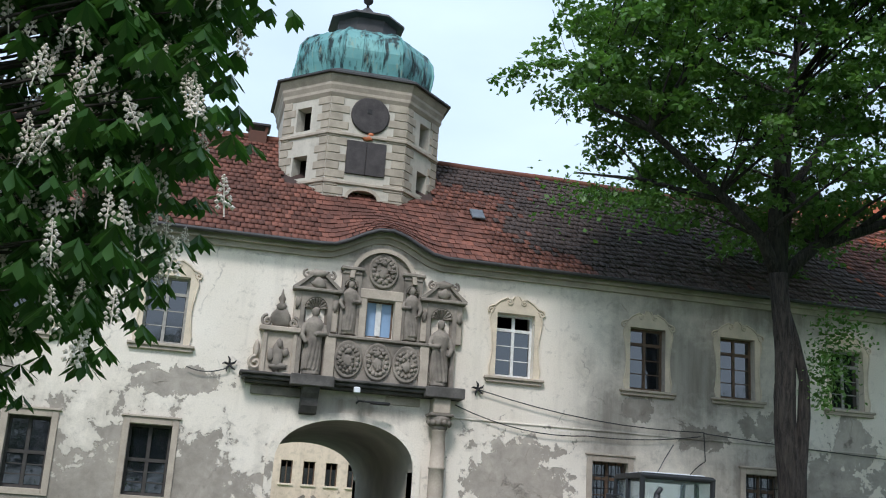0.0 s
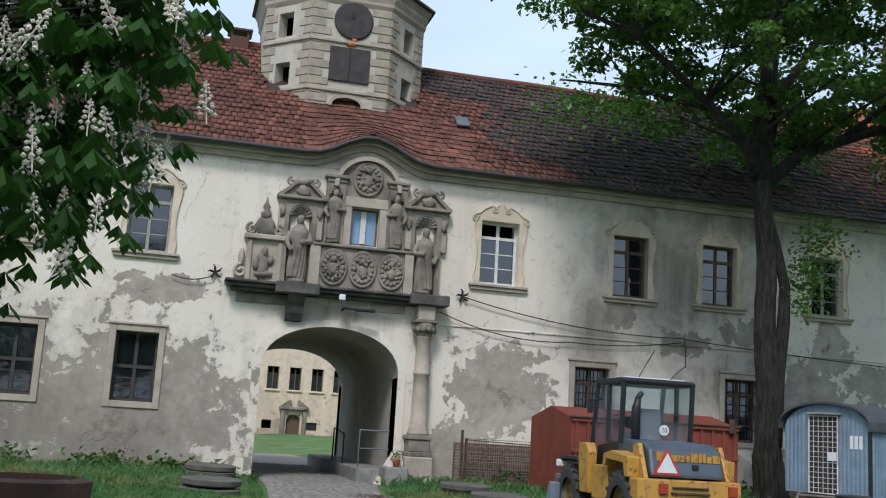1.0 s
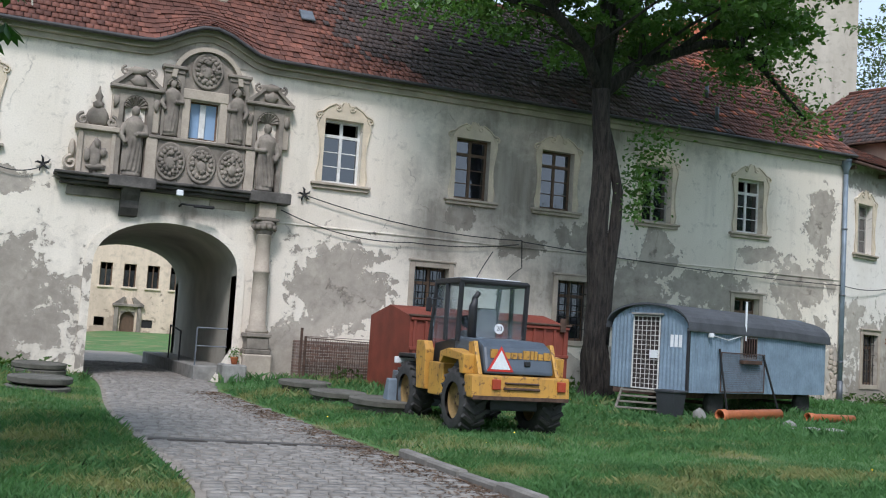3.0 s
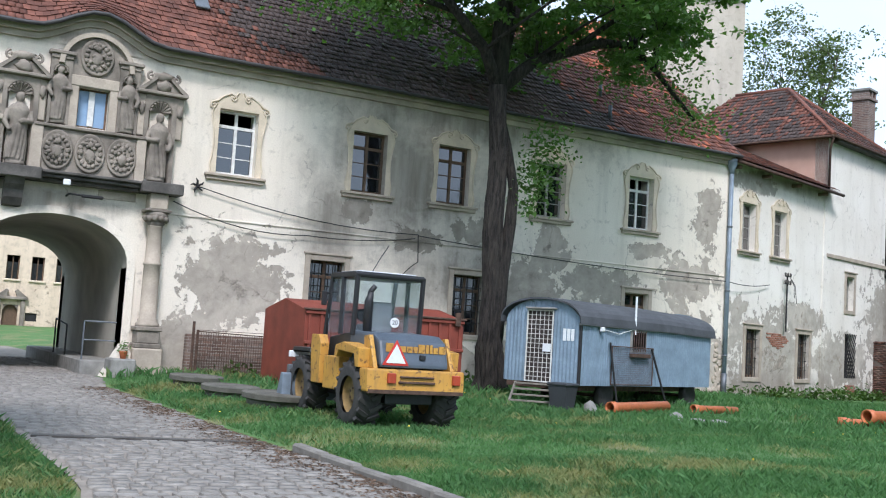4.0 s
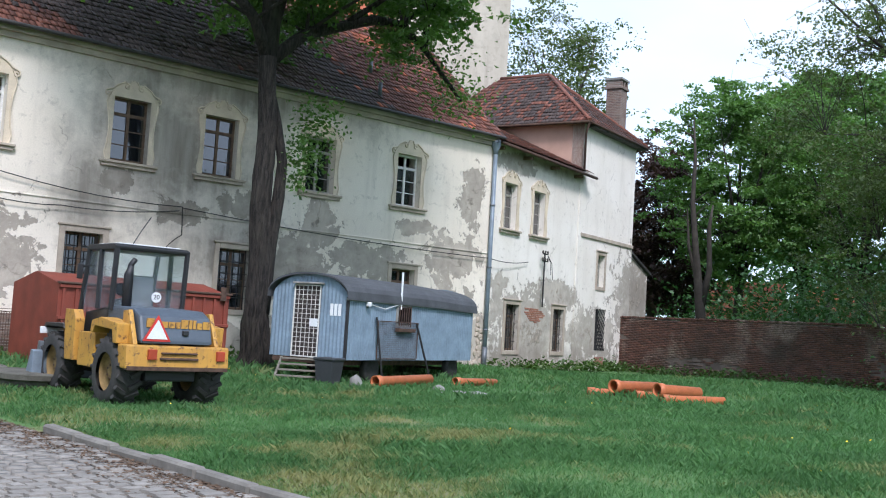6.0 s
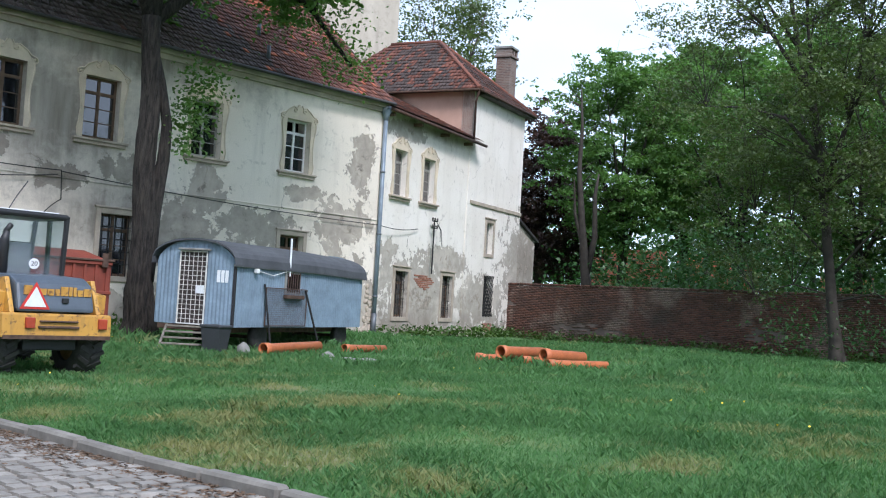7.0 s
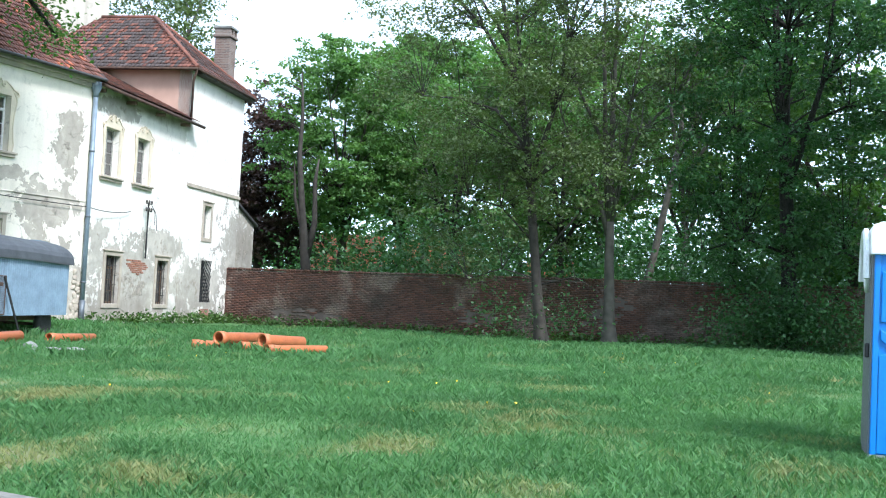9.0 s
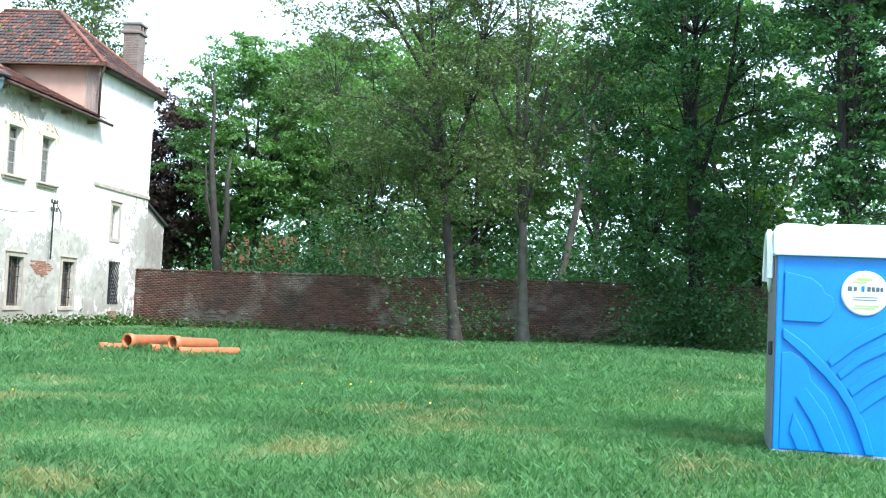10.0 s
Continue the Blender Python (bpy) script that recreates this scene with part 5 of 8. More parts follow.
build_portal()
statue(3.12, 5.36, 1.95, -0.14, 1, "weathered grey stone figure in a shell niche")
statue(6.74, 5.36, 1.95, -0.14, 2, "weathered grey stone figure in a shell niche")
statue(4.06, 6.58, 1.6, -0.12, 3, "smaller grey stone figure beside the window", 0.95)
statue(5.84, 6.58, 1.6, -0.12, 4, "smaller grey stone figure beside the window", 0.95)

# free column beside the gate
column = thing("column", "grey stone column with a carved capital beside the gate", "column", pose(6.82, Y0 - 0.33, 0))
part("plinth", boxed(-0.4, 0.4, -0.38, 0.33, 0.0, 0.82, 0.04), "stone_light", column, "patched pale plinth")
bm = boxed(-0.35, 0.35, -0.33, 0.33, 0.82, 0.95, 0.02)
box(bm, -0.3, 0.3, -0.28, 0.3, 0.95, 1.28, 0.02)
box(bm, -0.35, 0.35, -0.33, 0.33, 1.28, 1.4, 0.02)
part("pedestal", bm, "stone", column)
bm = lathe(bmesh.new(), [(0.31, 1.4), (0.31, 1.48), (0.26, 1.52), (0.27, 1.58), (0.225, 1.62), (0.22, 2.6), (0.215, 3.05), (0.24, 3.07), (0.24, 3.12), (0.21, 3.14), (0.19, 4.1), (0.22, 4.13)], 20)
part("shaft", bm, "stone_light", column)
bm = lathe(bmesh.new(), [(0.19, 4.1), (0.24, 4.2), (0.22, 4.28), (0.33, 4.42), (0.3, 4.5)], 16)
for k in range(10):
    a = 2 * math.pi * k / 10
    blob(bm, 0.27 * math.cos(a), 0.27 * math.sin(a), 4.33, 0.09, 0.09, 0.1, rough=0.5)
box(bm, -0.34, 0.34, -0.3, 0.33, 4.5, 4.58, 0.02)
part("capital", bm, "stone", column)
part("block", boxed(-0.24, 0.24, -0.24, 0.33, 4.58, 5.0, 0.02), "stone_light", column)
part("buttress_foot", prism(bmesh.new(), [(5.62, -0.2), (6.5, -0.2), (6.5, 0.55), (6.25, 0.95)], Y0 - 0.5, Y0 + 0.2), "facade", gatehouse, "sloping plastered foot of the gate jamb")


# ---- downpipe, string course, cables, wall anchors ----
dp = thing("downpipe", "blue-grey painted rainwater pipe with a hopper head", "downpipe", pose(28.05, Y0 - 0.14, 0))
part("pipe", tube(bmesh.new(), [(0, 0, 8.5), (0, 0, 0.55)], 0.085, 10), "zinc_blue", dp)
part("pipe_foot", tube(bmesh.new(), [(0, 0, 0.95), (0, 0, 0.0)], 0.105, 10), "zinc", dp)
part("hopper", lathe(bmesh.new(), [(0.09, 8.4), (0.11, 8.55), (0.2, 8.75), (0.2, 8.95)], 12), "zinc_blue", dp)
for z in (1.6, 4.0, 6.4):
    part("bracket", lathe(bmesh.new(), [(0.105, z - 0.03), (0.11, z), (0.105, z + 0.03)], 12), "zinc", dp)
tagged(part("string_course", boxed(6.9, 28.0, Y0 - 0.035, Y0, 4.52, 4.57, 0.01), "facade"), "thin plaster string course", "trim", kind="structure")


def cable(pts, label, r=0.016):
    full = []
    for (a, b, sag) in pts:
        for k in range(9):
            f = k / 8
            p = Vector(a).lerp(Vector(b), f)
            p.z -= sag * 4 * f * (1 - f)
            full.append(p)
    ob = part("cable", tube(bmesh.new(), full, r, 5), "wire")
    tagged(ob, label, "cable", "cables on the facade")


yc = Y0 - 0.12
cable([((7.95, yc, 5.4), (15.0, yc, 4.75), 0.25), ((15.0, yc, 4.75), (15.05, yc, 3.9), 0), ((15.05, yc, 3.9), (14.2, yc, 3.0), -0.1)], "thin black cable slung along the facade")
cable([((7.3, yc, 4.9), (11.3, yc, 4.35), 0.25), ((11.3, yc, 4.35), (14.9, yc, 4.62), 0.1)], "thin black cable slung along the facade")
cable([((15.0, yc, 4.72), (28.0, yc, 4.35), 0.12), ((28.1, yc, 4.35), (31.4, 30.0, 4.5), 0.1)], "thin black cable along the string course")
cable([((-0.2, yc, 5.28), (0.9, yc, 5.35), 0.12)], "short black cable stub")
for x, z in ((0.93, 5.45), (7.95, 5.42)):
    an = thing("wall_anchor", "black star-shaped iron wall anchor", "anchor", pose(x, Y0 - 0.06, z), "wall anchors")
    for k in range(5):
        a = k * 1.257 + 0.4
        part("arm", tube(bmesh.new(), [(0, 0, 0), (0.14 * math.cos(a), -0.05, 0.14 * math.sin(a)), (0.2 * math.cos(a + 0.2), -0.02, 0.22 * math.sin(a + 0.2))], [0.035, 0.03, 0.012], 6), "iron", an)
cam_box = thing("floodlight", "small white floodlight under the stone shelf", "lamp", pose(4.38, Y0 - 0.66, 5.0))
part("housing", boxed(-0.09, 0.09, -0.06, 0.06, -0.08, 0.08, 0.02), "white_plastic", cam_box)
part("bracket", tube(bmesh.new(), [(0, 0.05, 0.05), (0, 0.3, 0.1)], 0.02, 6), "iron", cam_box)
lamp = thing("gate_lamp", "dark iron lamp arm over the gate arch", "lamp", pose(4.5, Y0 - 0.1, 4.72))
part("arm", tube(bmesh.new(), [(0, 0.1, 0), (0, -0.3, 0.02), (0.5, -0.4, 0)], 0.03, 6), "iron", lamp)
part("head", boxed(0.3, 0.85, -0.48, -0.32, -0.05, 0.03, 0.02), "iron", lamp)
# insulator pole on the annex
pole = thing("insulator_pole", "iron cable bracket with insulators on the annex wall", "bracket", AM @ pose(4.75, -0.16, 0))
part("post", tube(bmesh.new(), [(0, 0, 2.7), (0, 0, 5.0)], 0.035, 6), "iron", pole)
for z in (4.65, 4.95):
    part("cross_arm", tube(bmesh.new(), [(-0.25, -0.03, z), (0.25, -0.03, z)], 0.025, 6), "iron", pole)
    for x in (-0.22, 0.0, 0.22):
        part("insulator", lathe(bmesh.new(), [(0.02, z), (0.045, z + 0.05), (0.045, z + 0.12), (0.02, z + 0.15)], 8, Matrix.Translation((x, -0.03, 0))), "stone_dark", pole)
for k in range(2):
    part("loose_wire", tube(bmesh.new(), [(0.2, -0.04, 4.9), (0.4 + 0.1 * k, -0.1, 4.6), (0.45 + 0.2 * k, -0.1, 4.1 - 0.2 * k)], 0.015, 5), "wire", pole)

# railing in the passage
rail = thing("railing", "thin grey steel handrail on the footway", "railing", pose(0, 0, 0))
part("top_rail", tube(bmesh.new(), [(5.3, Y0 + 0.25, 1.45), (6.15, Y0 + 0.25, 1.45)], 0.025, 6), "zinc", rail)
part("mid_rail", tube(bmesh.new(), [(5.3, Y0 + 0.25, 0.95), (6.15, Y0 + 0.25, 0.95)], 0.02, 6), "zinc", rail)
part("post", tube(bmesh.new(), [(5.3, Y0 + 0.25, 0.42), (5.3, Y0 + 0.25, 1.45)], 0.025, 6), "zinc", rail)
part("hand_rail", tube(bmesh.new(), [(5.32, Y0 + 3.0, 0.42), (5.32, Y0 + 3.0, 1.3), (5.32, Y0 + 5.0, 1.45), (5.32, Y0 + 5.0, 0.42)], 0.025, 6), "iron", rail)


# ---- trees ----
def quads_mesh(name, corners, mat, smooth=False):
    """A mesh of loose four-cornered leaves; corners has the shape (n, 4, 3)."""
    n = len(corners)
    me = bpy.data.meshes.new(name)
    me.vertices.add(4 * n)
    me.vertices.foreach_set("co", np.ascontiguousarray(corners, dtype=np.float32).ravel())
    me.loops.add(4 * n)
    me.loops.foreach_set("vertex_index", np.arange(4 * n, dtype=np.int32))
    me.polygons.add(n)
    me.polygons.foreach_set("loop_start", np.arange(0, 4 * n, 4, dtype=np.int32))
    me.update(calc_edges=True)
    me.validate()
    me.materials.append(M[mat])
    return me


def leaf_quads(rng, centres, size, droop=0.35, slim=0.62):
    n = len(centres)
    a = rng.normal(size=(n, 3))
    a[:, 2] = a[:, 2] * 0.6 - droop
    a /= np.linalg.norm(a, axis=1)[:, None]
    up = rng.normal(size=(n, 3)) * 0.85
    up[:, 2] = 1.0
    b = np.cross(a, up)
    b /= np.linalg.norm(b, axis=1)[:, None] + 1e-9
    s = (size * rng.uniform(0.6, 1.35, n))[:, None]
    a, b = a * s, b * s * slim * 0.5
    up = np.cross(a, b) * rng.uniform(-0.6, 0.6, n)[:, None] / (s * slim)
    return np.stack([centres, centres + a * 0.45 + b + up, centres + a, centres + a * 0.5 - b + up], 1)


def curve_to(a, b, rng, bend=0.15, n=5, lift=0.25):
    a, b = Vector(a), Vector(b)
    d = (b - a).length
    side = Vector(rng.normal(size=3)) * bend * d
    out = []
    for k in range(n):
        f = k / (n - 1)
        out.append(a.lerp(b, f) + (side + Vector((0, 0, lift * d))) * (f * (1 - f)))
    return out


def make_tree(label, base, trunk_r, fork_z, crown, clumps, leaves, size, mat, bark, seed, lean=(0, 0), clump_r=1.2, twigs=3, squash=0.75, category="tree", shell=0.45, low=None, limbs=None):
    """A tree: trunk up to the fork, limbs to every clump of the crown, leaves in and between the clumps.
    crown: (x, y, z, rx, ry, rz) from the base."""
    rng = np.random.default_rng(seed)
    tree = thing("tree", label, category, pose(base[0], base[1], base[2]))
    bm = bmesh.new()
    cx, cy, cz, rx, ry, rz = crown
    fork = Vector((lean[0], lean[1], fork_z))
    n = 70 if trunk_r < 0.355 and bark == "bark_dark" else 9
    pts = [Vector((lean[0] * (k / n) ** 1.3 + 0.12 * trunk_r * math.sin(k / n * 19 + seed), lean[1] * (k / n) ** 1.3, -0.3 + (fork_z + 0.3) * (k / n) ** 1.5)) for k in range(n + 1)]
    rad = [trunk_r * (1 + 0.6 * math.exp(-max(0.0, q.z) / 0.55)) * (1 - 0.33 * k / n) for k, q in enumerate(pts)]
    tube(bm, pts, rad, 72 if n > 9 else 14)
    if n > 9:
        # fissured bark and root flare
        for v in bm.verts:
            d = Vector((v.co.x, v.co.y, 0))
            a = math.atan2(d.y, d.x)
            ridge = 0.035 * noise.noise(Vector((a * 3.2, v.co.z * 0.55, 2))) + 0.05 * abs(noise.noise(Vector((math.cos(a) * 5, math.sin(a) * 5, v.co.z * 0.9)))) + 0.05 * noise.noise(Vector((math.cos(a) * 9, math.sin(a) * 9, v.co.z * 1.6))) + 0.10 * math.exp(-max(0, v.co.z) / 0.5) * math.sin(a * 5)
            if d.length > 0.05:
                v.co += d.normalized() * ridge
    top = Vector((cx * 0.9, cy * 0.9, cz + rz * 0.55))
    lead = curve_to(fork, top, rng, 0.08, 8, 0.0)
    tube(bm, lead, [trunk_r * 0.62 * (1 - 0.85 * k / 7) for k in range(8)], 9)
    cents = []
    while len(cents) < clumps:
        v = rng.normal(size=3)
        v /= np.linalg.norm(v)
        r = rng.uniform(shell, 1.0) ** 0.6
        k = 1 + 0.22 * noise.noise(Vector(v) * 2.2 + Vector((seed, 0, 0)))
        p = np.array([cx + rx * v[0] * r * k, cy + ry * v[1] * r * k, cz + rz * v[2] * r * k])
        if p[2] > (low if low is not None else fork_z * 0.6):
            cents.append(p)
    mains = list(limbs or [])
    if not limbs:
        for k in range(5):
            a = k * 2.4 + seed
            reach = rng.uniform(0.45, 0.8)
            e = Vector((cx + rx * reach * math.cos(a), cy + ry * reach * math.sin(a), cz + rz * rng.uniform(-0.1, 0.6)))
            st = fork - Vector((0, 0, rng.uniform(0, 0.25) * fork_z))
            mains.append(([tuple(q) for q in curve_to(st, e, rng, 0.1, 6, -0.12)], trunk_r * rng.uniform(0.38, 0.6)))
    for path, r0 in mains:
        tube(bm, [Vector(p) for p in path], [r0 * (1 - 0.75 * k / (len(path) - 1)) for k in range(len(path))], 9)
    joints = [(lead[k], trunk_r * 0.5 * (1 - 0.8 * k / 7)) for k in range(7)]
    for path, r0 in mains:
        joints += [(Vector(path[k]), r0 * (1 - 0.75 * k / (len(path) - 1))) for k in range(1, len(path))]
    for c in cents:
        v = Vector(c)
        j, r = min(joints, key=lambda q: (q[0] - v).length + max(0, q[0].z - v.z + 1.0) * 1.2)
        r = max(0.02, min(r * 0.6, trunk_r * 0.17))
        path = curve_to(j, v, rng, 0.12, 6, 0.12)
        tube(bm, path, [r * (1 - 0.8 * k / 5) for k in range(6)], 6, cap=False)
        for _ in range(twigs):
            e = v + Vector(rng.normal(size=3)) * clump_r * 0.8
            tube(bm, curve_to(path[3], e, rng, 0.15, 4, 0.1), [r * 0.28, r * 0.2, r * 0.14, 0.008], 4, cap=False)
    part("trunk", bm, bark, tree)
    cents = np.array(cents)
    # leaves lie in flat, slightly drooping sprays at the ends of the boughs
    k = 11
    w = rng.uniform(0.35, 1.5, (len(cents), k)).ravel()
    pick = rng.choice(len(w), leaves, p=w / w.sum())
    mid = (cents[:, None, :] + rng.normal(size=(len(cents), k, 3)) * np.array([1, 1, squash]) * clump_r * 0.66).reshape(-1, 3)
    tilt = rng.normal(size=(len(w), 2)) * 0.3
    reach = clump_r * rng.uniform(0.25, 0.55, len(w))[pick] * np.sqrt(rng.uniform(0, 1, leaves))
    ang = rng.uniform(0, 2 * np.pi, leaves)
    dx, dy = reach * np.cos(ang), reach * np.sin(ang)
    dz = dx * tilt[pick, 0] + dy * tilt[pick, 1] - 0.35 * reach ** 2 / clump_r + rng.normal(size=leaves) * clump_r * 0.05
    pos = mid[pick] + np.stack([dx, dy, dz], 1)
    ob = new("crown", quads_mesh("crown", leaf_quads(rng, pos, size), mat))
    ob.parent = tree
    return tree


def at_yaw(yaw, rng_m, z=0.0):
    return (rng_m * math.sin(radians(yaw)), rng_m * math.cos(radians(yaw)), z)


# the large tree before the facade
bx, by = 15.66, 25.2
make_tree("tall broad-leaved tree with a dark fissured trunk before the facade", (bx, by, 0.15), 0.35, 8.7, (0.5, -0.6, 14.5, 7.3, 6.0, 5.6), 120, 90000, 0.2, "leaf", "bark_dark", 11,
          lean=(-0.32, -0.1), clump_r=1.25, low=9.9, squash=0.55,
          limbs=[([(-0.3, 0, 8.6), (0.7, -0.3, 9.6), (2.9, -0.5, 10.5), (4.0, -0.6, 10.6), (4.8, -0.8, 9.9), (6.2, -1.0, 8.6)], 0.21),
                 ([(-0.3, 0, 8.6), (-1.0, -0.3, 9.6), (-2.4, -0.6, 10.6), (-4.6, -0.9, 12.0), (-6.2, -1.0, 12.4)], 0.2),
                 ([(-0.3, 0, 8.4), (-0.5, -0.2, 10.2), (-0.2, -0.4, 13.8), (0.5, -0.6, 17.0)], 0.27),
                 ([(-0.2, 0, 9.6), (0.6, 0.6, 11.6), (2.4, 1.0, 14.0), (4.0, 1.2, 15.5)], 0.17),
                 ([(2.0, -0.45, 10.2), (3.6, -1.0, 11.6), (5.6, -1.2, 12.6)], 0.1),
                 ([(-2.0, -0.5, 10.4), (-4.4, 0.0, 10.9), (-6.6, -0.6, 10.6)], 0.09)])


def tree_extras():
    # the second stem and its suckers
    rng = np.random.default_rng(5)
    t = bpy.data.objects["tree"]
    bm = tube(bmesh.new(), [(0.05, -0.12, 1.5), (0.1, -0.15, 3.4), (0.24, -0.2, 4.8), (0.28, -0.2, 5.8), (0.04, -0.15, 7.0), (-0.25, -0.1, 8.0)], [0.2, 0.2, 0.18, 0.15, 0.12, 0.1], 10)
    part("second_stem", bm, "bark_dark", t)
    c = np.concatenate([rng.normal(size=(420, 3)) * (0.36, 0.35, 0.42) + (0.95, -0.3, 6.2), rng.normal(size=(330, 3)) * (0.4, 0.35, 0.4) + (1.35, -0.3, 7.2), rng.normal(size=(150, 3)) * (0.25, 0.25, 0.25) + (0.7, -0.5, 5.4), rng.normal(size=(420, 3)) * (0.6, 0.5, 0.35) + (6.1, -0.9, 8.7), rng.normal(size=(420, 3)) * (0.7, 0.5, 0.4) + (5.2, -0.8, 9.8), rng.normal(size=(300, 3)) * (0.6, 0.5, 0.4) + (3.4, -0.7, 9.6), rng.normal(size=(420, 3)) * (0.7, 0.5, 0.35) + (-6.2, -0.8, 9.9), rng.normal(size=(300, 3)) * (0.6, 0.5, 0.3) + (-4.2, -0.6, 10.0)])
    ob = new("side_shoot", quads_mesh("side_shoot", leaf_quads(rng, c, 0.15), "leaf"))
    ob.parent = t


tree_extras()

# park trees beyond and before the garden wall: yaw, range, trunk radius, fork, crown, clumps, leaves, leaf size, leaf, bark
PARK = [
    (53.0, 72, 0.4, 4, (0, 0, 8.6, 3.0, 3.6, 6.2), 80, 22100, 0.28, "leaf_red", "bark", "copper-leaved beech behind the pavilion"),
    (57.4, 66, 0.34, 6, (0, 0, 11.6, 4.0, 4.4, 6.2), 75, 36000, 0.21, "leaf_light", "bark", "bright green maple behind the garden wall"),
    (60.6, 72, 0.36, 7, (0, 0, 12.6, 4.2, 4.6, 6.4), 70, 30000, 0.22, "leaf_light", "bark", "fresh green park tree behind the garden wall"),
    (63.6, 64, 0.3, 6, (0, 0, 11, 3.6, 4.4, 6.4), 60, 22000, 0.22, "leaf_light", "bark", "green park tree behind the garden wall"),
    (69.5, 62, 0.32, 6, (0, 0, 9.6, 4.0, 4.5, 6.0), 46, 13000, 0.28, "leaf_light", "bark", "green park tree behind the garden wall"),
    (78.6, 62, 0.36, 7, (0, 0, 13, 4.4, 4.8, 7.5), 46, 14300, 0.30, "leaf", "bark", "green park tree behind the garden wall"),
    (84.5, 58, 0.36, 6, (0, 0, 11.5, 4.8, 5.2, 9.0), 70, 18200, 0.30, "leaf", "bark", "dark green park tree"),
    (93.5, 43, 0.42, 4, (0, 0, 12.5, 4.4, 4.4, 10.5), 110, 28600, 0.24, "leaf_dark", "bark", "tall dense dark tree at the lawn's edge"),
    (99.5, 46, 0.42, 4, (0, 0, 12.5, 5.0, 5.0, 10.5), 80, 15600, 0.32, "leaf", "bark", "green tree at the lawn's edge"),
    (46.5, 66, 0.3, 8, (0, 0, 16, 5.0, 4.6, 6.6), 100, 14300, 0.2, "leaf_olive", "bark_grey", "grey-green willow behind the annex roof"),
    (62.0, 84, 0.34, 8, (0, 0, 17.0, 5.4, 5.0, 7.5), 64, 19000, 0.34, "leaf_light", "bark", "tall green tree deep in the park"),
    (67.3, 86, 0.34, 8, (0, 0, 18.0, 5.6, 5.2, 8.0), 64, 19000, 0.34, "leaf_light", "bark", "tall green tree deep in the park"),
    (71.6, 82, 0.34, 8, (0, 0, 17.0, 5.4, 5.0, 7.5), 64, 17000, 0.34, "leaf", "bark", "tall green tree deep in the park"),
    (76.0, 80, 0.34, 8, (0, 0, 17.0, 5.4, 5.0, 8.0), 55, 13000, 0.34, "leaf_light", "bark", "tall green tree deep in the park"),
]
for k, (yaw, dist, r, fork, crown, clumps, leaves, size, leaf, bark, label) in enumerate(PARK):
    make_tree(label, at_yaw(yaw, dist, -0.1 if dist > 50 else 0.1), r, fork, crown, clumps, leaves, size * (1.12 if dist > 50 else 1.0), leaf, bark, 40 + k, (0.3 * math.sin(k), 0), clump_r=1.45 if dist > 50 else 1.1,
              low=2.0 if leaf == "leaf_dark" else 4.2, squash=0.5)


def across(yaw, *paths):
    """Limbs drawn as seen from the drive: (sideways, height) points and a radius, turned to stand across the view at that bearing."""
    c, q = math.cos(radians(yaw)), math.sin(radians(yaw))
    out = []
    for i, (pts, r) in enumerate(paths):
        deep = 0.35 * math.sin(i * 2.3)
        out.append(([(u * c + deep * k * q, -u * q + deep * k * c, z) for k, (u, z) in enumerate(pts)], r))
    return out


def leaning(yaw, u):
    return (u * math.cos(radians(yaw)), -u * math.sin(radians(yaw)))


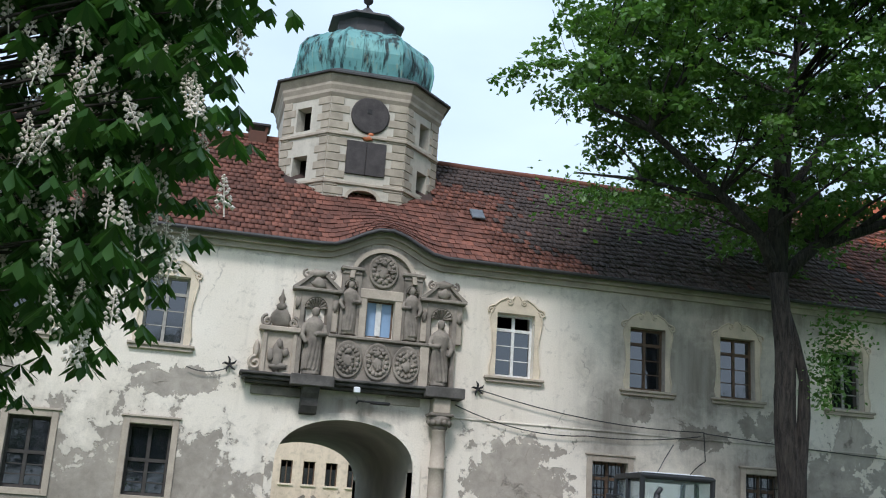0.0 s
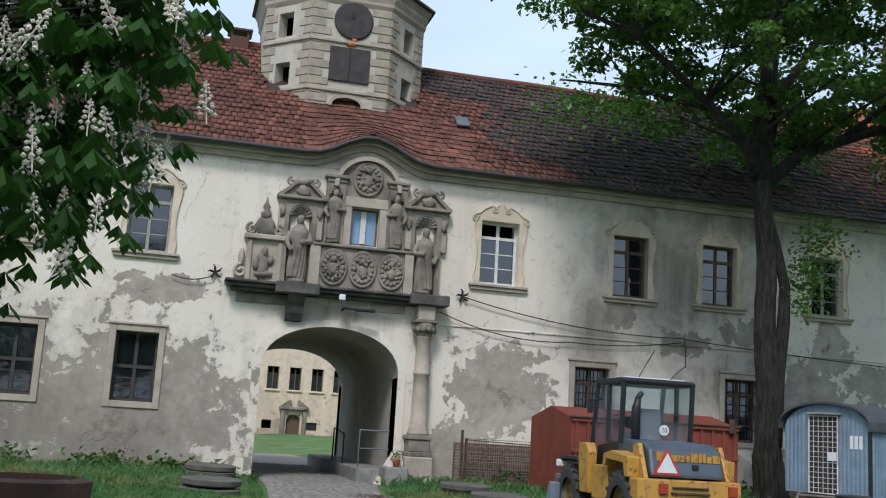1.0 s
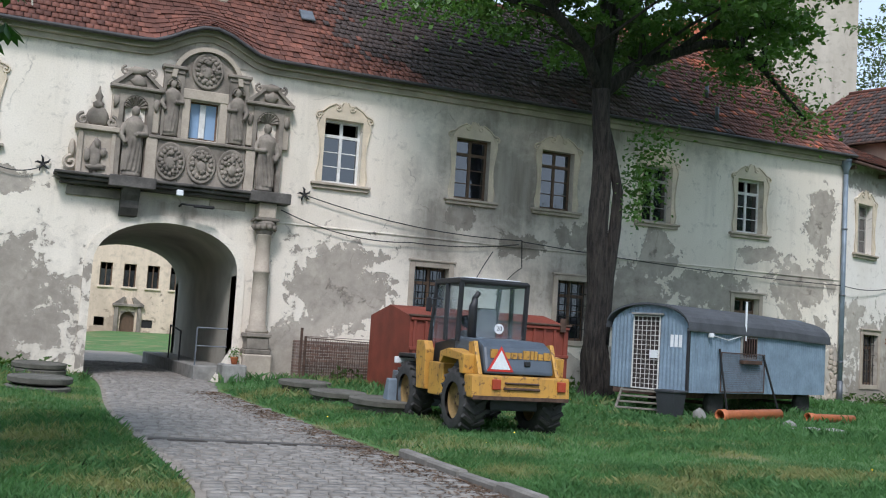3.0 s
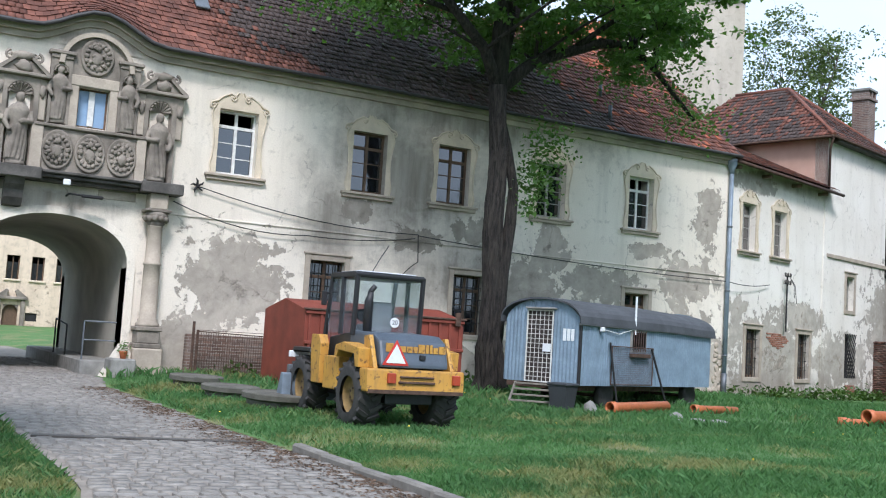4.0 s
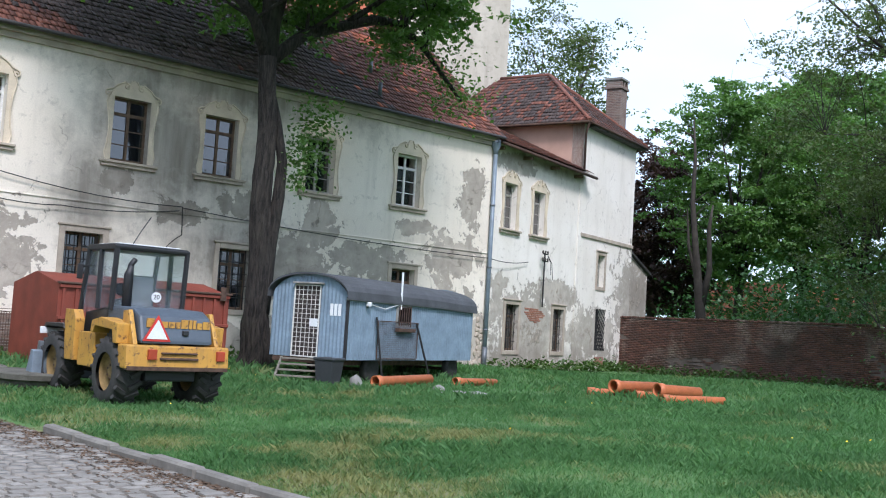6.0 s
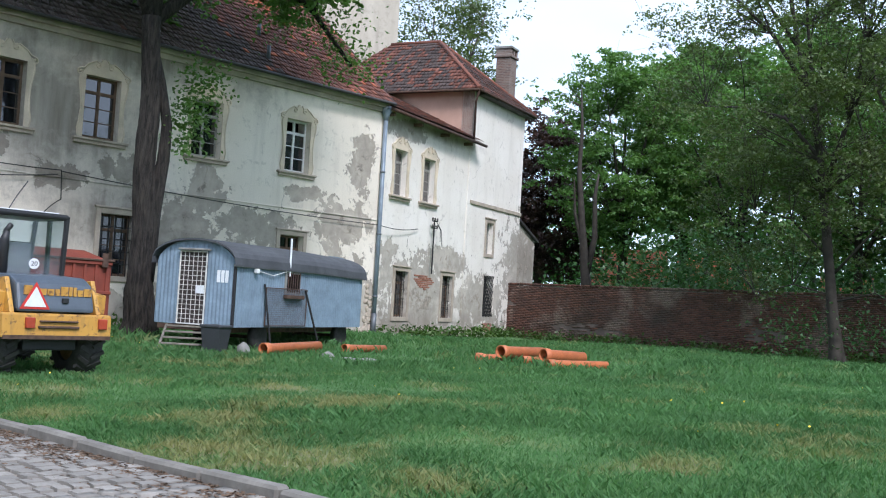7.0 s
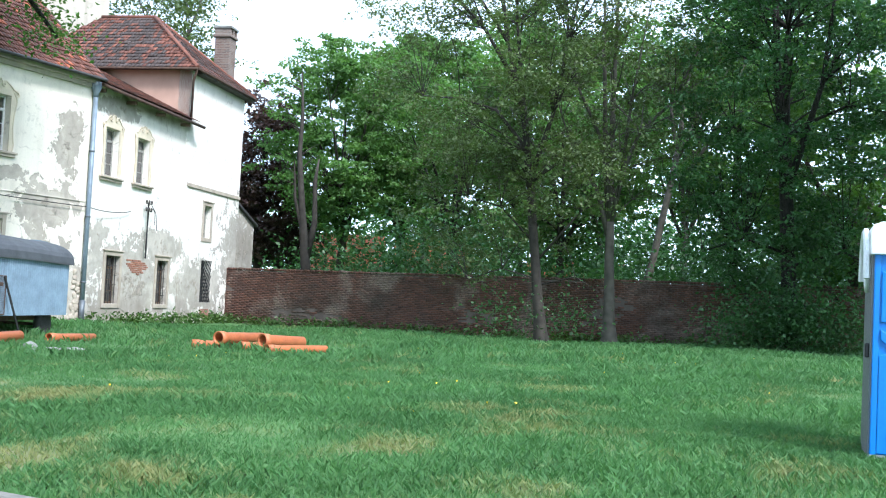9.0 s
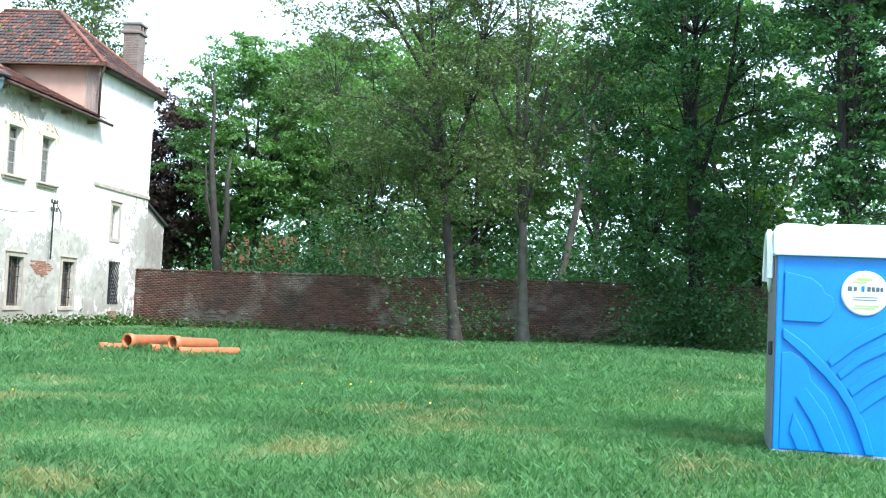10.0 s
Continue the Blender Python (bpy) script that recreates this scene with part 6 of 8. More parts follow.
def edge_trees():
    """The trees in front of the garden wall, and the slanting one behind it."""
    y = 68.7
    a, b = leaning(y, -1.0)
    make_tree("thin-leaved olive-green tree leaning before the garden wall", at_yaw(y, 43.6, 0.05), 0.25, 6.6, (a * 2.1, b * 2.1, 11.0, 3.8, 6.2, 9.2), 160, 40000, 0.15, "leaf_olive", "bark", 71, (a * 0.8, b * 0.8), clump_r=1.15, low=1.6, squash=0.6, twigs=5, shell=0.2,
              limbs=across(y, ([(-0.8, 6.4), (-1.2, 9.5), (-2.0, 12.5), (-2.7, 16.5), (-3.2, 19)], 0.16), ([(-1.0, 8.0), (-2.4, 9.7), (-4.0, 10.2), (-5.6, 10.3)], 0.09), ([(-0.8, 6.8), (0.0, 9.5), (0.5, 12.5), (1.2, 16)], 0.12),
                           ([(-0.4, 4.0), (-2.0, 5.6), (-3.4, 6.0)], 0.06), ([(-0.3, 3.5), (1.4, 5.6), (2.8, 6.2)], 0.06), ([(-1.4, 10.5), (-3.0, 13), (-5.0, 15), (-7.0, 17)], 0.1), ([(-2.0, 12.5), (-4.0, 15.5), (-6.0, 19)], 0.08), ([(-0.2, 2.6), (-1.8, 3.0), (-3.2, 2.5)], 0.04), ([(-0.2, 2.4), (1.2, 2.8), (2.2, 2.2)], 0.04)))
    y = 72.28
    a, b = leaning(y, -0.2)
    make_tree("pale-barked tree with wide limbs and sparse spring leaves", at_yaw(y, 45.0, 0.1), 0.27, 5.2, (a, b, 13.2, 3.6, 4.6, 7.4), 100, 13000, 0.16, "leaf_olive", "bark_grey", 72, (a, b), clump_r=1.2, low=6.5, squash=0.6, twigs=6, shell=0.3,
              limbs=across(y, ([(-0.2, 4.4), (-0.8, 6.6), (-1.8, 7.8), (-3.6, 8.4), (-5.0, 10.5)], 0.12), ([(-0.2, 5.0), (-0.5, 8), (-0.7, 12), (-0.9, 17)], 0.16), ([(-0.2, 5.0), (0.3, 7.4), (0.9, 9.0), (2.2, 10.2), (3.2, 12.5)], 0.13),
                           ([(0.2, 7.0), (0.5, 10.5), (1.2, 15)], 0.09), ([(-0.6, 8.5), (-1.8, 11), (-2.6, 15)], 0.09), ([(-1.6, 7.6), (-2.4, 9.6), (-3.2, 12.5)], 0.06)))
    y = 73.3
    a, b = leaning(y, 2.2)
    make_tree("slim slanting half-leafed park tree", at_yaw(y, 56, -0.1), 0.24, 10.5, (a * 1.6, b * 1.6, 14.5, 3.0, 3.6, 5.5), 40, 5200, 0.24, "leaf_light", "bark_grey", 73, (a, b), clump_r=1.2, low=9, squash=0.5)
    y = 81.7
    a, b = leaning(y, -0.6)
    make_tree("dense dark green tree with layered low boughs", at_yaw(y, 44.0, 0.1), 0.36, 9.0, (a, b, 10.5, 3.6, 4.3, 10.3), 170, 46000, 0.17, "leaf_dark", "bark_dark", 74, (a, b), clump_r=1.15, low=1.0, squash=0.28, shell=0.35, twigs=2,
              limbs=across(y, ([(-0.4, 6.5), (-1.0, 12), (-1.3, 18)], 0.26), ([(-0.3, 7.0), (0.8, 11), (1.4, 17)], 0.16), ([(-0.2, 4.0), (-2.0, 4.6), (-3.6, 4.0)], 0.07), ([(-0.1, 3.6), (1.8, 4.2), (3.4, 3.4)], 0.07),
                           ([(-0.5, 8.0), (-2.6, 9.2), (-4.2, 9.0)], 0.08), ([(-0.1, 2.2), (-1.9, 2.2), (-3.3, 1.2)], 0.05), ([(0.0, 2.0), (1.8, 2.0), (3.0, 1.0)], 0.05), ([(-0.4, 9.0), (1.8, 10.0), (3.6, 9.6)], 0.08)))
    y = 89.0
    make_tree("tall dense dark poplar at the lawn's edge", at_yaw(y, 38, 0.1), 0.42, 5, (0, 0, 13.5, 2.1, 2.3, 11.0), 170, 44000, 0.17, "leaf_dark", "bark_dark", 75, (0, 0), clump_r=0.85, low=3.0, squash=1.5, shell=0.4)


edge_trees()


def dead_tree():
    t = thing("tree", "bare grey dead tree with a split trunk behind the garden wall", "tree", pose(*at_yaw(55.6, 56)))
    rng = np.random.default_rng(31)
    bm = bmesh.new()
    c, q = math.cos(radians(55.6)), math.sin(radians(55.6))
    w = lambda u, z: (u * c, -u * q, z)
    tube(bm, [w(0, -0.2), w(0.0, 3), w(-0.35, 6.0), w(-0.65, 9.0), w(-0.6, 11.2), w(-0.75, 13.4)], [0.36, 0.27, 0.19, 0.13, 0.09, 0.03], 9)
    tube(bm, [w(0.0, 3.4), w(0.35, 5.4), w(0.25, 7.6), w(0.4, 8.8)], [0.2, 0.15, 0.11, 0.04], 8)
    tube(bm, [w(-0.2, 4.6), w(-0.75, 6.6), w(-0.9, 8.6)], [0.12, 0.09, 0.03], 6)
    for k in range(16):
        z = rng.uniform(6, 13)
        s = rng.choice([-1, 1])
        a = Vector(w(-0.35 - 0.05 * (z - 6), z))
        tube(bm, curve_to(a, a + Vector(w(s * rng.uniform(0.4, 1.3), rng.uniform(0.1, 0.9))), rng, 0.15, 4), [0.035, 0.025, 0.015, 0.006], 4, cap=False)
    part("trunk", bm, "bark", t)


dead_tree()


def shrubbery():
    """Undergrowth behind and at the foot of the wall, too dense to count."""
    rng = np.random.default_rng(77)
    pts = []
    for yaw in np.arange(55.5, 104, 0.42):
        d = rng.uniform(54, 78)
        c = np.array(at_yaw(yaw, d, rng.uniform(0.5, 5.0)))
        pts.append(c + rng.normal(size=(560, 3)) * (1.6, 1.6, 1.2))
    for yaw in np.arange(42, 345, 0.9):
        # the far wood that closes the park all round; unseen behind the camera, added to darken reflections
        d = rng.uniform(96, 122) if yaw < 105 else rng.uniform(52, 70)
        n = 460 if yaw < 105 else 120
        c = np.array(at_yaw(yaw, d, 0.0))
        q = c + rng.normal(size=(n, 3)) * (2.4, 2.4, 0)
        q[:, 2] = rng.uniform(0.0, 1.0, n) ** 0.85 * (10.0 + 3.5 * math.sin(yaw * 1.7) + 2.5 * smooth_step(57, 62, yaw))
        pts.append(q)
    p = np.concatenate(pts)
    tagged(new("undergrowth", quads_mesh("undergrowth", leaf_quads(rng, p[p[:, 2] > 0], np.where(np.hypot(p[:, 0], p[:, 1]) > 90, 0.7, 0.27)[p[:, 2] > 0] * (1 + 0.8 * (p[:, 1] < -8))[p[:, 2] > 0]), "leaf_dark")), "dense green undergrowth and woods around the park", "shrubs", kind="stuff")
    pts = []
    for yaw, d, z, r, n in ((79.2, 43.0, 1.0, 0.9, 1500), (80.6, 42.6, 1.5, 1.1, 2400), (82.3, 42.2, 1.7, 1.2, 2600), (84.0, 41.8, 1.1, 0.9, 1500), (66.6, 44.0, 1.2, 0.9, 500), (69.8, 44.0, 1.2, 0.9, 500)):
        pts.append(np.array(at_yaw(yaw, d, z)) + rng.normal(size=(n, 3)) * (r * 0.7, r, r * 0.7))
    p = np.concatenate(pts)
    tagged(new("bushes", quads_mesh("bushes", leaf_quads(rng, p[p[:, 2] > 0.02], 0.16), "leaf_dark")), "dark green low bushes under the trees", "bushes", kind="stuff")
    # weeds along the foot of the walls
    pts = []
    for k in range(210):
        u = rng.uniform(0, 40)
        c = GM @ Vector((u, -0.5 - rng.uniform(0, 0.7), 0))
        pts.append(np.array((c.x, c.y, lie(c.x, c.y) + 0.1)) + rng.normal(size=(26, 3)) * (0.3, 0.3, 0.13))
    for k in range(60):
        c = AM @ Vector((rng.uniform(0, 14.5), -0.25 - rng.uniform(0, 0.6), 0))
        pts.append(np.array((c.x, c.y, lie(c.x, c.y) + 0.15)) + rng.normal(size=(34, 3)) * (0.25, 0.25, 0.16))
    for k in range(60):
        x = rng.choice([rng.uniform(-9, 2.0), rng.uniform(7.4, 27)])
        y = 28.7 - abs(rng.normal()) * 0.25
        pts.append(np.array((x, y, lie(x, y) + 0.12)) + rng.normal(size=(26, 3)) * (0.25, 0.2, 0.12))
    p = np.concatenate(pts)
    tagged(new("weeds", quads_mesh("weeds", leaf_quads(rng, p, 0.16, droop=-0.3), "weed")), "green weeds along the foot of the walls", "weeds", kind="stuff")


shrubbery()


# ---- horse chestnut hanging in from the side ----
def chestnut():
    rng = np.random.default_rng(3)
    tree = thing("chestnut_tree", "flowering horse chestnut with drooping dark green leaves", "tree", pose(-4.6, 10.4, 0))
    bm = tube(bmesh.new(), [(0, 0, -0.3), (0.05, 0, 1.2), (0, 0.1, 2.6), (0.1, 0.1, 4.0), (0.2, 0.0, 6.0), (0.1, 0.1, 8.2)], [0.52, 0.4, 0.36, 0.3, 0.16, 0.05], 14)
    tips = []
    ends = []
    for k in range(370):
        # boughs spread over the crown; those on the drive's side end higher
        if k < 205:
            p = Vector((rng.uniform(1.9, 4.75), rng.uniform(-1.7, 1.7), 0))
        else:
            # boughs out of view, added to cast shade on the left lawn
            p = Vector((rng.uniform(-6.0, 1.9), rng.uniform(-6.0, 3.0), 0))
        low = 2.9 + 1.75 * max(0.0, (p.x - 2.7) / 2.1) ** 1.4 + 0.25 * noise.noise(Vector((p.x * 2, p.y * 2, 0)))
        p.z = low + (8.8 - low) * rng.uniform(0, 1) ** 0.9
        if p.x > 3.9 + 0.5 * noise.noise(Vector((p.z * 1.3, 3, 0))) + (0.45 if 4.6 < p.z < 6.2 or p.z > 7.2 else 0):
            p.x -= 0.7
        ends.append(p)
    for p in ends:
        j = Vector((0.15, 0.1, min(8.0, max(2.6, p.z - 0.7 - 0.25 * (p.z - 3)))))
        path = curve_to(j, p, rng, 0.06, 6, 0.22)
        tube(bm, path, [0.045 * (1 - 0.85 * k / 5) for k in range(6)], 5, cap=False)
    part("trunk", bm, "bark", tree)
    quads = []
    for p in ends:
        for _ in range(10):
            c = np.array(p) + rng.normal(size=3) * (0.36, 0.36, 0.34)
            ax = rng.uniform(0, 2 * math.pi)
            tilt = np.array([math.cos(ax), math.sin(ax), 0])
            s = rng.uniform(0.2, 0.31)
            fwd, side = tilt, np.array([-tilt[1], tilt[0], 0])
            for f in np.linspace(-2.0, 2.0, 7):
                d = fwd * math.cos(f) + side * math.sin(f)
                d = d * 0.72 + np.array([0, 0, -0.78 + 0.15 * rng.normal()])
                d /= np.linalg.norm(d)
                w = np.cross(d, np.array([0.1, 0.2, 1.0]))
                w /= np.linalg.norm(w)
                quads.append([c, c + d * s * 0.68 + w * s * 0.17, c + d * s, c + d * s * 0.68 - w * s * 0.17])
    ob = new("crown", quads_mesh("crown", np.array(quads), "leaf_chestnut"))
    ob.parent = tree
    # upright flower candles: many small florets round a stalk
    bm = tube(bmesh.new(), [(0, 0, -0.08), (0, 0, 0.27)], 0.006, 4)
    for k in range(24):
        f = k / 23
        a, r = k * 2.4, 0.062 * (1 - f) ** 0.7 + 0.006
        q, c = 0.022 * (1.15 - 0.5 * f), Vector((r * math.cos(a), r * math.sin(a), 0.27 * f))
        e = [bm.verts.new(c + Vector(d) * q) for d in ((1, 0, 0), (0, 1, 0), (-1, 0, 0), (0, -1, 0), (0, 0, 1), (0, 0, -1))]
        for i in range(4):
            bm.faces.new((e[i], e[(i + 1) % 4], e[4]))
            bm.faces.new((e[(i + 1) % 4], e[i], e[5]))
    me = mesh_of("blossom", bm, "blossom")
    for i, p in enumerate(ends):
        for _ in range(3 if i < 205 else 1):
            q = p + Vector(rng.normal(size=3)) * 0.34
            part_at("blossom", me, tree, Matrix.Translation(q) @ pose(0, 0, 0, rng.normal() * 16, rng.normal() * 16, 0) @ Matrix.Scale(rng.uniform(0.8, 1.2), 4))


chestnut()


# ---- red roofs far behind the park, and the taller range behind the main roof ----
def far_house(yaw, dist, w, h, roof_h, label, turn):
    t = thing("house", label, "house", pose(*at_yaw(yaw, dist), 0, 0, turn))
    part("wall", boxed(-w / 2, w / 2, -4, 4, -0.5, h), "court", t)
    part("roof", prism(bmesh.new(), [(-4.6, h), (4.6, h), (0, h + roof_h)], -w / 2 - 0.3, w / 2 + 0.3, pose(0, 0, 0, 0, 0, 90)), "tile_far", t)
    for x in (-w / 4, w / 4):
        part("window", boxed(x - 0.5, x + 0.5, -4.03, -3.98, 1.2, 2.5), "glass", t)


M["tile_far"] = plain("orange_red_tiles", (0.36, 0.10, 0.045), 0.85, vary=0.25, scale=0.6)
far_house(57.6, 98, 7, 3.9, 3.4, "small house with an orange-red tiled roof behind the trees", -55)
far_house(62.5, 104, 7, 4.0, 3.6, "low house with a red tiled roof behind the trees", -64)
far_house(70.3, 104, 9, 3.0, 3.0, "low house with a faded red tiled roof behind the trees", -70)

rear = thing("rear_range", "tall cream-plastered castle range behind the main roof", "building", pose(*at_yaw(40.9, 60.5), 0, 0, -30))
part("wall", boxed(-3.2, 3.2, -3, 3, -0.5, 21.6), "rear", rear)
part("roof", prism(bmesh.new(), [(-3.7, 21.6), (3.7, 21.6), (0, 25.2)], -3.6, 3.6, pose(0, 0, 0, 0, 0, 90)), "tile_far", rear)
wing = thing("rear_wing", "lower castle wing with a bright orange tiled roof", "building", pose(*at_yaw(34.2, 60), 0, 0, -25))
part("wall", boxed(-3.6, 3.6, -3, 3, -0.5, 17.0), "court", wing)
part("roof", prism(bmesh.new(), [(-3.6, 17), (3.6, 17), (0, 20.6)], -3.8, 3.2, pose(0, 0, 0, 0, 0, 90)), "tile_far", wing)


# ---- loading tractor ----
def wheel(parent, m, r, w, name="wheel"):
    """A lugged tyre on a yellow rim; its axle runs along x."""
    hub = new(name)
    hub.parent = parent
    hub.matrix_local = m
    turn = pose(0, 0, 0, 0, 90)
    bm = lathe(bmesh.new(), [(r * 0.56, -w / 2), (r * 0.8, -w * 0.52), (r * 0.93, -w * 0.45), (r * 0.955, 0), (r * 0.93, w * 0.45), (r * 0.8, w * 0.52), (r * 0.56, w / 2)], 28, turn)
    for f in [f for f in bm.faces if len(f.verts) > 20]:
        bm.faces.remove(f)
    n = 18
    lug_mesh = mesh_of("lug", boxed(-w * 0.27, w * 0.27, -0.03, 0.03, -0.03, r * 0.045), "rubber")
    for k in range(n):
        for s in (-1, 1):
            a = 2 * math.pi * (k + (0.5 if s > 0 else 0)) / n
            lug = pose(0, 0, 0, math.degrees(a)) @ Matrix.Translation((s * w * 0.26, 0, r * 0.96)) @ pose(0, 0, 0, 0, 0, s * 32)
            part_at("lug", lug_mesh, hub, lug)
    part("tyre", bm, "rubber", hub)
    bm = lathe(bmesh.new(), [(r * 0.57, -w * 0.36), (r * 0.54, -w * 0.2), (r * 0.28, -w * 0.12), (r * 0.26, -w * 0.22), (r * 0.1, -w * 0.24)], 20, turn)
    lathe(bm, [(r * 0.57, w * 0.36), (r * 0.54, w * 0.2), (r * 0.28, w * 0.12), (r * 0.26, w * 0.22), (r * 0.1, w * 0.24)], 20, turn)
    for f in [f for f in bm.faces if len(f.verts) > 15 and f.verts[0].co.yz.length > r * 0.4]:
        bm.faces.remove(f)
    part("rim", bm, "rim", hub)
    for k in range(6):
        a = 2 * math.pi * k / 6
        part("wheel_bolt", lathe(bmesh.new(), [(0.02, -w * 0.26), (0.018, -w * 0.2)], 6, turn @ Matrix.Translation((r * 0.19 * math.cos(a), r * 0.19 * math.sin(a), 0))), "rust", hub)
    return hub


def plate(bm, poly, x0, x1):
    """Extrudes a side outline of (y, z) along x."""
    a = [bm.verts.new((x0, y, z)) for y, z in poly]
    b = [bm.verts.new((x1, y, z)) for y, z in poly]
    bm.faces.new(a)
    bm.faces.new(b[::-1])
    for i in range(len(poly)):
        bm.faces.new((a[i], b[i], b[(i + 1) % len(poly)], a[(i + 1) % len(poly)]))
    bmesh.ops.recalc_face_normals(bm, faces=bm.faces[:])
    return bm


def bevelled(bm, w=0.02):
    bmesh.ops.bevel(bm, geom=bm.edges[:], offset=w, segments=2, affect="EDGES", profile=0.6)
    return bm


def tractor():
    """The rear is at y = 0, its nose points to +y."""
    t = thing("wheel_loader", "yellow wheel loader with a grey bonnet and glazed cab", "tractor", pose(8.1, 15.3, 0.02, 0, 0, -1) @ Matrix.Scale(1.04, 4))
    R, W = 0.53, 0.40
    for x in (-0.68, 0.68):
        wheel(t, pose(x, 0.72, R), R, W)
        wheel(t, pose(x, 2.95, R), R, W)
    part("chassis", bevelled(plate(bmesh.new(), [(0.25, 0.42), (3.6, 0.42), (3.6, 0.75), (0.25, 0.75)], -0.42, 0.42)), "black", t)
    for y in (0.72, 2.95):
        part("axle", tube(bmesh.new(), [(-0.6, y, R), (0.6, y, R)], 0.09, 8), "rust", t)
    # counterweight bumper
    bm = bevelled(plate(bmesh.new(), [(0.0, 0.62), (0.34, 0.62), (0.34, 0.98), (0.02, 0.98)], -0.86, 0.86), 0.03)
    bumper = part("rear_bumper", bm, "yellow", t, "worn yellow bumper with rust scuffs")
    part("bumper_slot", boxed(-0.32, 0.32, -0.03, 0.05, 0.76, 0.8, 0.01), "rust", bumper)
    part("bumper_slot", boxed(-0.3, 0.3, -0.03, 0.05, 0.85, 0.88, 0.01), "rust", bumper)
    part("scuff_edge", boxed(-0.84, 0.84, -0.012, 0.1, 0.6, 0.66), "rust", bumper)
    for x in (-0.45, 0.7):
        part("tail_light", boxed(x - 0.07, x + 0.07, -0.04, 0.03, 0.76, 0.92, 0.01), "lamp_red", bumper)
    # bonnet
    bm = bevelled(plate(bmesh.new(), [(0.06, 1.0), (0.06, 1.06), (0.18, 1.42), (0.42, 1.53), (1.35, 1.56), (1.35, 1.0)], -0.62, 0.58), 0.045)
    bonnet = part("bonnet", bm, "hood", t, "grey-blue engine bonnet")
    slope = pose(0, 0.105, 1.2, 0, 0, 0) @ pose(0, 0, 0, 71)
    # the maker's lettering as plain bars
    for k, (x, w, h) in enumerate(((-0.52, 0.12, 0.17), (-0.38, 0.08, 0.12), (-0.28, 0.1, 0.12), (-0.16, 0.1, 0.12), (-0.04, 0.07, 0.12), (0.05, 0.11, 0.17), (0.18, 0.05, 0.17), (0.25, 0.05, 0.17), (0.32, 0.08, 0.12), (0.42, 0.12, 0.15))):
        part("letter_bar", boxed(x, x + w, -0.005, 0.02, 1.25, 1.25 + h * 0.8, 0.0, pose(0, 0.063, 0, 0) @ Matrix.Shear("XZ", 4, (0.0, 0.0)) @ Matrix.Translation((0, 0.05 if k >= 0 else 0, 0))), "yellow", bonnet)
    bm = prism(bmesh.new(), [(-0.60, 1.04), (-0.14, 1.04), (-0.37, 1.44)], 0.0, 0.012, Matrix.Translation((0, 0.045, 0)))
    tri = part("warning_triangle", bm, "sign_red", t, "red-rimmed white slow-vehicle triangle")
    part("triangle_face", prism(bmesh.new(), [(-0.54, 1.075), (-0.2, 1.075), (-0.37, 1.37)], -0.008, 0.0, Matrix.Translation((0, 0.045, 0))), "white_plastic", tri)
    part("bonnet_latch", boxed(0.06, 0.16, 0.05, 0.1, 1.14, 1.22, 0.01), "black", bonnet)
    # fenders and side frames
    for s in (-1, 1):
        x0, x1 = (s * 0.62, s * 0.9) if s > 0 else (-0.9, -0.62)
        part("rear_fender", bevelled(plate(bmesh.new(), [(0.32, 0.98), (0.3, 1.28), (0.95, 1.36), (1.28, 1.3), (1.32, 1.12), (1.24, 1.1), (1.15, 1.22), (0.5, 1.18), (0.44, 0.98)], x0, x1), 0.015), "yellow", t)
        part("tail_fin", bevelled(plate(bmesh.new(), [(0.1, 0.98), (0.36, 1.5), (0.56, 1.48), (0.5, 0.98)], s * 0.68 - 0.035, s * 0.68 + 0.035), 0.012), "yellow", t)
        part("front_frame", bevelled(plate(bmesh.new(), [(2.05, 0.62), (2.05, 1.3), (2.15, 1.45), (2.5, 1.45), (2.5, 1.2), (2.4, 0.62)], s * 0.78 - 0.08, s * 0.78 + 0.08), 0.015), "yellow", t)
        part("step_box", bevelled(plate(bmesh.new(), [(1.35, 0.55), (1.35, 1.1), (2.0, 1.1), (2.0, 0.55)], s * 0.66 - 0.14, s * 0.66 + 0.14), 0.02), "yellow", t)
        part("front_fender", bevelled(plate(bmesh.new(), [(2.45, 1.12), (2.5, 1.2), (3.3, 1.2), (3.45, 1.05), (3.38, 1.04), (3.25, 1.14), (2.55, 1.14)], s * 0.7 - 0.18, s * 0.7 + 0.18), 0.01), "black", t)
    # cab
    zc0, zc1 = 1.15, 2.48
    part("cab_base", bevelled(plate(bmesh.new(), [(1.2, 1.0), (1.2, 1.5), (1.5, 1.52), (2.3, 1.42), (2.35, 1.0)], -0.6, 0.56), 0.03), "black", t)
    cab = part("cab_roof", bevelled(plate(bmesh.new(), [(1.12, 2.44), (1.1, 2.5), (1.2, 2.54), (2.2, 2.54), (2.28, 2.48), (2.25, 2.44)], -0.68, 0.62), 0.02), "black", t)
    part("roof_panel", boxed(-0.55, 0.5, 1.25, 2.1, 2.54, 2.56, 0.008), "white_plastic", cab)
    for x, sx in ((-0.64, -1), (0.58, 1)):
        for y0, y1 in ((1.2, 1.14), (1.72, 1.72), (2.42, 2.22)):
            part("cab_post", tube(bmesh.new(), [(x, y0, 1.48 if y0 < 2 else 1.4), (x, y1, 2.46)], 0.048, 6), "black", t)
        part("side_glass", boxed(x - 0.004, x + 0.004, 1.22, 2.3, 1.5, 2.44), "cab_glass", t).visible_shadow = False
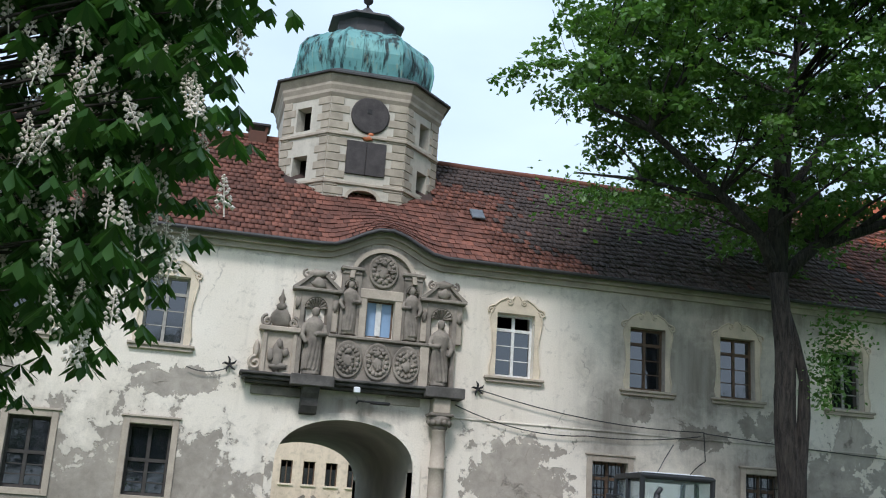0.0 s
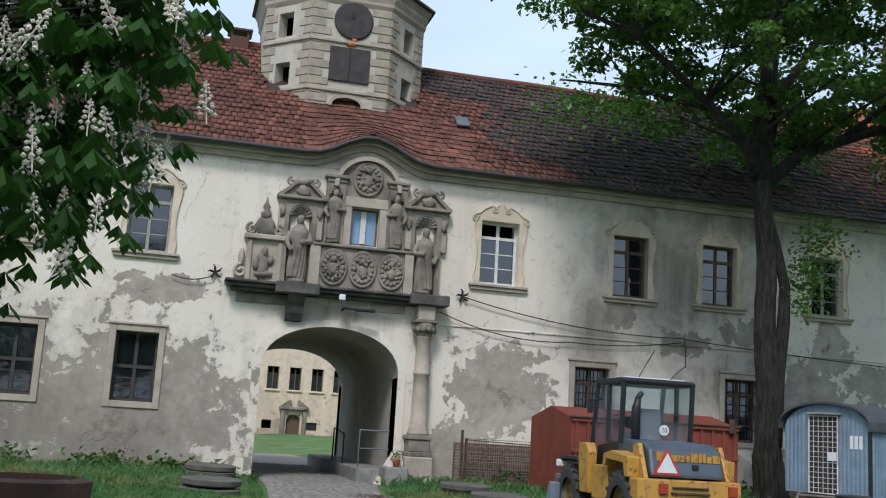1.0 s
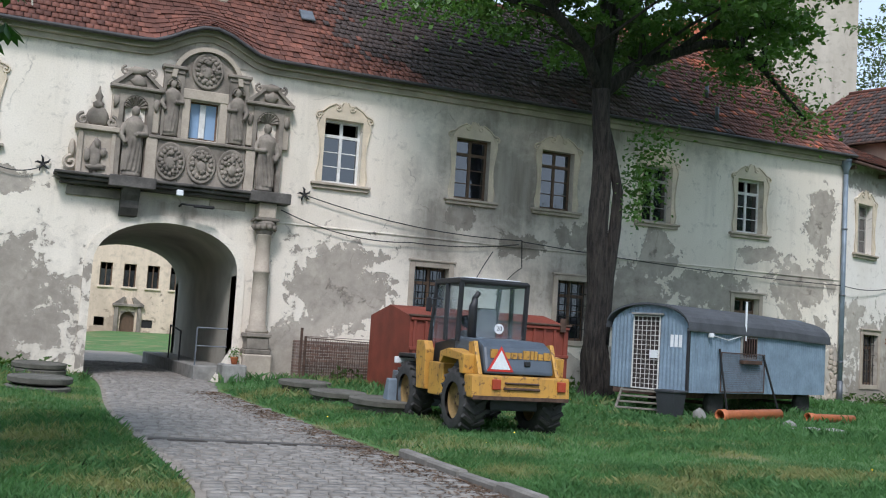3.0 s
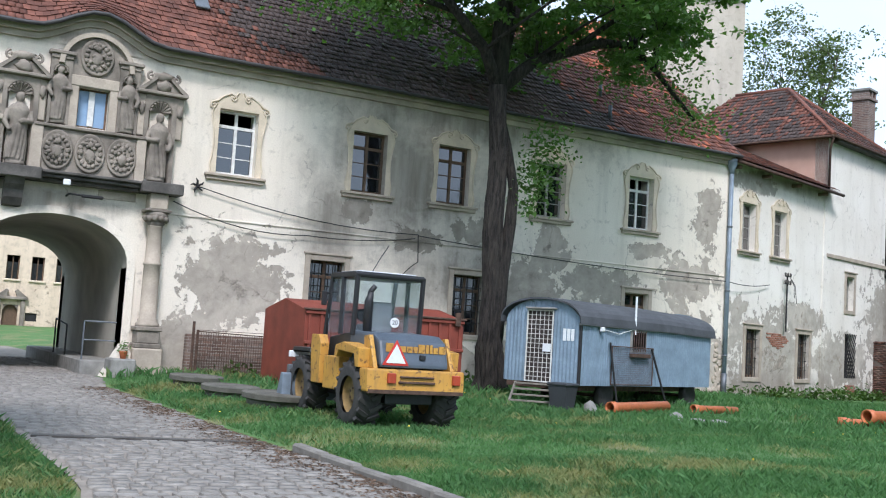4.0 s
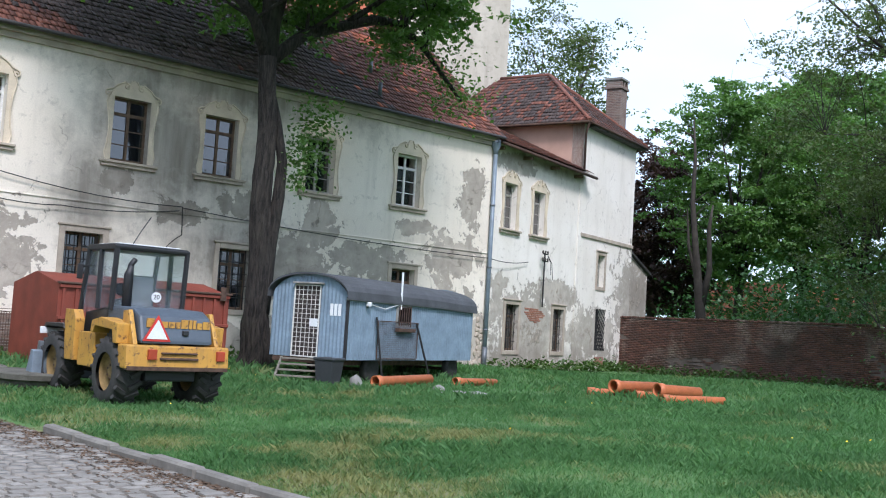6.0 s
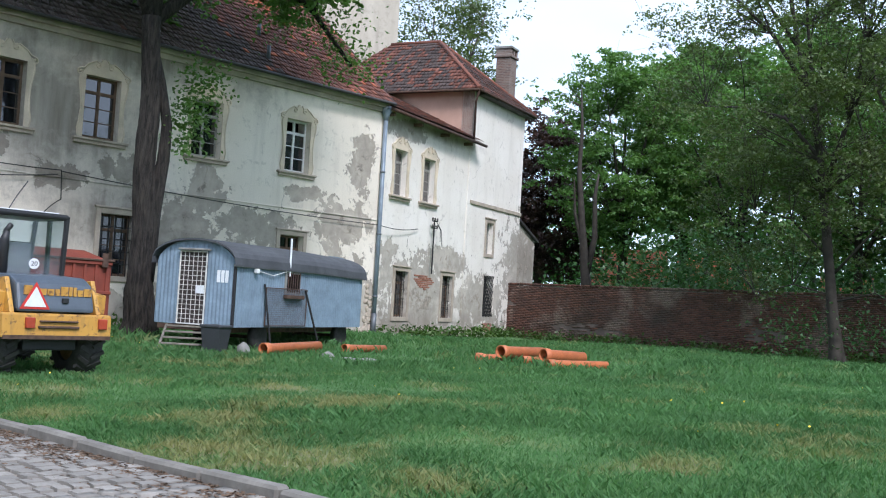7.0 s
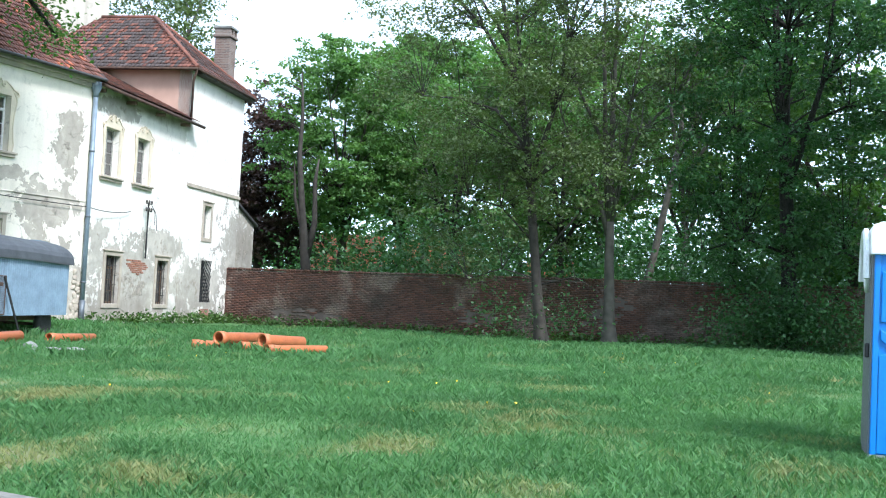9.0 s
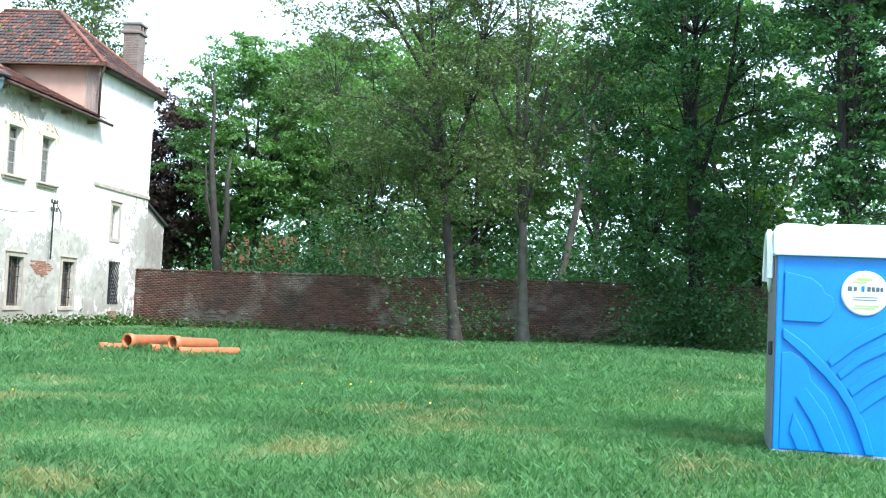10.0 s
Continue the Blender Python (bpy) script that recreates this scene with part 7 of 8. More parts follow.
    for y0, y1, z in ((1.2, 1.14, 1.52), (2.42, 2.24, 1.4)):
        bm = bmesh.new()
        vs = [bm.verts.new(p) for p in ((-0.62, y0, z), (0.56, y0, z), (0.56, y1, 2.44), (-0.62, y1, 2.44))]
        bm.faces.new(vs)
        vs2 = [bm.verts.new((v.co.x, v.co.y + 0.008, v.co.z)) for v in vs]
        bm.faces.new(vs2[::-1])
        part("cab_window", bm, "cab_glass", t).visible_shadow = False
    seat = part("seat", bevelled(plate(bmesh.new(), [(1.5, 1.5), (1.5, 2.05), (1.6, 2.07), (1.66, 1.68), (2.0, 1.66), (2.0, 1.5)], -0.26, 0.2), 0.03), "seat_grey", t)
    part("steering_wheel", lathe(bmesh.new(), [(0.17, 0), (0.19, 0.02), (0.17, 0.04), (0.15, 0.02)], 16, pose(-0.03, 2.15, 1.8, 40)), "black", t)
    sp = part("speed_plate", lathe(bmesh.new(), [(0.085, 0), (0.085, 0.008)], 20, pose(0.1, 1.172, 1.72, 90)), "white_plastic", t, "round white plate with the number 20")
    cu = bpy.data.curves.new("speed_number", "FONT")
    cu.body, cu.size, cu.extrude, cu.align_x, cu.align_y = "20", 0.11, 0.002, "CENTER", "CENTER"
    cu.materials.append(M["black"])
    num = new("speed_number", cu)
    num.parent = t
    num.matrix_local = pose(0.1, 1.16, 1.72, 90)
    part("exhaust", tube(bmesh.new(), [(-0.46, 1.04, 1.4), (-0.46, 1.04, 2.05), (-0.44, 1.0, 2.2)], [0.075, 0.075, 0.04], 10), "black", t)
    part("exhaust_pipe", tube(bmesh.new(), [(-0.46, 1.04, 2.0), (-0.45, 1.02, 2.2), (-0.4, 0.96, 2.3)], 0.045, 8), "black", t)
    part("aerial", tube(bmesh.new(), [(-0.2, 1.6, 2.54), (-0.05, 1.62, 2.8), (0.1, 1.6, 3.05)], 0.01, 4), "black", t)
    part("mirror", boxed(-0.92, -0.82, 1.98, 2.02, 1.95, 2.2, 0.015), "black", t)
    part("mirror_arm", tube(bmesh.new(), [(-0.64, 2.1, 2.2), (-0.86, 2.0, 2.15)], 0.015, 5), "black", t)
    # front loader frame
    for x in (-0.45, 0.45):
        part("lift_arm", bevelled(plate(bmesh.new(), [(2.4, 1.2), (2.4, 1.35), (3.2, 1.1), (4.0, 0.45), (3.9, 0.35), (3.1, 0.92)], x - 0.05, x + 0.05), 0.01), "yellow", t)
    part("tool_carrier", bevelled(plate(bmesh.new(), [(3.85, 0.2), (3.85, 0.85), (3.95, 0.85), (4.05, 0.2)], -0.75, 0.75), 0.015), "zinc", t)
    part("hydraulic_ram", tube(bmesh.new(), [(-0.2, 2.5, 1.0), (-0.2, 3.85, 0.7)], 0.05, 8), "zinc", t)
    part("tool_plate", bevelled(plate(bmesh.new(), [(3.3, 0.3), (3.3, 0.7), (3.42, 0.72), (3.6, 0.3)], -1.05, -0.6), 0.015), "zinc_blue", t, "grey-blue attachment plate")
    part("headlamp_bar", boxed(-0.95, -0.55, 3.3, 3.36, 1.0, 1.12, 0.01), "white_plastic", t)


M["seat_grey"] = plain("worn_grey_seat_cloth", (0.13, 0.14, 0.15), 0.85, vary=0.2)
M["lamp_red"] = plain("red_lamp_plastic", (0.35, 0.05, 0.02), 0.35, vary=0.1, bump=0)
M["sign_red"] = plain("red_reflector", (0.55, 0.04, 0.03), 0.45, vary=0.1, bump=0)
tractor()


# ---- blue site wagon ----
def wagon():
    ang = 20.0
    t = thing("site_wagon", "faded blue corrugated site wagon with a rounded tar roof", "wagon", pose(15.52, 20.9, 0, 0, 0, ang))
    L, W, z0, z1, zt = 6.95, 2.3, 0.64, 2.2, 2.76   # local x runs along its length, y across

    def corrugated(length, zf, name, m):
        bm = bmesh.new()
        n = int(length / 0.055)
        xs = [length * k / n for k in range(n + 1)]
        lo = [bm.verts.new((x, (-0.014 if k % 2 else 0.0), z0)) for k, x in enumerate(xs)]
        hi = [bm.verts.new((x, (-0.014 if k % 2 else 0.0), zf(x))) for k, x in enumerate(xs)]
        for k in range(n):
            bm.faces.new((lo[k], lo[k + 1], hi[k + 1], hi[k]))
        b2 = [bm.verts.new((x, 0.05, z0)) for x in xs[::n]]
        b3 = [bm.verts.new((x, 0.05, zf(x))) for x in xs[::n]]
        bm.faces.new((b2[0], b3[0], b3[1], b2[1]))
        return part(name, bm, "wagon_blue", t, m=m)

    arc = lambda y: z1 + (zt - z1) * max(0.0, 1 - (2 * y / W - 1) ** 2) ** 0.6
    corrugated(L, lambda x: z1, "side_panel", pose(0, 0, 0))
    corrugated(L, lambda x: z1, "side_panel", pose(L, W, 0, 0, 0, 180))
    corrugated(W, arc, "end_panel", pose(0, W, 0, 0, 0, -90))
    corrugated(W, arc, "end_panel", pose(L, 0, 0, 0, 0, 90))
    bm = bmesh.new()
    prof = [(W / 2 + (W / 2 + 0.09) * math.sin(a), z1 - 0.02 + (zt - z1 + 0.05) * max(0, math.cos(a)) ** 0.8) for a in np.linspace(-math.pi / 2, math.pi / 2, 17)]
    rows = []
    for x in np.linspace(-0.14, L + 0.12, 9):
        sag = -0.06 * smooth_step(L * 0.55, L, x)
        rows.append([bm.verts.new((x, y, z + sag)) for y, z in prof])
        rows[-1] += [bm.verts.new((x, y, z - 0.05 + sag)) for y, z in prof[::-1]]
    for a, b in zip(rows, rows[1:]):
        for i in range(len(a)):
            bm.faces.new((a[i], a[(i + 1) % len(a)], b[(i + 1) % len(a)], b[i]))
    bm.faces.new(rows[0][::-1])
    bm.faces.new(rows[-1])
    part("roof", bm, "wagon_roof", t, "curved grey tar-felt roof")
    part("eave_strip", boxed(-0.1, L + 0.1, -0.07, -0.02, z1 - 0.08, z1 - 0.02, 0.01), "concrete", t)
    # door with its white mesh grille
    d0, d1, dz0, dz1 = 0.72, 1.5, z0 + 0.02, 2.45
    em = pose(0, W, 0, 0, 0, -90)
    door = part("door", boxed(d0, d1, -0.03, 0.03, dz0, dz1, 0.01), "door_dark", t, "door behind a white wire grille", em)
    for k in range(7):
        x = d0 + (d1 - d0) * k / 6
        part("grille_bar", tube(bmesh.new(), [(x, -0.06, dz0), (x, -0.06, dz1)], 0.009 if 0 < k < 6 else 0.02, 5), "grille_white", door)
    for k in range(16):
        z = dz0 + (dz1 - dz0) * k / 15
        part("grille_bar", tube(bmesh.new(), [(d0, -0.065, z), (d1, -0.065, z)], 0.007 if 0 < k < 15 else 0.018, 5), "grille_white", door)
    part("lock_plate", boxed(d1 - 0.26, d1 - 0.02, -0.085, -0.07, 1.42, 1.62), "white_plastic", door)
    part("door_hood", boxed(d0 - 0.02, d1 + 0.08, -0.16, 0.0, dz1 + 0.03, dz1 + 0.08, 0.01), "concrete", t, m=em)
    for k in range(3):
        part("paper_notice", boxed(1.8 + 0.12 * k, 1.89 + 0.12 * k, -0.022, -0.016, 1.72, 2.02), "white_plastic", t, m=em)
    # barred side window, lamp, leaning rods and mesh, conduit
    w = part("window", boxed(2.35, 3.15, -0.04, 0.01, 1.52, 2.12, 0.01), "concrete", t)
    part("pane", boxed(2.43, 3.07, -0.05, -0.041, 1.6, 2.06), "glass", w)
    for k in range(6):
        x = 2.45 + 0.6 * k / 5
        part("window_bar", tube(bmesh.new(), [(x, -0.07, 1.56), (x, -0.07, 2.1)], 0.012, 5), "rust", w)
    part("window_shelf", boxed(2.3, 3.2, -0.16, -0.02, 1.4, 1.5, 0.01), "rust", w)
    part("conduit", tube(bmesh.new(), [(2.5, -0.06, 2.0), (2.5, -0.06, 3.0)], 0.028, 6), "white_plastic", t)
    part("wire", tube(bmesh.new(), [(0.85, -0.05, 2.08), (1.7, -0.06, 1.98), (2.5, -0.07, 2.15), (2.2, 0.1, 2.5), (1.5, 0.6, 2.7)], 0.012, 5), "white_plastic", t)
    part("side_lamp", boxed(0.8, 0.92, -0.14, -0.02, 2.0, 2.12, 0.02), "white_plastic", t)
    screen = part("mesh_screen", tube(bmesh.new(), [(1.42, -0.05, 0.68), (1.42, -0.05, 1.66), (3.5, -0.05, 1.66), (3.5, -0.05, 0.68), (1.42, -0.05, 0.68)], 0.016, 5), "rust", t, "rusty wire screen leaning on the side")
    for k in range(42):
        x = 1.45 + 2.02 * k / 41
        part("screen_wire", tube(bmesh.new(), [(x, -0.05, 0.68), (x, -0.05, 1.66)], 0.0045, 4), "mesh_grey", screen)
    for k in range(18):
        z = 0.71 + 0.92 * k / 17
        part("screen_wire", tube(bmesh.new(), [(1.42, -0.05, z), (3.5, -0.05, z)], 0.0045, 4), "mesh_grey", screen)
    part("corner_strip", boxed(-0.03, 0.04, -0.04, 0.03, z0, z1, 0.01), "black", t)
    # chassis and wheels
    for y in (0.4, W - 0.5):
        part("chassis_beam", boxed(0.1, L - 0.1, y, y + 0.1, z0 - 0.16, z0 - 0.01, 0.01), "rust", t)
    part("bumper_beam", boxed(0.0, 0.12, 0.1, W - 0.1, z0 - 0.14, z0 - 0.01, 0.01), "rust", t)
    for x in (1.7, 6.2):
        part("axle", tube(bmesh.new(), [(x, 0.25, 0.36), (x, W - 0.25, 0.36)], 0.05, 6), "rust", t)
        for y in (0.32, W - 0.32):
            h = new("wheel")
            h.parent = t
            h.matrix_local = pose(x, y, 0.36, 0, 0, 90)
            part("tyre", lathe(bmesh.new(), [(0.2, -0.09), (0.33, -0.1), (0.37, -0.05), (0.37, 0.05), (0.33, 0.1), (0.2, 0.09)], 20, pose(0, 0, 0, 0, 90)), "rubber", h)
            part("rim", lathe(bmesh.new(), [(0.21, -0.06), (0.08, -0.02), (0.08, 0.02), (0.21, 0.06)], 14, pose(0, 0, 0, 0, 90)), "rust", h)
    # wooden steps
    s = thing("steps", "weathered wooden steps before the wagon door", "steps", pose(15.52, 20.9, 0, 0, 0, ang) @ pose(-0.1, W - 1.11, 0, 0, 0, 120))
    for x in (-0.5, 0.5):
        part("stringer", prism(bmesh.new(), [(0.0, z0), (0.18, z0), (1.85, 0.0), (1.65, 0.0)], x - 0.025, x + 0.025, pose(0, 0, 0, 0, 0, 90)), "wood", s)
    for k in range(5):
        f = (k + 0.3) / 5
        yy = 0.12 + 1.6 * f
        part("tread", boxed(-0.5, 0.5, yy - 0.1, yy + 0.12, z0 * (1 - f) - 0.02, z0 * (1 - f) + 0.02, 0.006), "wood", s)
    # dark bin and white stone beside the steps
    b = thing("dustbin", "dark grey plastic dustbin beside the wagon steps", "dustbin", pose(14.68, 20.35, 0.03, 0, 0, 20))
    bm = bmesh.new()
    r0 = [bm.verts.new((x, y, 0)) for x, y in ((-0.19, -0.2), (0.19, -0.2), (0.19, 0.2), (-0.19, 0.2))]
    r1 = [bm.verts.new((x, y, 0.62)) for x, y in ((-0.25, -0.26), (0.25, -0.26), (0.25, 0.26), (-0.25, 0.26))]
    bm.faces.new(r0[::-1])
    bm.faces.new(r1)
    for i in range(4):
        bm.faces.new((r0[i], r0[(i + 1) % 4], r1[(i + 1) % 4], r1[i]))
    part("bin_body", bevelled(bm, 0.02), "grey_dark", b)
    part("lid", boxed(-0.28, 0.28, -0.29, 0.29, 0.62, 0.69, 0.02), "grey_dark", b)
    part("wheel", lathe(bmesh.new(), [(0.1, -0.03), (0.1, 0.03)], 14, pose(0.22, 0.2, 0.1, 0, 90)), "rubber", b)
    rod_m = pose(15.52, 20.9, 0, 0, 0, ang)
    for a, c in (((1.45, -0.28, 0.0), (1.3, -0.06, 1.75)), ((3.95, -0.32, 0.0), (3.4, -0.06, 1.65))):
        r = part("iron_rod", tube(bmesh.new(), [a, c], 0.028, 6), "iron")
        r.matrix_world = rod_m
        tagged(r, "dark iron rod leaning against the wagon", "rod", "leaning rods")


M["grille_white"] = plain("worn_white_grille", (0.60, 0.59, 0.55), 0.6, vary=0.2)
M["grey_dark"] = plain("dark_grey_plastic", (0.035, 0.038, 0.042), 0.55, vary=0.15)
M["door_dark"] = plain("dark_brown_door", (0.045, 0.035, 0.03), 0.8, vary=0.3, scale=5)
M["mesh_grey"] = plain("rusty_mesh", (0.14, 0.15, 0.17), 0.85, vary=0.35, scale=9)
wagon()


# ---- red container ----
def container():
    t = thing("metal_shed", "dull red sheet-metal shed with a shallow ridged roof", "shed", pose(9.35, 23.6, 0.02, 0, 0, 2))
    L, W, h = 4.5, 2.6, 2.05
    bm = prism(bmesh.new(), [(0, 0), (W, 0), (W, h), (W / 2, h + 0.28), (0, h)], 0, L, pose(0, 0, 0, 0, 0, -90) @ Matrix.Diagonal((-1, 1, 1, 1)))
    part("body", bm, "red_paint", t)
    for k in range(15):
        part("rib", boxed(0.12 + k * (L - 0.24) / 14 - 0.035, 0.12 + k * (L - 0.24) / 14 + 0.035, -0.05, 0.005, 0.1, h - 0.08, 0.01), "red_paint", t)
    for z in (0.06, h - 0.05, h * 0.62):
        part("rail", boxed(0, L, -0.07, 0.0, z - 0.04, z + 0.04, 0.01), "red_paint", t)
    part("roof_edge", boxed(-0.05, L + 0.05, -0.1, 0.0, h, h + 0.05, 0.01), "rust", t)
    part("hasp", boxed(L - 0.3, L - 0.15, -0.12, -0.05, h - 0.15, h + 0.2, 0.01), "rust", t)


container()


# ---- wire fence before the low brick wall ----
def wire_fence():
    t = thing("wire_fence", "rusty wire-mesh fence panel on iron posts", "fence", pose(7.95, 28.1, 0))
    z = lie(8.5, 28.0)
    for x in (0.0, 0.12, 2.6):
        part("post", tube(bmesh.new(), [(x, 0, z - 0.1), (x, 0, 1.62 if x < 0.1 else 1.4)], 0.04, 6), "rust", t)
    part("top_wire", tube(bmesh.new(), [(0.1, 0, 1.36), (2.6, 0, 1.3)], 0.015, 5), "rust", t)
    for k in range(36):
        x = 0.15 + 2.4 * k / 35
        part("mesh_wire", tube(bmesh.new(), [(x, 0, z), (x, 0, 1.34)], 0.008, 4), "rust", t)
    for k in range(9):
        zz = z + 0.1 + 1.1 * k / 8
        part("mesh_wire", tube(bmesh.new(), [(0.12, 0, zz), (2.58, 0, zz)], 0.007, 4), "rust", t)
    w = part("low_brick_wall", boxed(7.95, 10.9, Y0 - 0.28, Y0 - 0.01, -0.1, 1.28, 0.03), "brick_wall", None)
    tagged(w, "low weathered brick wall against the facade", "wall", kind="structure")


wire_fence()


# ---- portable toilet ----
def toilet():
    # local x runs along the panel that faces the lawn, y away from the viewer
    ox, oy = at_yaw(85.55, 10.95)[:2]
    t = thing("portable_toilet", "bright blue portable toilet with a white roof", "toilet", pose(ox, oy, lie(ox, oy) - 0.02, 0, 0, -82))
    W, D, H = 1.22, 1.15, 2.02
    part("side_panel", bevelled(boxed(0, W, 0.0, 0.05, 0.06, H), 0.012), "blue_plastic", t)
    part("side_panel", bevelled(boxed(0, W, D - 0.05, D, 0.06, H), 0.012), "blue_plastic", t)
    part("side_panel", bevelled(boxed(W - 0.05, W, 0.05, D - 0.05, 0.06, H), 0.012), "blue_plastic", t)
    dr = part("door", bevelled(boxed(-0.03, 0.02, 0.04, D - 0.04, 0.06, H), 0.012), "grey_plastic", t, "grey plastic door side")
    part("handle", boxed(-0.07, -0.03, 0.1, 0.16, 1.0, 1.14, 0.01), "black", dr)
    part("base", boxed(-0.03, W + 0.03, -0.03, D + 0.03, 0.0, 0.08, 0.02), "grey_plastic", t)
    for x, y in ((-0.01, -0.01), (W - 0.05, -0.01)):
        part("corner_post", bevelled(boxed(x, x + 0.06, y, y + 0.06, 0.05, H), 0.012), "blue_plastic", t)
    # raised cloud and ray mouldings
    def raised(poly, d=0.025):
        part("moulding", bevelled(prism(bmesh.new(), poly, -d, 0.003), 0.009), "blue_plastic", t)
    raised([(0.06, 1.35), (0.42, 1.345), (0.5, 1.41), (0.54, 1.5), (0.51, 1.61), (0.44, 1.64), (0.42, 1.7), (0.32, 1.78), (0.06, 1.84)])
    raised([(0.05, 0.09), (0.72, 0.09), (0.61, 0.36), (0.48, 0.63), (0.33, 0.78), (0.31, 0.9), (0.24, 0.99), (0.14, 1.05), (0.05, 1.03)], 0.016)

    def band(inner, outer, d=0.03):
        raised(outer + inner[::-1], d)
    band([(0.06, 1.18), (0.27, 1.0), (0.45, 0.83), (0.58, 0.68), (0.69, 0.51), (0.78, 0.3), (0.85, 0.09)], [(0.06, 1.28), (0.27, 1.14), (0.45, 0.965), (0.66, 0.71), (0.75, 0.555), (0.84, 0.39), (0.93, 0.09)])
    band([(0.19, 0.61), (0.35, 0.36), (0.47, 0.09)], [(0.29, 0.7), (0.48, 0.45), (0.64, 0.09)], 0.034)
    band([(0.14, 0.27), (0.22, 0.09)], [(0.18, 0.45), (0.28, 0.27), (0.36, 0.09)], 0.034)
    band([(0.52, 0.92), (0.74, 1.11), (1.0, 1.27), (1.16, 1.34)], [(0.48, 0.98), (0.64, 1.15), (0.85, 1.3), (1.0, 1.37), (1.16, 1.43)], 0.026)
    band([(0.61, 0.8), (0.79, 0.965), (1.0, 1.08), (1.16, 1.14)], [(0.57, 0.86), (0.74, 1.035), (1.0, 1.17), (1.16, 1.23)], 0.026)
    band([(0.72, 0.64), (0.86, 0.77), (1.0, 0.86), (1.16, 0.93)], [(0.67, 0.72), (0.85, 0.87), (1.0, 0.965), (1.16, 1.03)], 0.026)
    band([(0.79, 0.48), (0.9, 0.58), (1.0, 0.655), (1.16, 0.73)], [(0.75, 0.55), (0.88, 0.68), (1.0, 0.755), (1.16, 0.83)], 0.026)
    # round sticker with plain marks
    st = part("sticker", lathe(bmesh.new(), [(0.22, 0), (0.22, 0.012), (0.2, 0.02)], 32, pose(0.81, -0.002, 1.65, 90)), "white_plastic", t, "round white sticker with green swashes and dark marks")
    for z0, z1, x0, x1, mt in ((1.775, 1.80, 0.73, 0.87, "sticker_green"), (1.75, 1.765, 0.69, 0.82, "sticker_green"), (1.67, 1.715, 0.65, 0.69, "hood"), (1.67, 1.715, 0.705, 0.735, "hood"), (1.665, 1.72, 0.775, 0.805, "blue_plastic"), (1.67, 1.715, 0.83, 0.86, "hood"), (1.67, 1.715, 0.87, 0.90, "hood"), (1.67, 1.715, 0.91, 0.94, "hood"), (1.67, 1.715, 0.95, 0.975, "hood"),
                               (1.605, 1.617, 0.70, 0.93, "zinc_blue"), (1.58, 1.592, 0.70, 0.92, "zinc_blue"), (1.52, 1.535, 0.72, 0.94, "sticker_green"), (1.495, 1.51, 0.70, 0.9, "sticker_green")):
        part("sticker_mark", boxed(x0, x1, -0.026, -0.02, z0, z1), mt, st)
    # white roof with rounded ends
    bm = bmesh.new()
    prof = [(-0.05, H - 0.02), (-0.06, H + 0.2), (-0.03, H + 0.27), (0.05, H + 0.3), (W * 0.25, H + 0.29), (W * 0.32, H + 0.27), (W * 0.36, H + 0.3), (W * 0.8, H + 0.3), (W + 0.03, H + 0.26), (W + 0.05, H + 0.2), (W + 0.05, H - 0.02)]
    prism(bm, prof, -0.06, D + 0.06)
    roof_cap = part("roof", bevelled(bm, 0.015), "white_plastic", t, "white moulded plastic roof")
    bm = bmesh.new()
    tube(bm, [(-0.07, D * 0.5 + 0.45 * math.cos(a), H - 0.25 + 0.5 * math.sin(a)) for a in np.linspace(0, math.pi, 12)], 0.035, 6)
    part("door_arch", bm, "white_plastic", t)
    bm = lathe(bmesh.new(), [(0.2, 0), (0.2, 0.03), (0.16, 0.04)], 20, pose(-0.03, D * 0.5, H - 0.1, 0, -90) @ Matrix.Diagonal((1.4, 1, 1, 1)))
    part("door_vent", bm, "white_plastic", t)


M["sticker_green"] = plain("pale_green_print", (0.35, 0.5, 0.12), 0.5, vary=0.1, bump=0)
toilet()


# ---- orange drain pipes ----
def drain_pipe(a, b, r, label):
    a, b = Vector(a), Vector(b)
    d = (b - a)
    L = d.length
    bm = lathe(bmesh.new(), [(r * 0.86, L), (r, L), (r, 0.22), (r * 1.16, 0.2), (r * 1.16, 0.0), (r * 1.02, 0.0), (r * 0.86, 0.02)], 20)
    for f in [f for f in bm.faces if len(f.verts) > 4 and f.calc_center_median().z < 0.1]:
        bm.faces.remove(f)
    mouth = [v for v in bm.verts if abs(v.co.z - 0.02) < 1e-5]
    deep = [bm.verts.new((v.co.x, v.co.y, L - 0.03)) for v in mouth]
    for k in range(20):
        bm.faces.new((deep[k], mouth[k], mouth[(k + 1) % 20], deep[(k + 1) % 20]))
    ob = part("drain_pipe", bm, "orange_clay")
    ob.matrix_world = Matrix.Translation(a) @ d.to_track_quat("Z", "Y").to_matrix().to_4x4()
    tagged(ob, label, "pipe", "drain pipes")


g = lambda x, y, dz: (x, y, lie(x, y) + dz)
drain_pipe(g(21.45, 17.25, 0.29), g(23.3, 17.25, 0.27), 0.15, "orange plastic drain pipe on the pile")
drain_pipe(g(22.1, 16.35, 0.28), g(23.5, 16.05, 0.24), 0.155, "orange plastic drain pipe on the pile")
drain_pipe(g(21.45, 18.1, 0.09), g(22.5, 17.05, 0.09), 0.1, "thin orange drain pipe in the grass")
drain_pipe(g(21.8, 15.95, 0.09), g(23.3, 15.15, 0.09), 0.1, "thin orange drain pipe in the grass")
drain_pipe(g(22.0, 16.95, 0.09), g(23.2, 16.6, 0.09), 0.1, "short orange drain pipe in the grass")
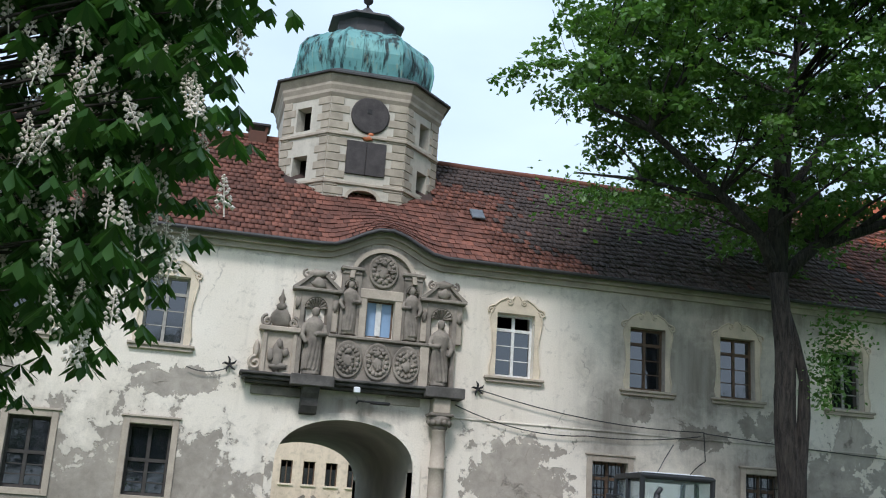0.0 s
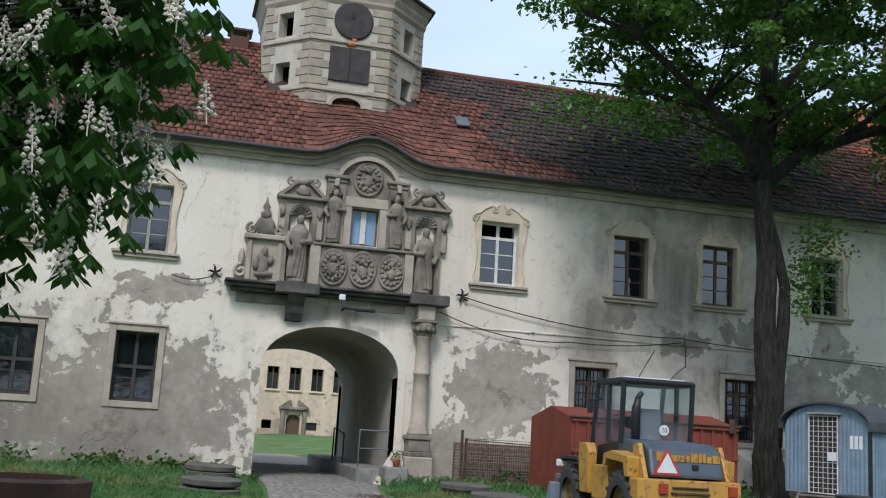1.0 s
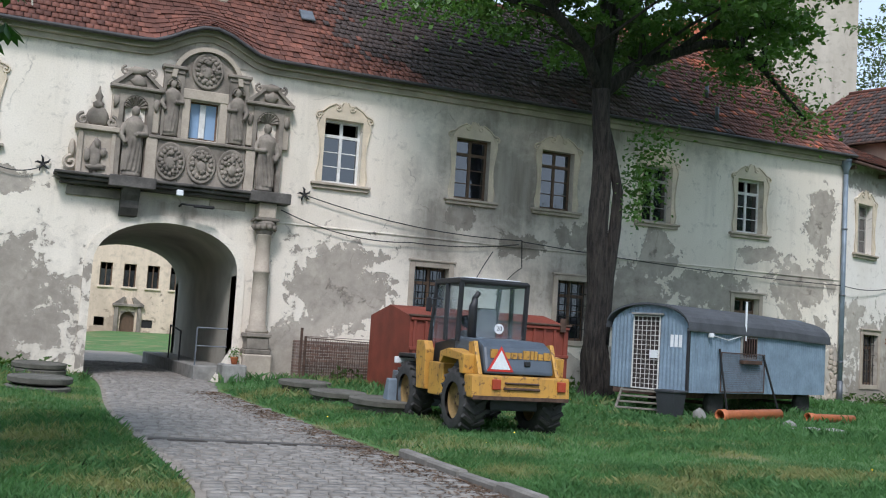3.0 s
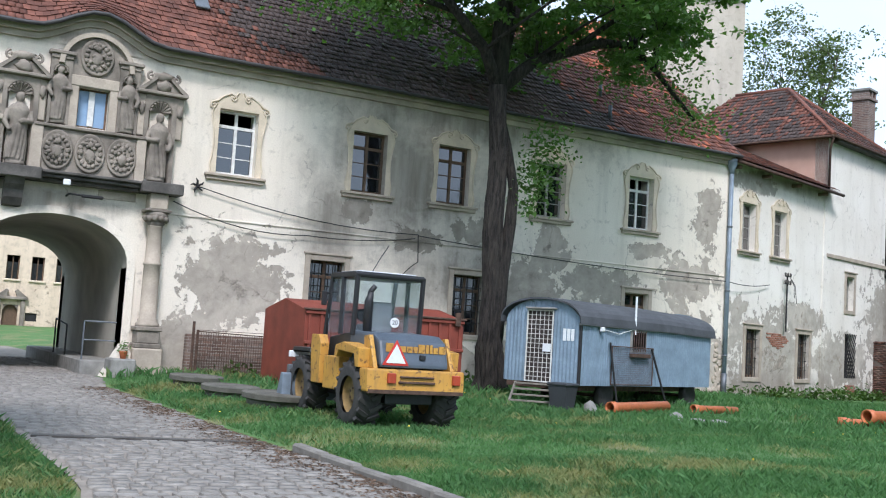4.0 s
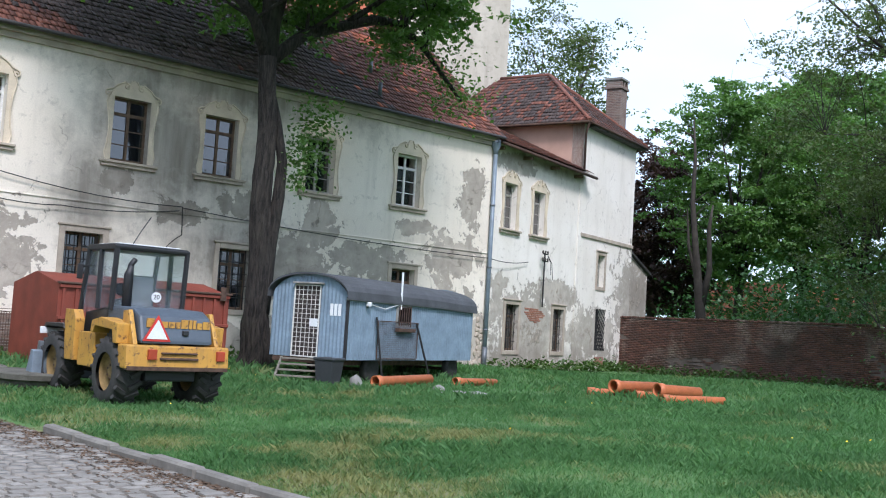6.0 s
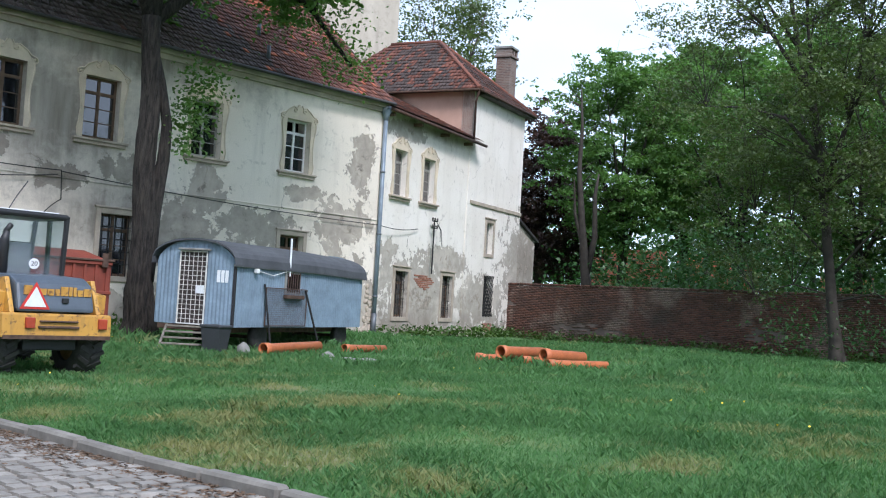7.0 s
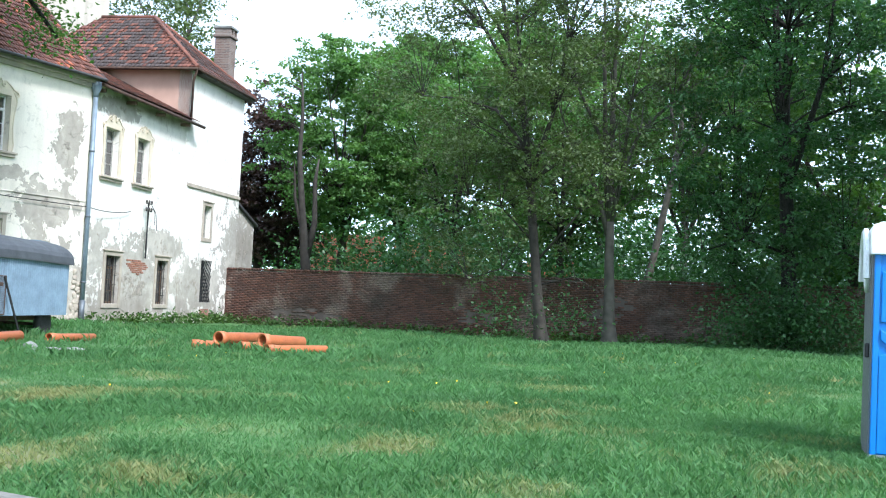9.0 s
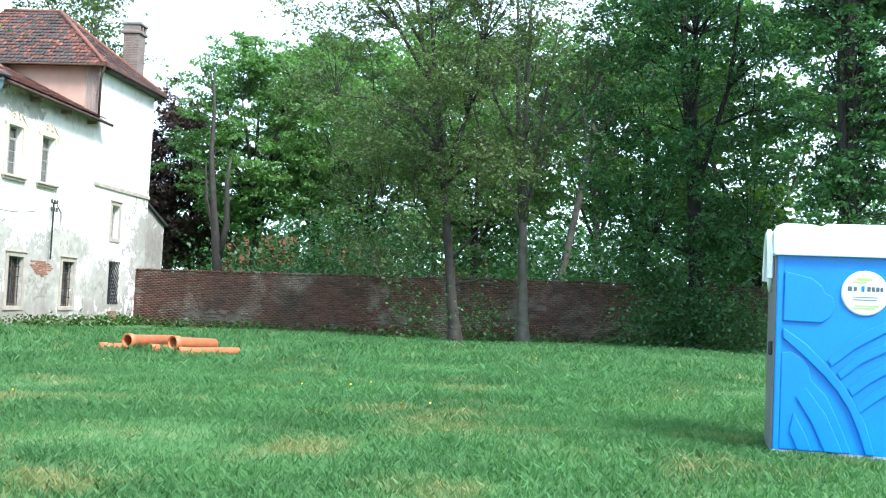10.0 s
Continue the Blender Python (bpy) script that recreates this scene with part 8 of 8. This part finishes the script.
drain_pipe(g(15.9, 20.1, 0.15), g(18.1, 20.6, 0.15), 0.13, "orange drain pipe lying before the wagon")
drain_pipe(g(19.0, 20.6, 0.11), g(20.8, 20.9, 0.11), 0.1, "orange drain pipe lying before the wagon")


# ---- concrete well covers, stones, kerb, flower pot, planter ----
def cover(x, y, r, h, label):
    ob = part("well_cover", lathe(bmesh.new(), [(r * 0.9, -0.05), (r * 0.99, -0.02), (r, 0.07), (r * 0.96, 0.085), (r * 0.86, 0.09), (r * 0.84, 0.075), (r * 0.2, 0.08)], 28, smooth=False), "old_concrete")
    ob.matrix_world = pose(x, y, lie(x, y) + h, 2, 1, 0)
    tagged(ob, label, "cover", "concrete covers")


for x, y, r, h in ((6.95, 24.0, 0.62, 0.16), (7.0, 21.6, 0.62, 0.16), (7.05, 18.9, 0.68, 0.24)):
    cover(x, y, r, h, "round grey concrete cover in the grass")
    cover(x, y, r * 0.85, h - 0.12, "round grey concrete ring under a cover")
for x, y, h in ((1.2, 26.6, 0.34), (1.2, 26.6, 0.2), (1.05, 22.3, 0.3), (1.0, 22.1, 0.12)):
    cover(x, y, 0.62, h - 0.12, "round grey concrete ring stacked in the grass")


def stone(name, x, y, r, flat, label, mat="concrete", n=1):
    bm = bmesh.new()
    rng = np.random.default_rng(int(x * 10))
    for k in range(n):
        blob(bm, rng.normal() * r * (n > 1), rng.normal() * r * 0.5 * (n > 1), r * flat * 0.6, r * (1 if n == 1 else 0.5), r * (1 if n == 1 else 0.5), r * flat, rough=0.35)
    ob = part(name, bm, mat)
    ob.matrix_world = pose(x, y, lie(x, y))
    tagged(ob, label, "stone")


stone("boulder", 16.6, 18.55, 0.15, 0.75, "rounded grey stone lying in the grass")
stone("rubble", 16.6, 17.6, 0.34, 0.14, "flat heap of pale rubble in the grass", "concrete", 9)
stone("rock", 15.2, 19.95, 0.15, 1.3, "upright pale stone beside the dustbin", "concrete")


def kerb():
    t = thing("kerb", "row of worn grey granite kerb stones along the drive", "kerb", pose(0, 0, 0), kind="structure")
    me = mesh_of("kerb_stone", boxed(-0.075, 0.075, 0.01, 0.93, -0.2, 0.1, 0.025), "kerb_stone")
    y = 0.5
    k = 0
    while y < 12.6:
        x = road_right(y) + 0.06
        a = math.degrees(math.atan2(road_right(y + 0.94) - road_right(y), 0.94))
        dz = 0.025 + 0.014 * math.sin(k * 2.3)
        part_at("kerb_stone", me, t, pose(x, y, dz, 0.6 * math.sin(k * 1.7), 1.5 * math.sin(k), -a))
        y += 0.94
        k += 1


kerb()
bm = prism(bmesh.new(), [(0.0, -0.05), (2.95, -0.05), (2.95, 0.045), (0.0, 0.045)], 0.0, 0.2, pose(road_left(14.3) + 0.1, 14.25, 0, 0, 0, -13))
tagged(part("drain_channel", bm, "stone_dark"), "dark stone drain channel across the drive", "channel", kind="structure")
pot = thing("flower_pot", "small terracotta flower pot with a plant on the ledge", "pot", pose(6.2, Y0 - 0.62, 0.52))
part("pot_body", lathe(bmesh.new(), [(0.07, 0), (0.11, 0.17), (0.12, 0.2), (0.1, 0.2)], 14), "orange_clay", pot)
part("ledge_block", boxed(5.85, 6.5, Y0 - 0.9, Y0 - 0.02, -0.1, 0.52, 0.04), "concrete", gatehouse, "low concrete block at the gate jamb")


def pot_plant():
    rng = np.random.default_rng(8)
    ob = new("plant", quads_mesh("plant", leaf_quads(rng, rng.normal(size=(90, 3)) * (0.08, 0.08, 0.08) + (0, 0, 0.3), 0.07), "leaf"))
    ob.parent = pot


pot_plant()

# overturned planter of rusty red brick at the lawn's far left edge
pl = thing("rubble_tub", "broken red brick tub full of earth at the lawn's edge", "tub", pose(-1.7, 15.2, 0))
part("tub_wall", lathe(bmesh.new(), [(0.8, -0.1), (0.86, 0.62), (0.7, 0.66), (0.66, 0.3)], 12, smooth=False), "brick", pl)


# ---- pieces: roof tiles, bricks, setts ----
CUBE = np.array([[x, y, z] for x in (0, 1) for y in (0, 1) for z in (0, 1)], float)
CUBE_FACES = np.array([(0, 1, 3, 2), (4, 6, 7, 5), (0, 4, 5, 1), (2, 3, 7, 6), (0, 2, 6, 4), (1, 5, 7, 3)])


def many_blocks(name, corners, mat, parent, label=""):
    """One mesh of many loose blocks; corners has the shape (n, 8, 3)."""
    n = len(corners)
    me = bpy.data.meshes.new(name)
    me.vertices.add(8 * n)
    me.vertices.foreach_set("co", np.ascontiguousarray(corners, dtype=np.float32).ravel())
    idx = (CUBE_FACES[None] + 8 * np.arange(n)[:, None, None]).astype(np.int32)
    me.loops.add(24 * n)
    me.loops.foreach_set("vertex_index", idx.ravel())
    me.polygons.add(6 * n)
    me.polygons.foreach_set("loop_start", np.arange(0, 24 * n, 4, dtype=np.int32))
    me.update(calc_edges=True)
    me.materials.append(M[mat])
    ob = new(name, me)
    ob.parent = parent
    return tagged(ob, label, kind="stuff")


def tile_corners(o, u, v, w, length, thick, rng, lift=0.035):
    """A tile at o: u across, v up the slope; its lower edge stands proud."""
    u, v = np.array(u, float), np.array(v, float)
    n = np.cross(u, v)
    n /= np.linalg.norm(n)
    k = rng.normal() * 0.006
    c = []
    for x, y, z in CUBE:
        rise = lift * (1 - y) + k
        c.append(np.array(o) + u * w * (x - 0.5) * (0.97 if y else 0.94) + v * length * y + n * (rise + thick * z))
    return np.array(c)


def main_roof_tiles():
    rng = np.random.default_rng(17)
    red, dark, near, fresh = [], [], [], []
    rows, step = 23, 0.192
    for j in range(rows):
        s = j / rows
        nx = int((X_RIGHT - X_LEFT + 0.6) / step)
        for i in range(nx):
            x = X_LEFT - 0.3 + step * (i + (0.5 if j % 2 else 0))
            p, q = roof_point(x, s), roof_point(x, min(1, s + 1.25 / rows))
            if abs(x - TX) < 2.45 and p.y > TY - 2.3:
                continue
            v = np.array(q - p)
            L = np.linalg.norm(v)
            e = roof_point(x + 0.1, s) - roof_point(x - 0.1, s)
            u = np.array(e.normalized())
            c = tile_corners(np.array(p) + rng.normal(size=3) * 0.004, u, v / L, step, L, 0.02, rng)
            mossy = noise.noise(Vector((x * 0.33, s * 2.2, 5))) + 1.55 * smooth_step(9.0, 13.0, x + 4 * s) * smooth_step(25.0, 19.5, x + 3 * s) - 0.78 + rng.normal() * 0.14
            if ((x - 24.4) / 0.9) ** 2 + ((s - 0.74) / 0.07) ** 2 < 1 + rng.normal() * 0.2 or (x > 21 and rng.random() < 0.05):
                fresh.append(c)
            elif mossy > 0:
                dark.append(c)
            elif 3.0 < x < 8.2 and j < 11 and len(near) < 290:
                near.append(c)
            else:
                red.append(c)
    many_blocks("roof_tiles", np.array(red), "tile", roof, "red-brown clay tiles")
    many_blocks("repaired_tiles", np.array(fresh), "tile_far", roof, "bright orange replaced tiles")
    many_blocks("mossy_tiles", np.array(dark), "tile_dark", roof, "dark mossy clay tiles")
    for c in near:
        m = bpy.data.meshes.new("tile")
        m.from_pydata([tuple(v) for v in c], [], [tuple(f) for f in CUBE_FACES])
        m.materials.append(M["tile"])
        ob = new("tile", m)
        ob.parent = roof
    part("ridge_cap", tube(bmesh.new(), [(x, Y_RIDGE, RIDGE + 0.02 + 0.04 * noise.noise(Vector((x * 0.3, 0, 0)))) for x in np.linspace(X_LEFT, X_RIGHT + 0.3, 60)], 0.13, 8), "tile", roof)
    sk = part("skylight", boxed(-0.22, 0.22, -0.02, 0.05, -0.3, 0.3, 0.02), "zinc", roof, "small roof light")
    pt = roof_point(8.15, 0.43)
    sk.matrix_local = Matrix.Translation(pt + Vector((0, -0.08, 0.1))) @ pose(0, 0, 0, -48)
    for x, s in ((22.5, 0.12), (23.0, 0.36)):
        pt = roof_point(x, s)
        vp = part("vent_pipe", tube(bmesh.new(), [(0, 0, 0), (0, 0, 0.5)], 0.07, 8), "zinc", roof)
        vp.matrix_local = Matrix.Translation(pt)


def slope_tiles(parent, a, b, c, d, rows, step, mat, name, seed, fade=None):
    """Tiles a slope with the eave from a to b and the top from d to c, all in the parent's space."""
    rng = np.random.default_rng(seed)
    a, b, c, d = (np.array(p, float) for p in (a, b, c, d))
    out, other = [], []
    for j in range(rows):
        f0, f1 = j / rows, min(1.0, (j + 1.25) / rows)
        l, r = a + (d - a) * f0, b + (c - b) * f0
        w = np.linalg.norm(r - l)
        if w < step:
            continue
        u = (b - a) / np.linalg.norm(b - a)
        mid0, mid1 = (a + b) / 2 + ((d + c) / 2 - (a + b) / 2) * f0, (a + b) / 2 + ((d + c) / 2 - (a + b) / 2) * f1
        v = mid1 - mid0
        v -= u * (u @ v)
        L = np.linalg.norm(v)
        for i in range(int(w / step)):
            o = l + u * step * (i + 0.5 + (0.25 if j % 2 else -0.0))
            cc = tile_corners(o + rng.normal(size=3) * 0.004, u, v / L, step, L, 0.02, rng)
            (other if fade and fade(i * step / w, f0, rng) else out).append(cc)
    many_blocks(name, np.array(out), mat, parent)
    if other:
        many_blocks("mossy_tiles", np.array(other), "tile_dark", parent)


main_roof_tiles()
pl0, pr0, po = PAV - 0.42, PAV + PAV_W + 0.42, 0.42
pc = PAV + PAV_W / 2
slope_tiles(pavilion, (pl0, -po, P_EAVE + 0.02), (pr0, -po, P_EAVE + 0.02), (pc + 0.05, 3.6, P_EAVE + 3.26), (pc - 0.05, 3.6, P_EAVE + 3.26), 16, 0.19, "tile", "roof_tiles", 31, lambda u, f, r: r.random() < 0.5)
slope_tiles(pavilion, (pl0, PAV_D + po, P_EAVE + 0.02), (pl0, -po, P_EAVE + 0.02), (pc, 3.6, P_EAVE + 3.26), (pc, PAV_D - 2.1, P_EAVE + 3.26), 16, 0.19, "tile", "roof_tiles", 32, lambda u, f, r: r.random() < 0.15 + 0.55 * (u > 0.3) * (u < 0.85))
slope_tiles(annex, (-0.3, -0.47, A_EAVE - 0.02), (PAV + 0.2, -0.47, A_EAVE - 0.02), (PAV + 0.2, 4.6, A_EAVE + 2.34), (-0.3, 4.6, A_EAVE + 2.34), 18, 0.19, "tile", "roof_tiles", 33, lambda u, f, r: r.random() < 0.25)
for q, e in (((pl0, -po, P_EAVE + 0.05), (pc, 3.6, P_EAVE + 3.3)), ((pr0, -po, P_EAVE + 0.05), (pc, 3.6, P_EAVE + 3.3)), ((pc, 3.6, P_EAVE + 3.3), (pc, PAV_D - 2.1, P_EAVE + 3.3))):
    part("hip_cap", tube(bmesh.new(), [q, tuple((x + y) / 2 for x, y in zip(q, e)), e], 0.1, 7), "tile", pavilion)


def bricks():
    rng = np.random.default_rng(9)
    rest, near = [], []
    rh, bl = 0.083, 0.27
    for j in range(36):
        z = -0.1 + j * rh
        u = -0.14 * (j % 2)
        while u < 45:
            if z + rh < wall_top(u) - 0.02 + 0.03 * noise.noise(Vector((u, 0, 0))):
                gone = noise.noise(Vector((u * 0.35, z * 0.9, 2))) > 0.42 and rng.random() < 0.6
                if not gone:
                    y = -0.02 + rng.normal() * 0.006
                    b = (u + 0.006, bl - 0.014, y, z + 0.006, rh - 0.014)
                    (near if 27 < u < 29.6 and len(near) < 290 else rest).append(b)
            u += bl
    c = np.array([[(b[0] + b[1] * x, b[2] + 0.06 * y, b[3] + b[4] * zz) for x, y, zz in CUBE] for b in rest])
    many_blocks("bricks", c, "brick", garden_wall, "weathered red-brown bricks")
    me = mesh_of("brick", boxed(0, bl - 0.014, 0, 0.06, 0, rh - 0.014), "brick")
    for b in near:
        part_at("brick", me, garden_wall, pose(b[0], b[2], b[3]))
    c = []
    u = 0.0
    while u < 45:
        z = wall_top(u) + 0.0 + rng.normal() * 0.01
        c.append([(u + 0.005 + 0.13 * x, -0.05 + 0.46 * y, z - 0.03 + 0.1 * zz) for x, y, zz in CUBE])
        u += 0.14
    many_blocks("coping_bricks", np.array(c), "brick", garden_wall, "upright coping bricks")


bricks()


def setts():
    rng = np.random.default_rng(4)
    rest, near = [], []
    y = -7.6
    j = 0
    while y < 38.5:
        d = 0.15 + 0.05 * rng.random()
        x = road_left(y) + 0.05 + rng.uniform(0, 0.1)
        while x < road_right(y) - 0.12:
            w = rng.uniform(0.13, 0.27)
            if not 14.2 - 0.23 * (x - 2.05) - 0.16 < y < 14.5 - 0.23 * (x - 2.05) + 0.02:
                z = 0.008 + rng.uniform(0, 0.014) + 0.012 * noise.noise(Vector((x, y, 0)))
                item = (x, y, w - 0.022, d - 0.022, z, rng.normal() * 0.012)
                (near if 7.0 < y < 9.6 and len(near) < 290 else rest).append(item)
            x += w
        y += d
        j += 1

    def corners(i):
        x, y, w, d, z, t = i
        c = []
        for a, b, h in CUBE:
            k = 0.86 if h else 1.0
            c.append((x + w / 2 + w * k * (a - 0.5) + t * (b - 0.5), y + d / 2 + d * k * (b - 0.5) - t * (a - 0.5), z * 0 + (z + 0.03 if h else -0.05)))
        return c
    many_blocks("setts", np.array([corners(i) for i in rest]), "cobble", road, "worn grey paving setts")
    for i in near:
        m = bpy.data.meshes.new("sett")
        m.from_pydata(corners(i), [], [tuple(f) for f in CUBE_FACES])
        m.materials.append(M["cobble"])
        ob = new("sett", m)
        ob.parent = road


setts()


# ---- bare brick, rubble quoin, litter, flowers ----
def bare_brick():
    rng = np.random.default_rng(12)
    me = mesh_of("bare_brick", boxed(0, 0.235, -0.02, 0.02, 0, 0.066, 0.008), "bare_brick")
    for j in range(8):
        for i in range(8):
            x, z = 3.35 + 0.25 * i + 0.12 * (j % 2), 2.0 + 0.078 * j
            if ((x - 4.3) / 0.85) ** 2 + ((z - 2.38) / 0.34) ** 2 < 1 + rng.normal() * 0.25:
                part_at("bare_brick", me, annex, pose(x, 0.004 + rng.normal() * 0.006, z))
    for i in range(4):
        for j in range(5):
            part_at("bare_brick", me, pavilion, pose(PAV + 2.3 + 0.25 * i + 0.1 * (j % 2), 0.004, 0.25 + 0.078 * j))
    me = mesh_of("quoin_rubble", blob(bmesh.new(), 0, 0, 0, 0.13, 0.05, 0.1, rough=0.6), "stone_light")
    for k in range(46):
        z = abs(rng.normal()) * 0.8 + 0.05
        x = 27.95 - abs(rng.normal()) * 0.35 * max(0.2, 1 - z / 3)
        if z < 2.6:
            part_at("quoin_rubble", me, gatehouse, pose(x, Y0 - 0.002, z, 0, rng.uniform(0, 180), 0))


M["bare_brick"] = plain("bare_red_brick", (0.33, 0.15, 0.10), 0.93, vary=0.3, scale=6, random_amount=0.5)
M["litter"] = plain("brown_leaf_litter", (0.12, 0.075, 0.045), 0.95, vary=0.4, scale=9)
bare_brick()


def litter():
    rng = np.random.default_rng(15)
    y = rng.uniform(3, 24, 15000)
    x = np.array([road_right(v) for v in y]) - 0.02 - np.abs(rng.normal(size=len(y))) * 0.34
    c = np.stack([x, y, np.full(len(y), 0.055)], 1)
    q = leaf_quads(rng, c, 0.05, 0.0)
    q[:, :, 2] = 0.045 + (q[:, :, 2] - 0.055) * 0.25
    tagged(new("leaf_litter", quads_mesh("leaf_litter", q, "litter")), "brown leaf litter along the kerb", "litter", kind="stuff")
    yaw, d = np.radians(rng.uniform(-6, 92, 130)), rng.uniform(11, 36, 130)
    x, y = d * np.sin(yaw), d * np.cos(yaw)
    keep = [(a, b) for a, b in zip(x, y) if b < 28.5 and not road_left(b) - 0.2 < a < road_right(b) + 0.3 and a < 40 and noise.noise(Vector((a * 0.2, b * 0.2, 8))) > -0.05]
    c = np.array([(a, b, lie(a, b) + 0.12) for a, b in keep])
    tagged(new("dandelions", quads_mesh("dandelions", leaf_quads(rng, c, 0.03, 0.0, 1.0), "flower")), "scattered yellow dandelions in the grass", "flowers", kind="stuff")


litter()


# ---- grass ----
def grass():
    rng = np.random.default_rng(21)
    out = []
    for y0, n, dmin, dmax, h in (("near", 240000, 3.5, 14, 0.06), ("mid", 250000, 11, 26, 0.075), ("far", 120000, 22, 46, 0.13)):
        yaw = np.radians(rng.uniform(-8, 96, n))
        d = np.sqrt(rng.uniform(dmin ** 2, dmax ** 2, n))
        x, y = d * np.sin(yaw), d * np.cos(yaw)
        keep = np.ones(n, bool)
        for i in range(n):
            a, b = x[i], y[i]
            if b > 28.85 or (road_left(b) - 0.08 < a < road_right(b) + 0.22 and b < 30):
                keep[i] = False
            elif a > 41 + (33 - b) * 0.19:
                keep[i] = False
            else:
                worn = noise.noise(Vector((a * 0.55, b * 0.55, 9)))
                if worn > 0.3 and rng.random() < 0.35 and b < 22:
                    keep[i] = False
        x, y = x[keep], y[keep]
        n = len(x)
        z = np.array([lie(a, b) for a, b in zip(x, y)]) - 0.01
        tall = np.array([1 + 0.8 * noise.noise(Vector((a * 0.3, b * 0.3, 4))) + 0.5 * max(0.0, noise.noise(Vector((a * 1.3, b * 1.3, 7)))) for a, b in zip(x, y)]).clip(0.3, 2.4)
        hh = h * tall * rng.uniform(0.5, 1.5, n)
        t = rng.uniform(0, 2 * np.pi, n)
        w = hh * rng.uniform(0.05, 0.1, n)
        lean = rng.normal(size=(n, 2)) * 0.45 * hh[:, None]
        c = np.stack([x, y, z], 1)
        s = np.stack([np.cos(t) * w, np.sin(t) * w, 0 * t], 1)
        top = c + np.stack([lean[:, 0], lean[:, 1], hh], 1)
        mid = c + np.stack([lean[:, 0] * 0.3, lean[:, 1] * 0.3, hh * 0.6], 1)
        out.append(np.stack([c - s, c + s, mid + s * 0.8, top], 1))
    tagged(new("grass", quads_mesh("grass", np.concatenate(out), "grass")), "uneven green meadow grass, longer towards the wall", "grass", kind="stuff")


grass()
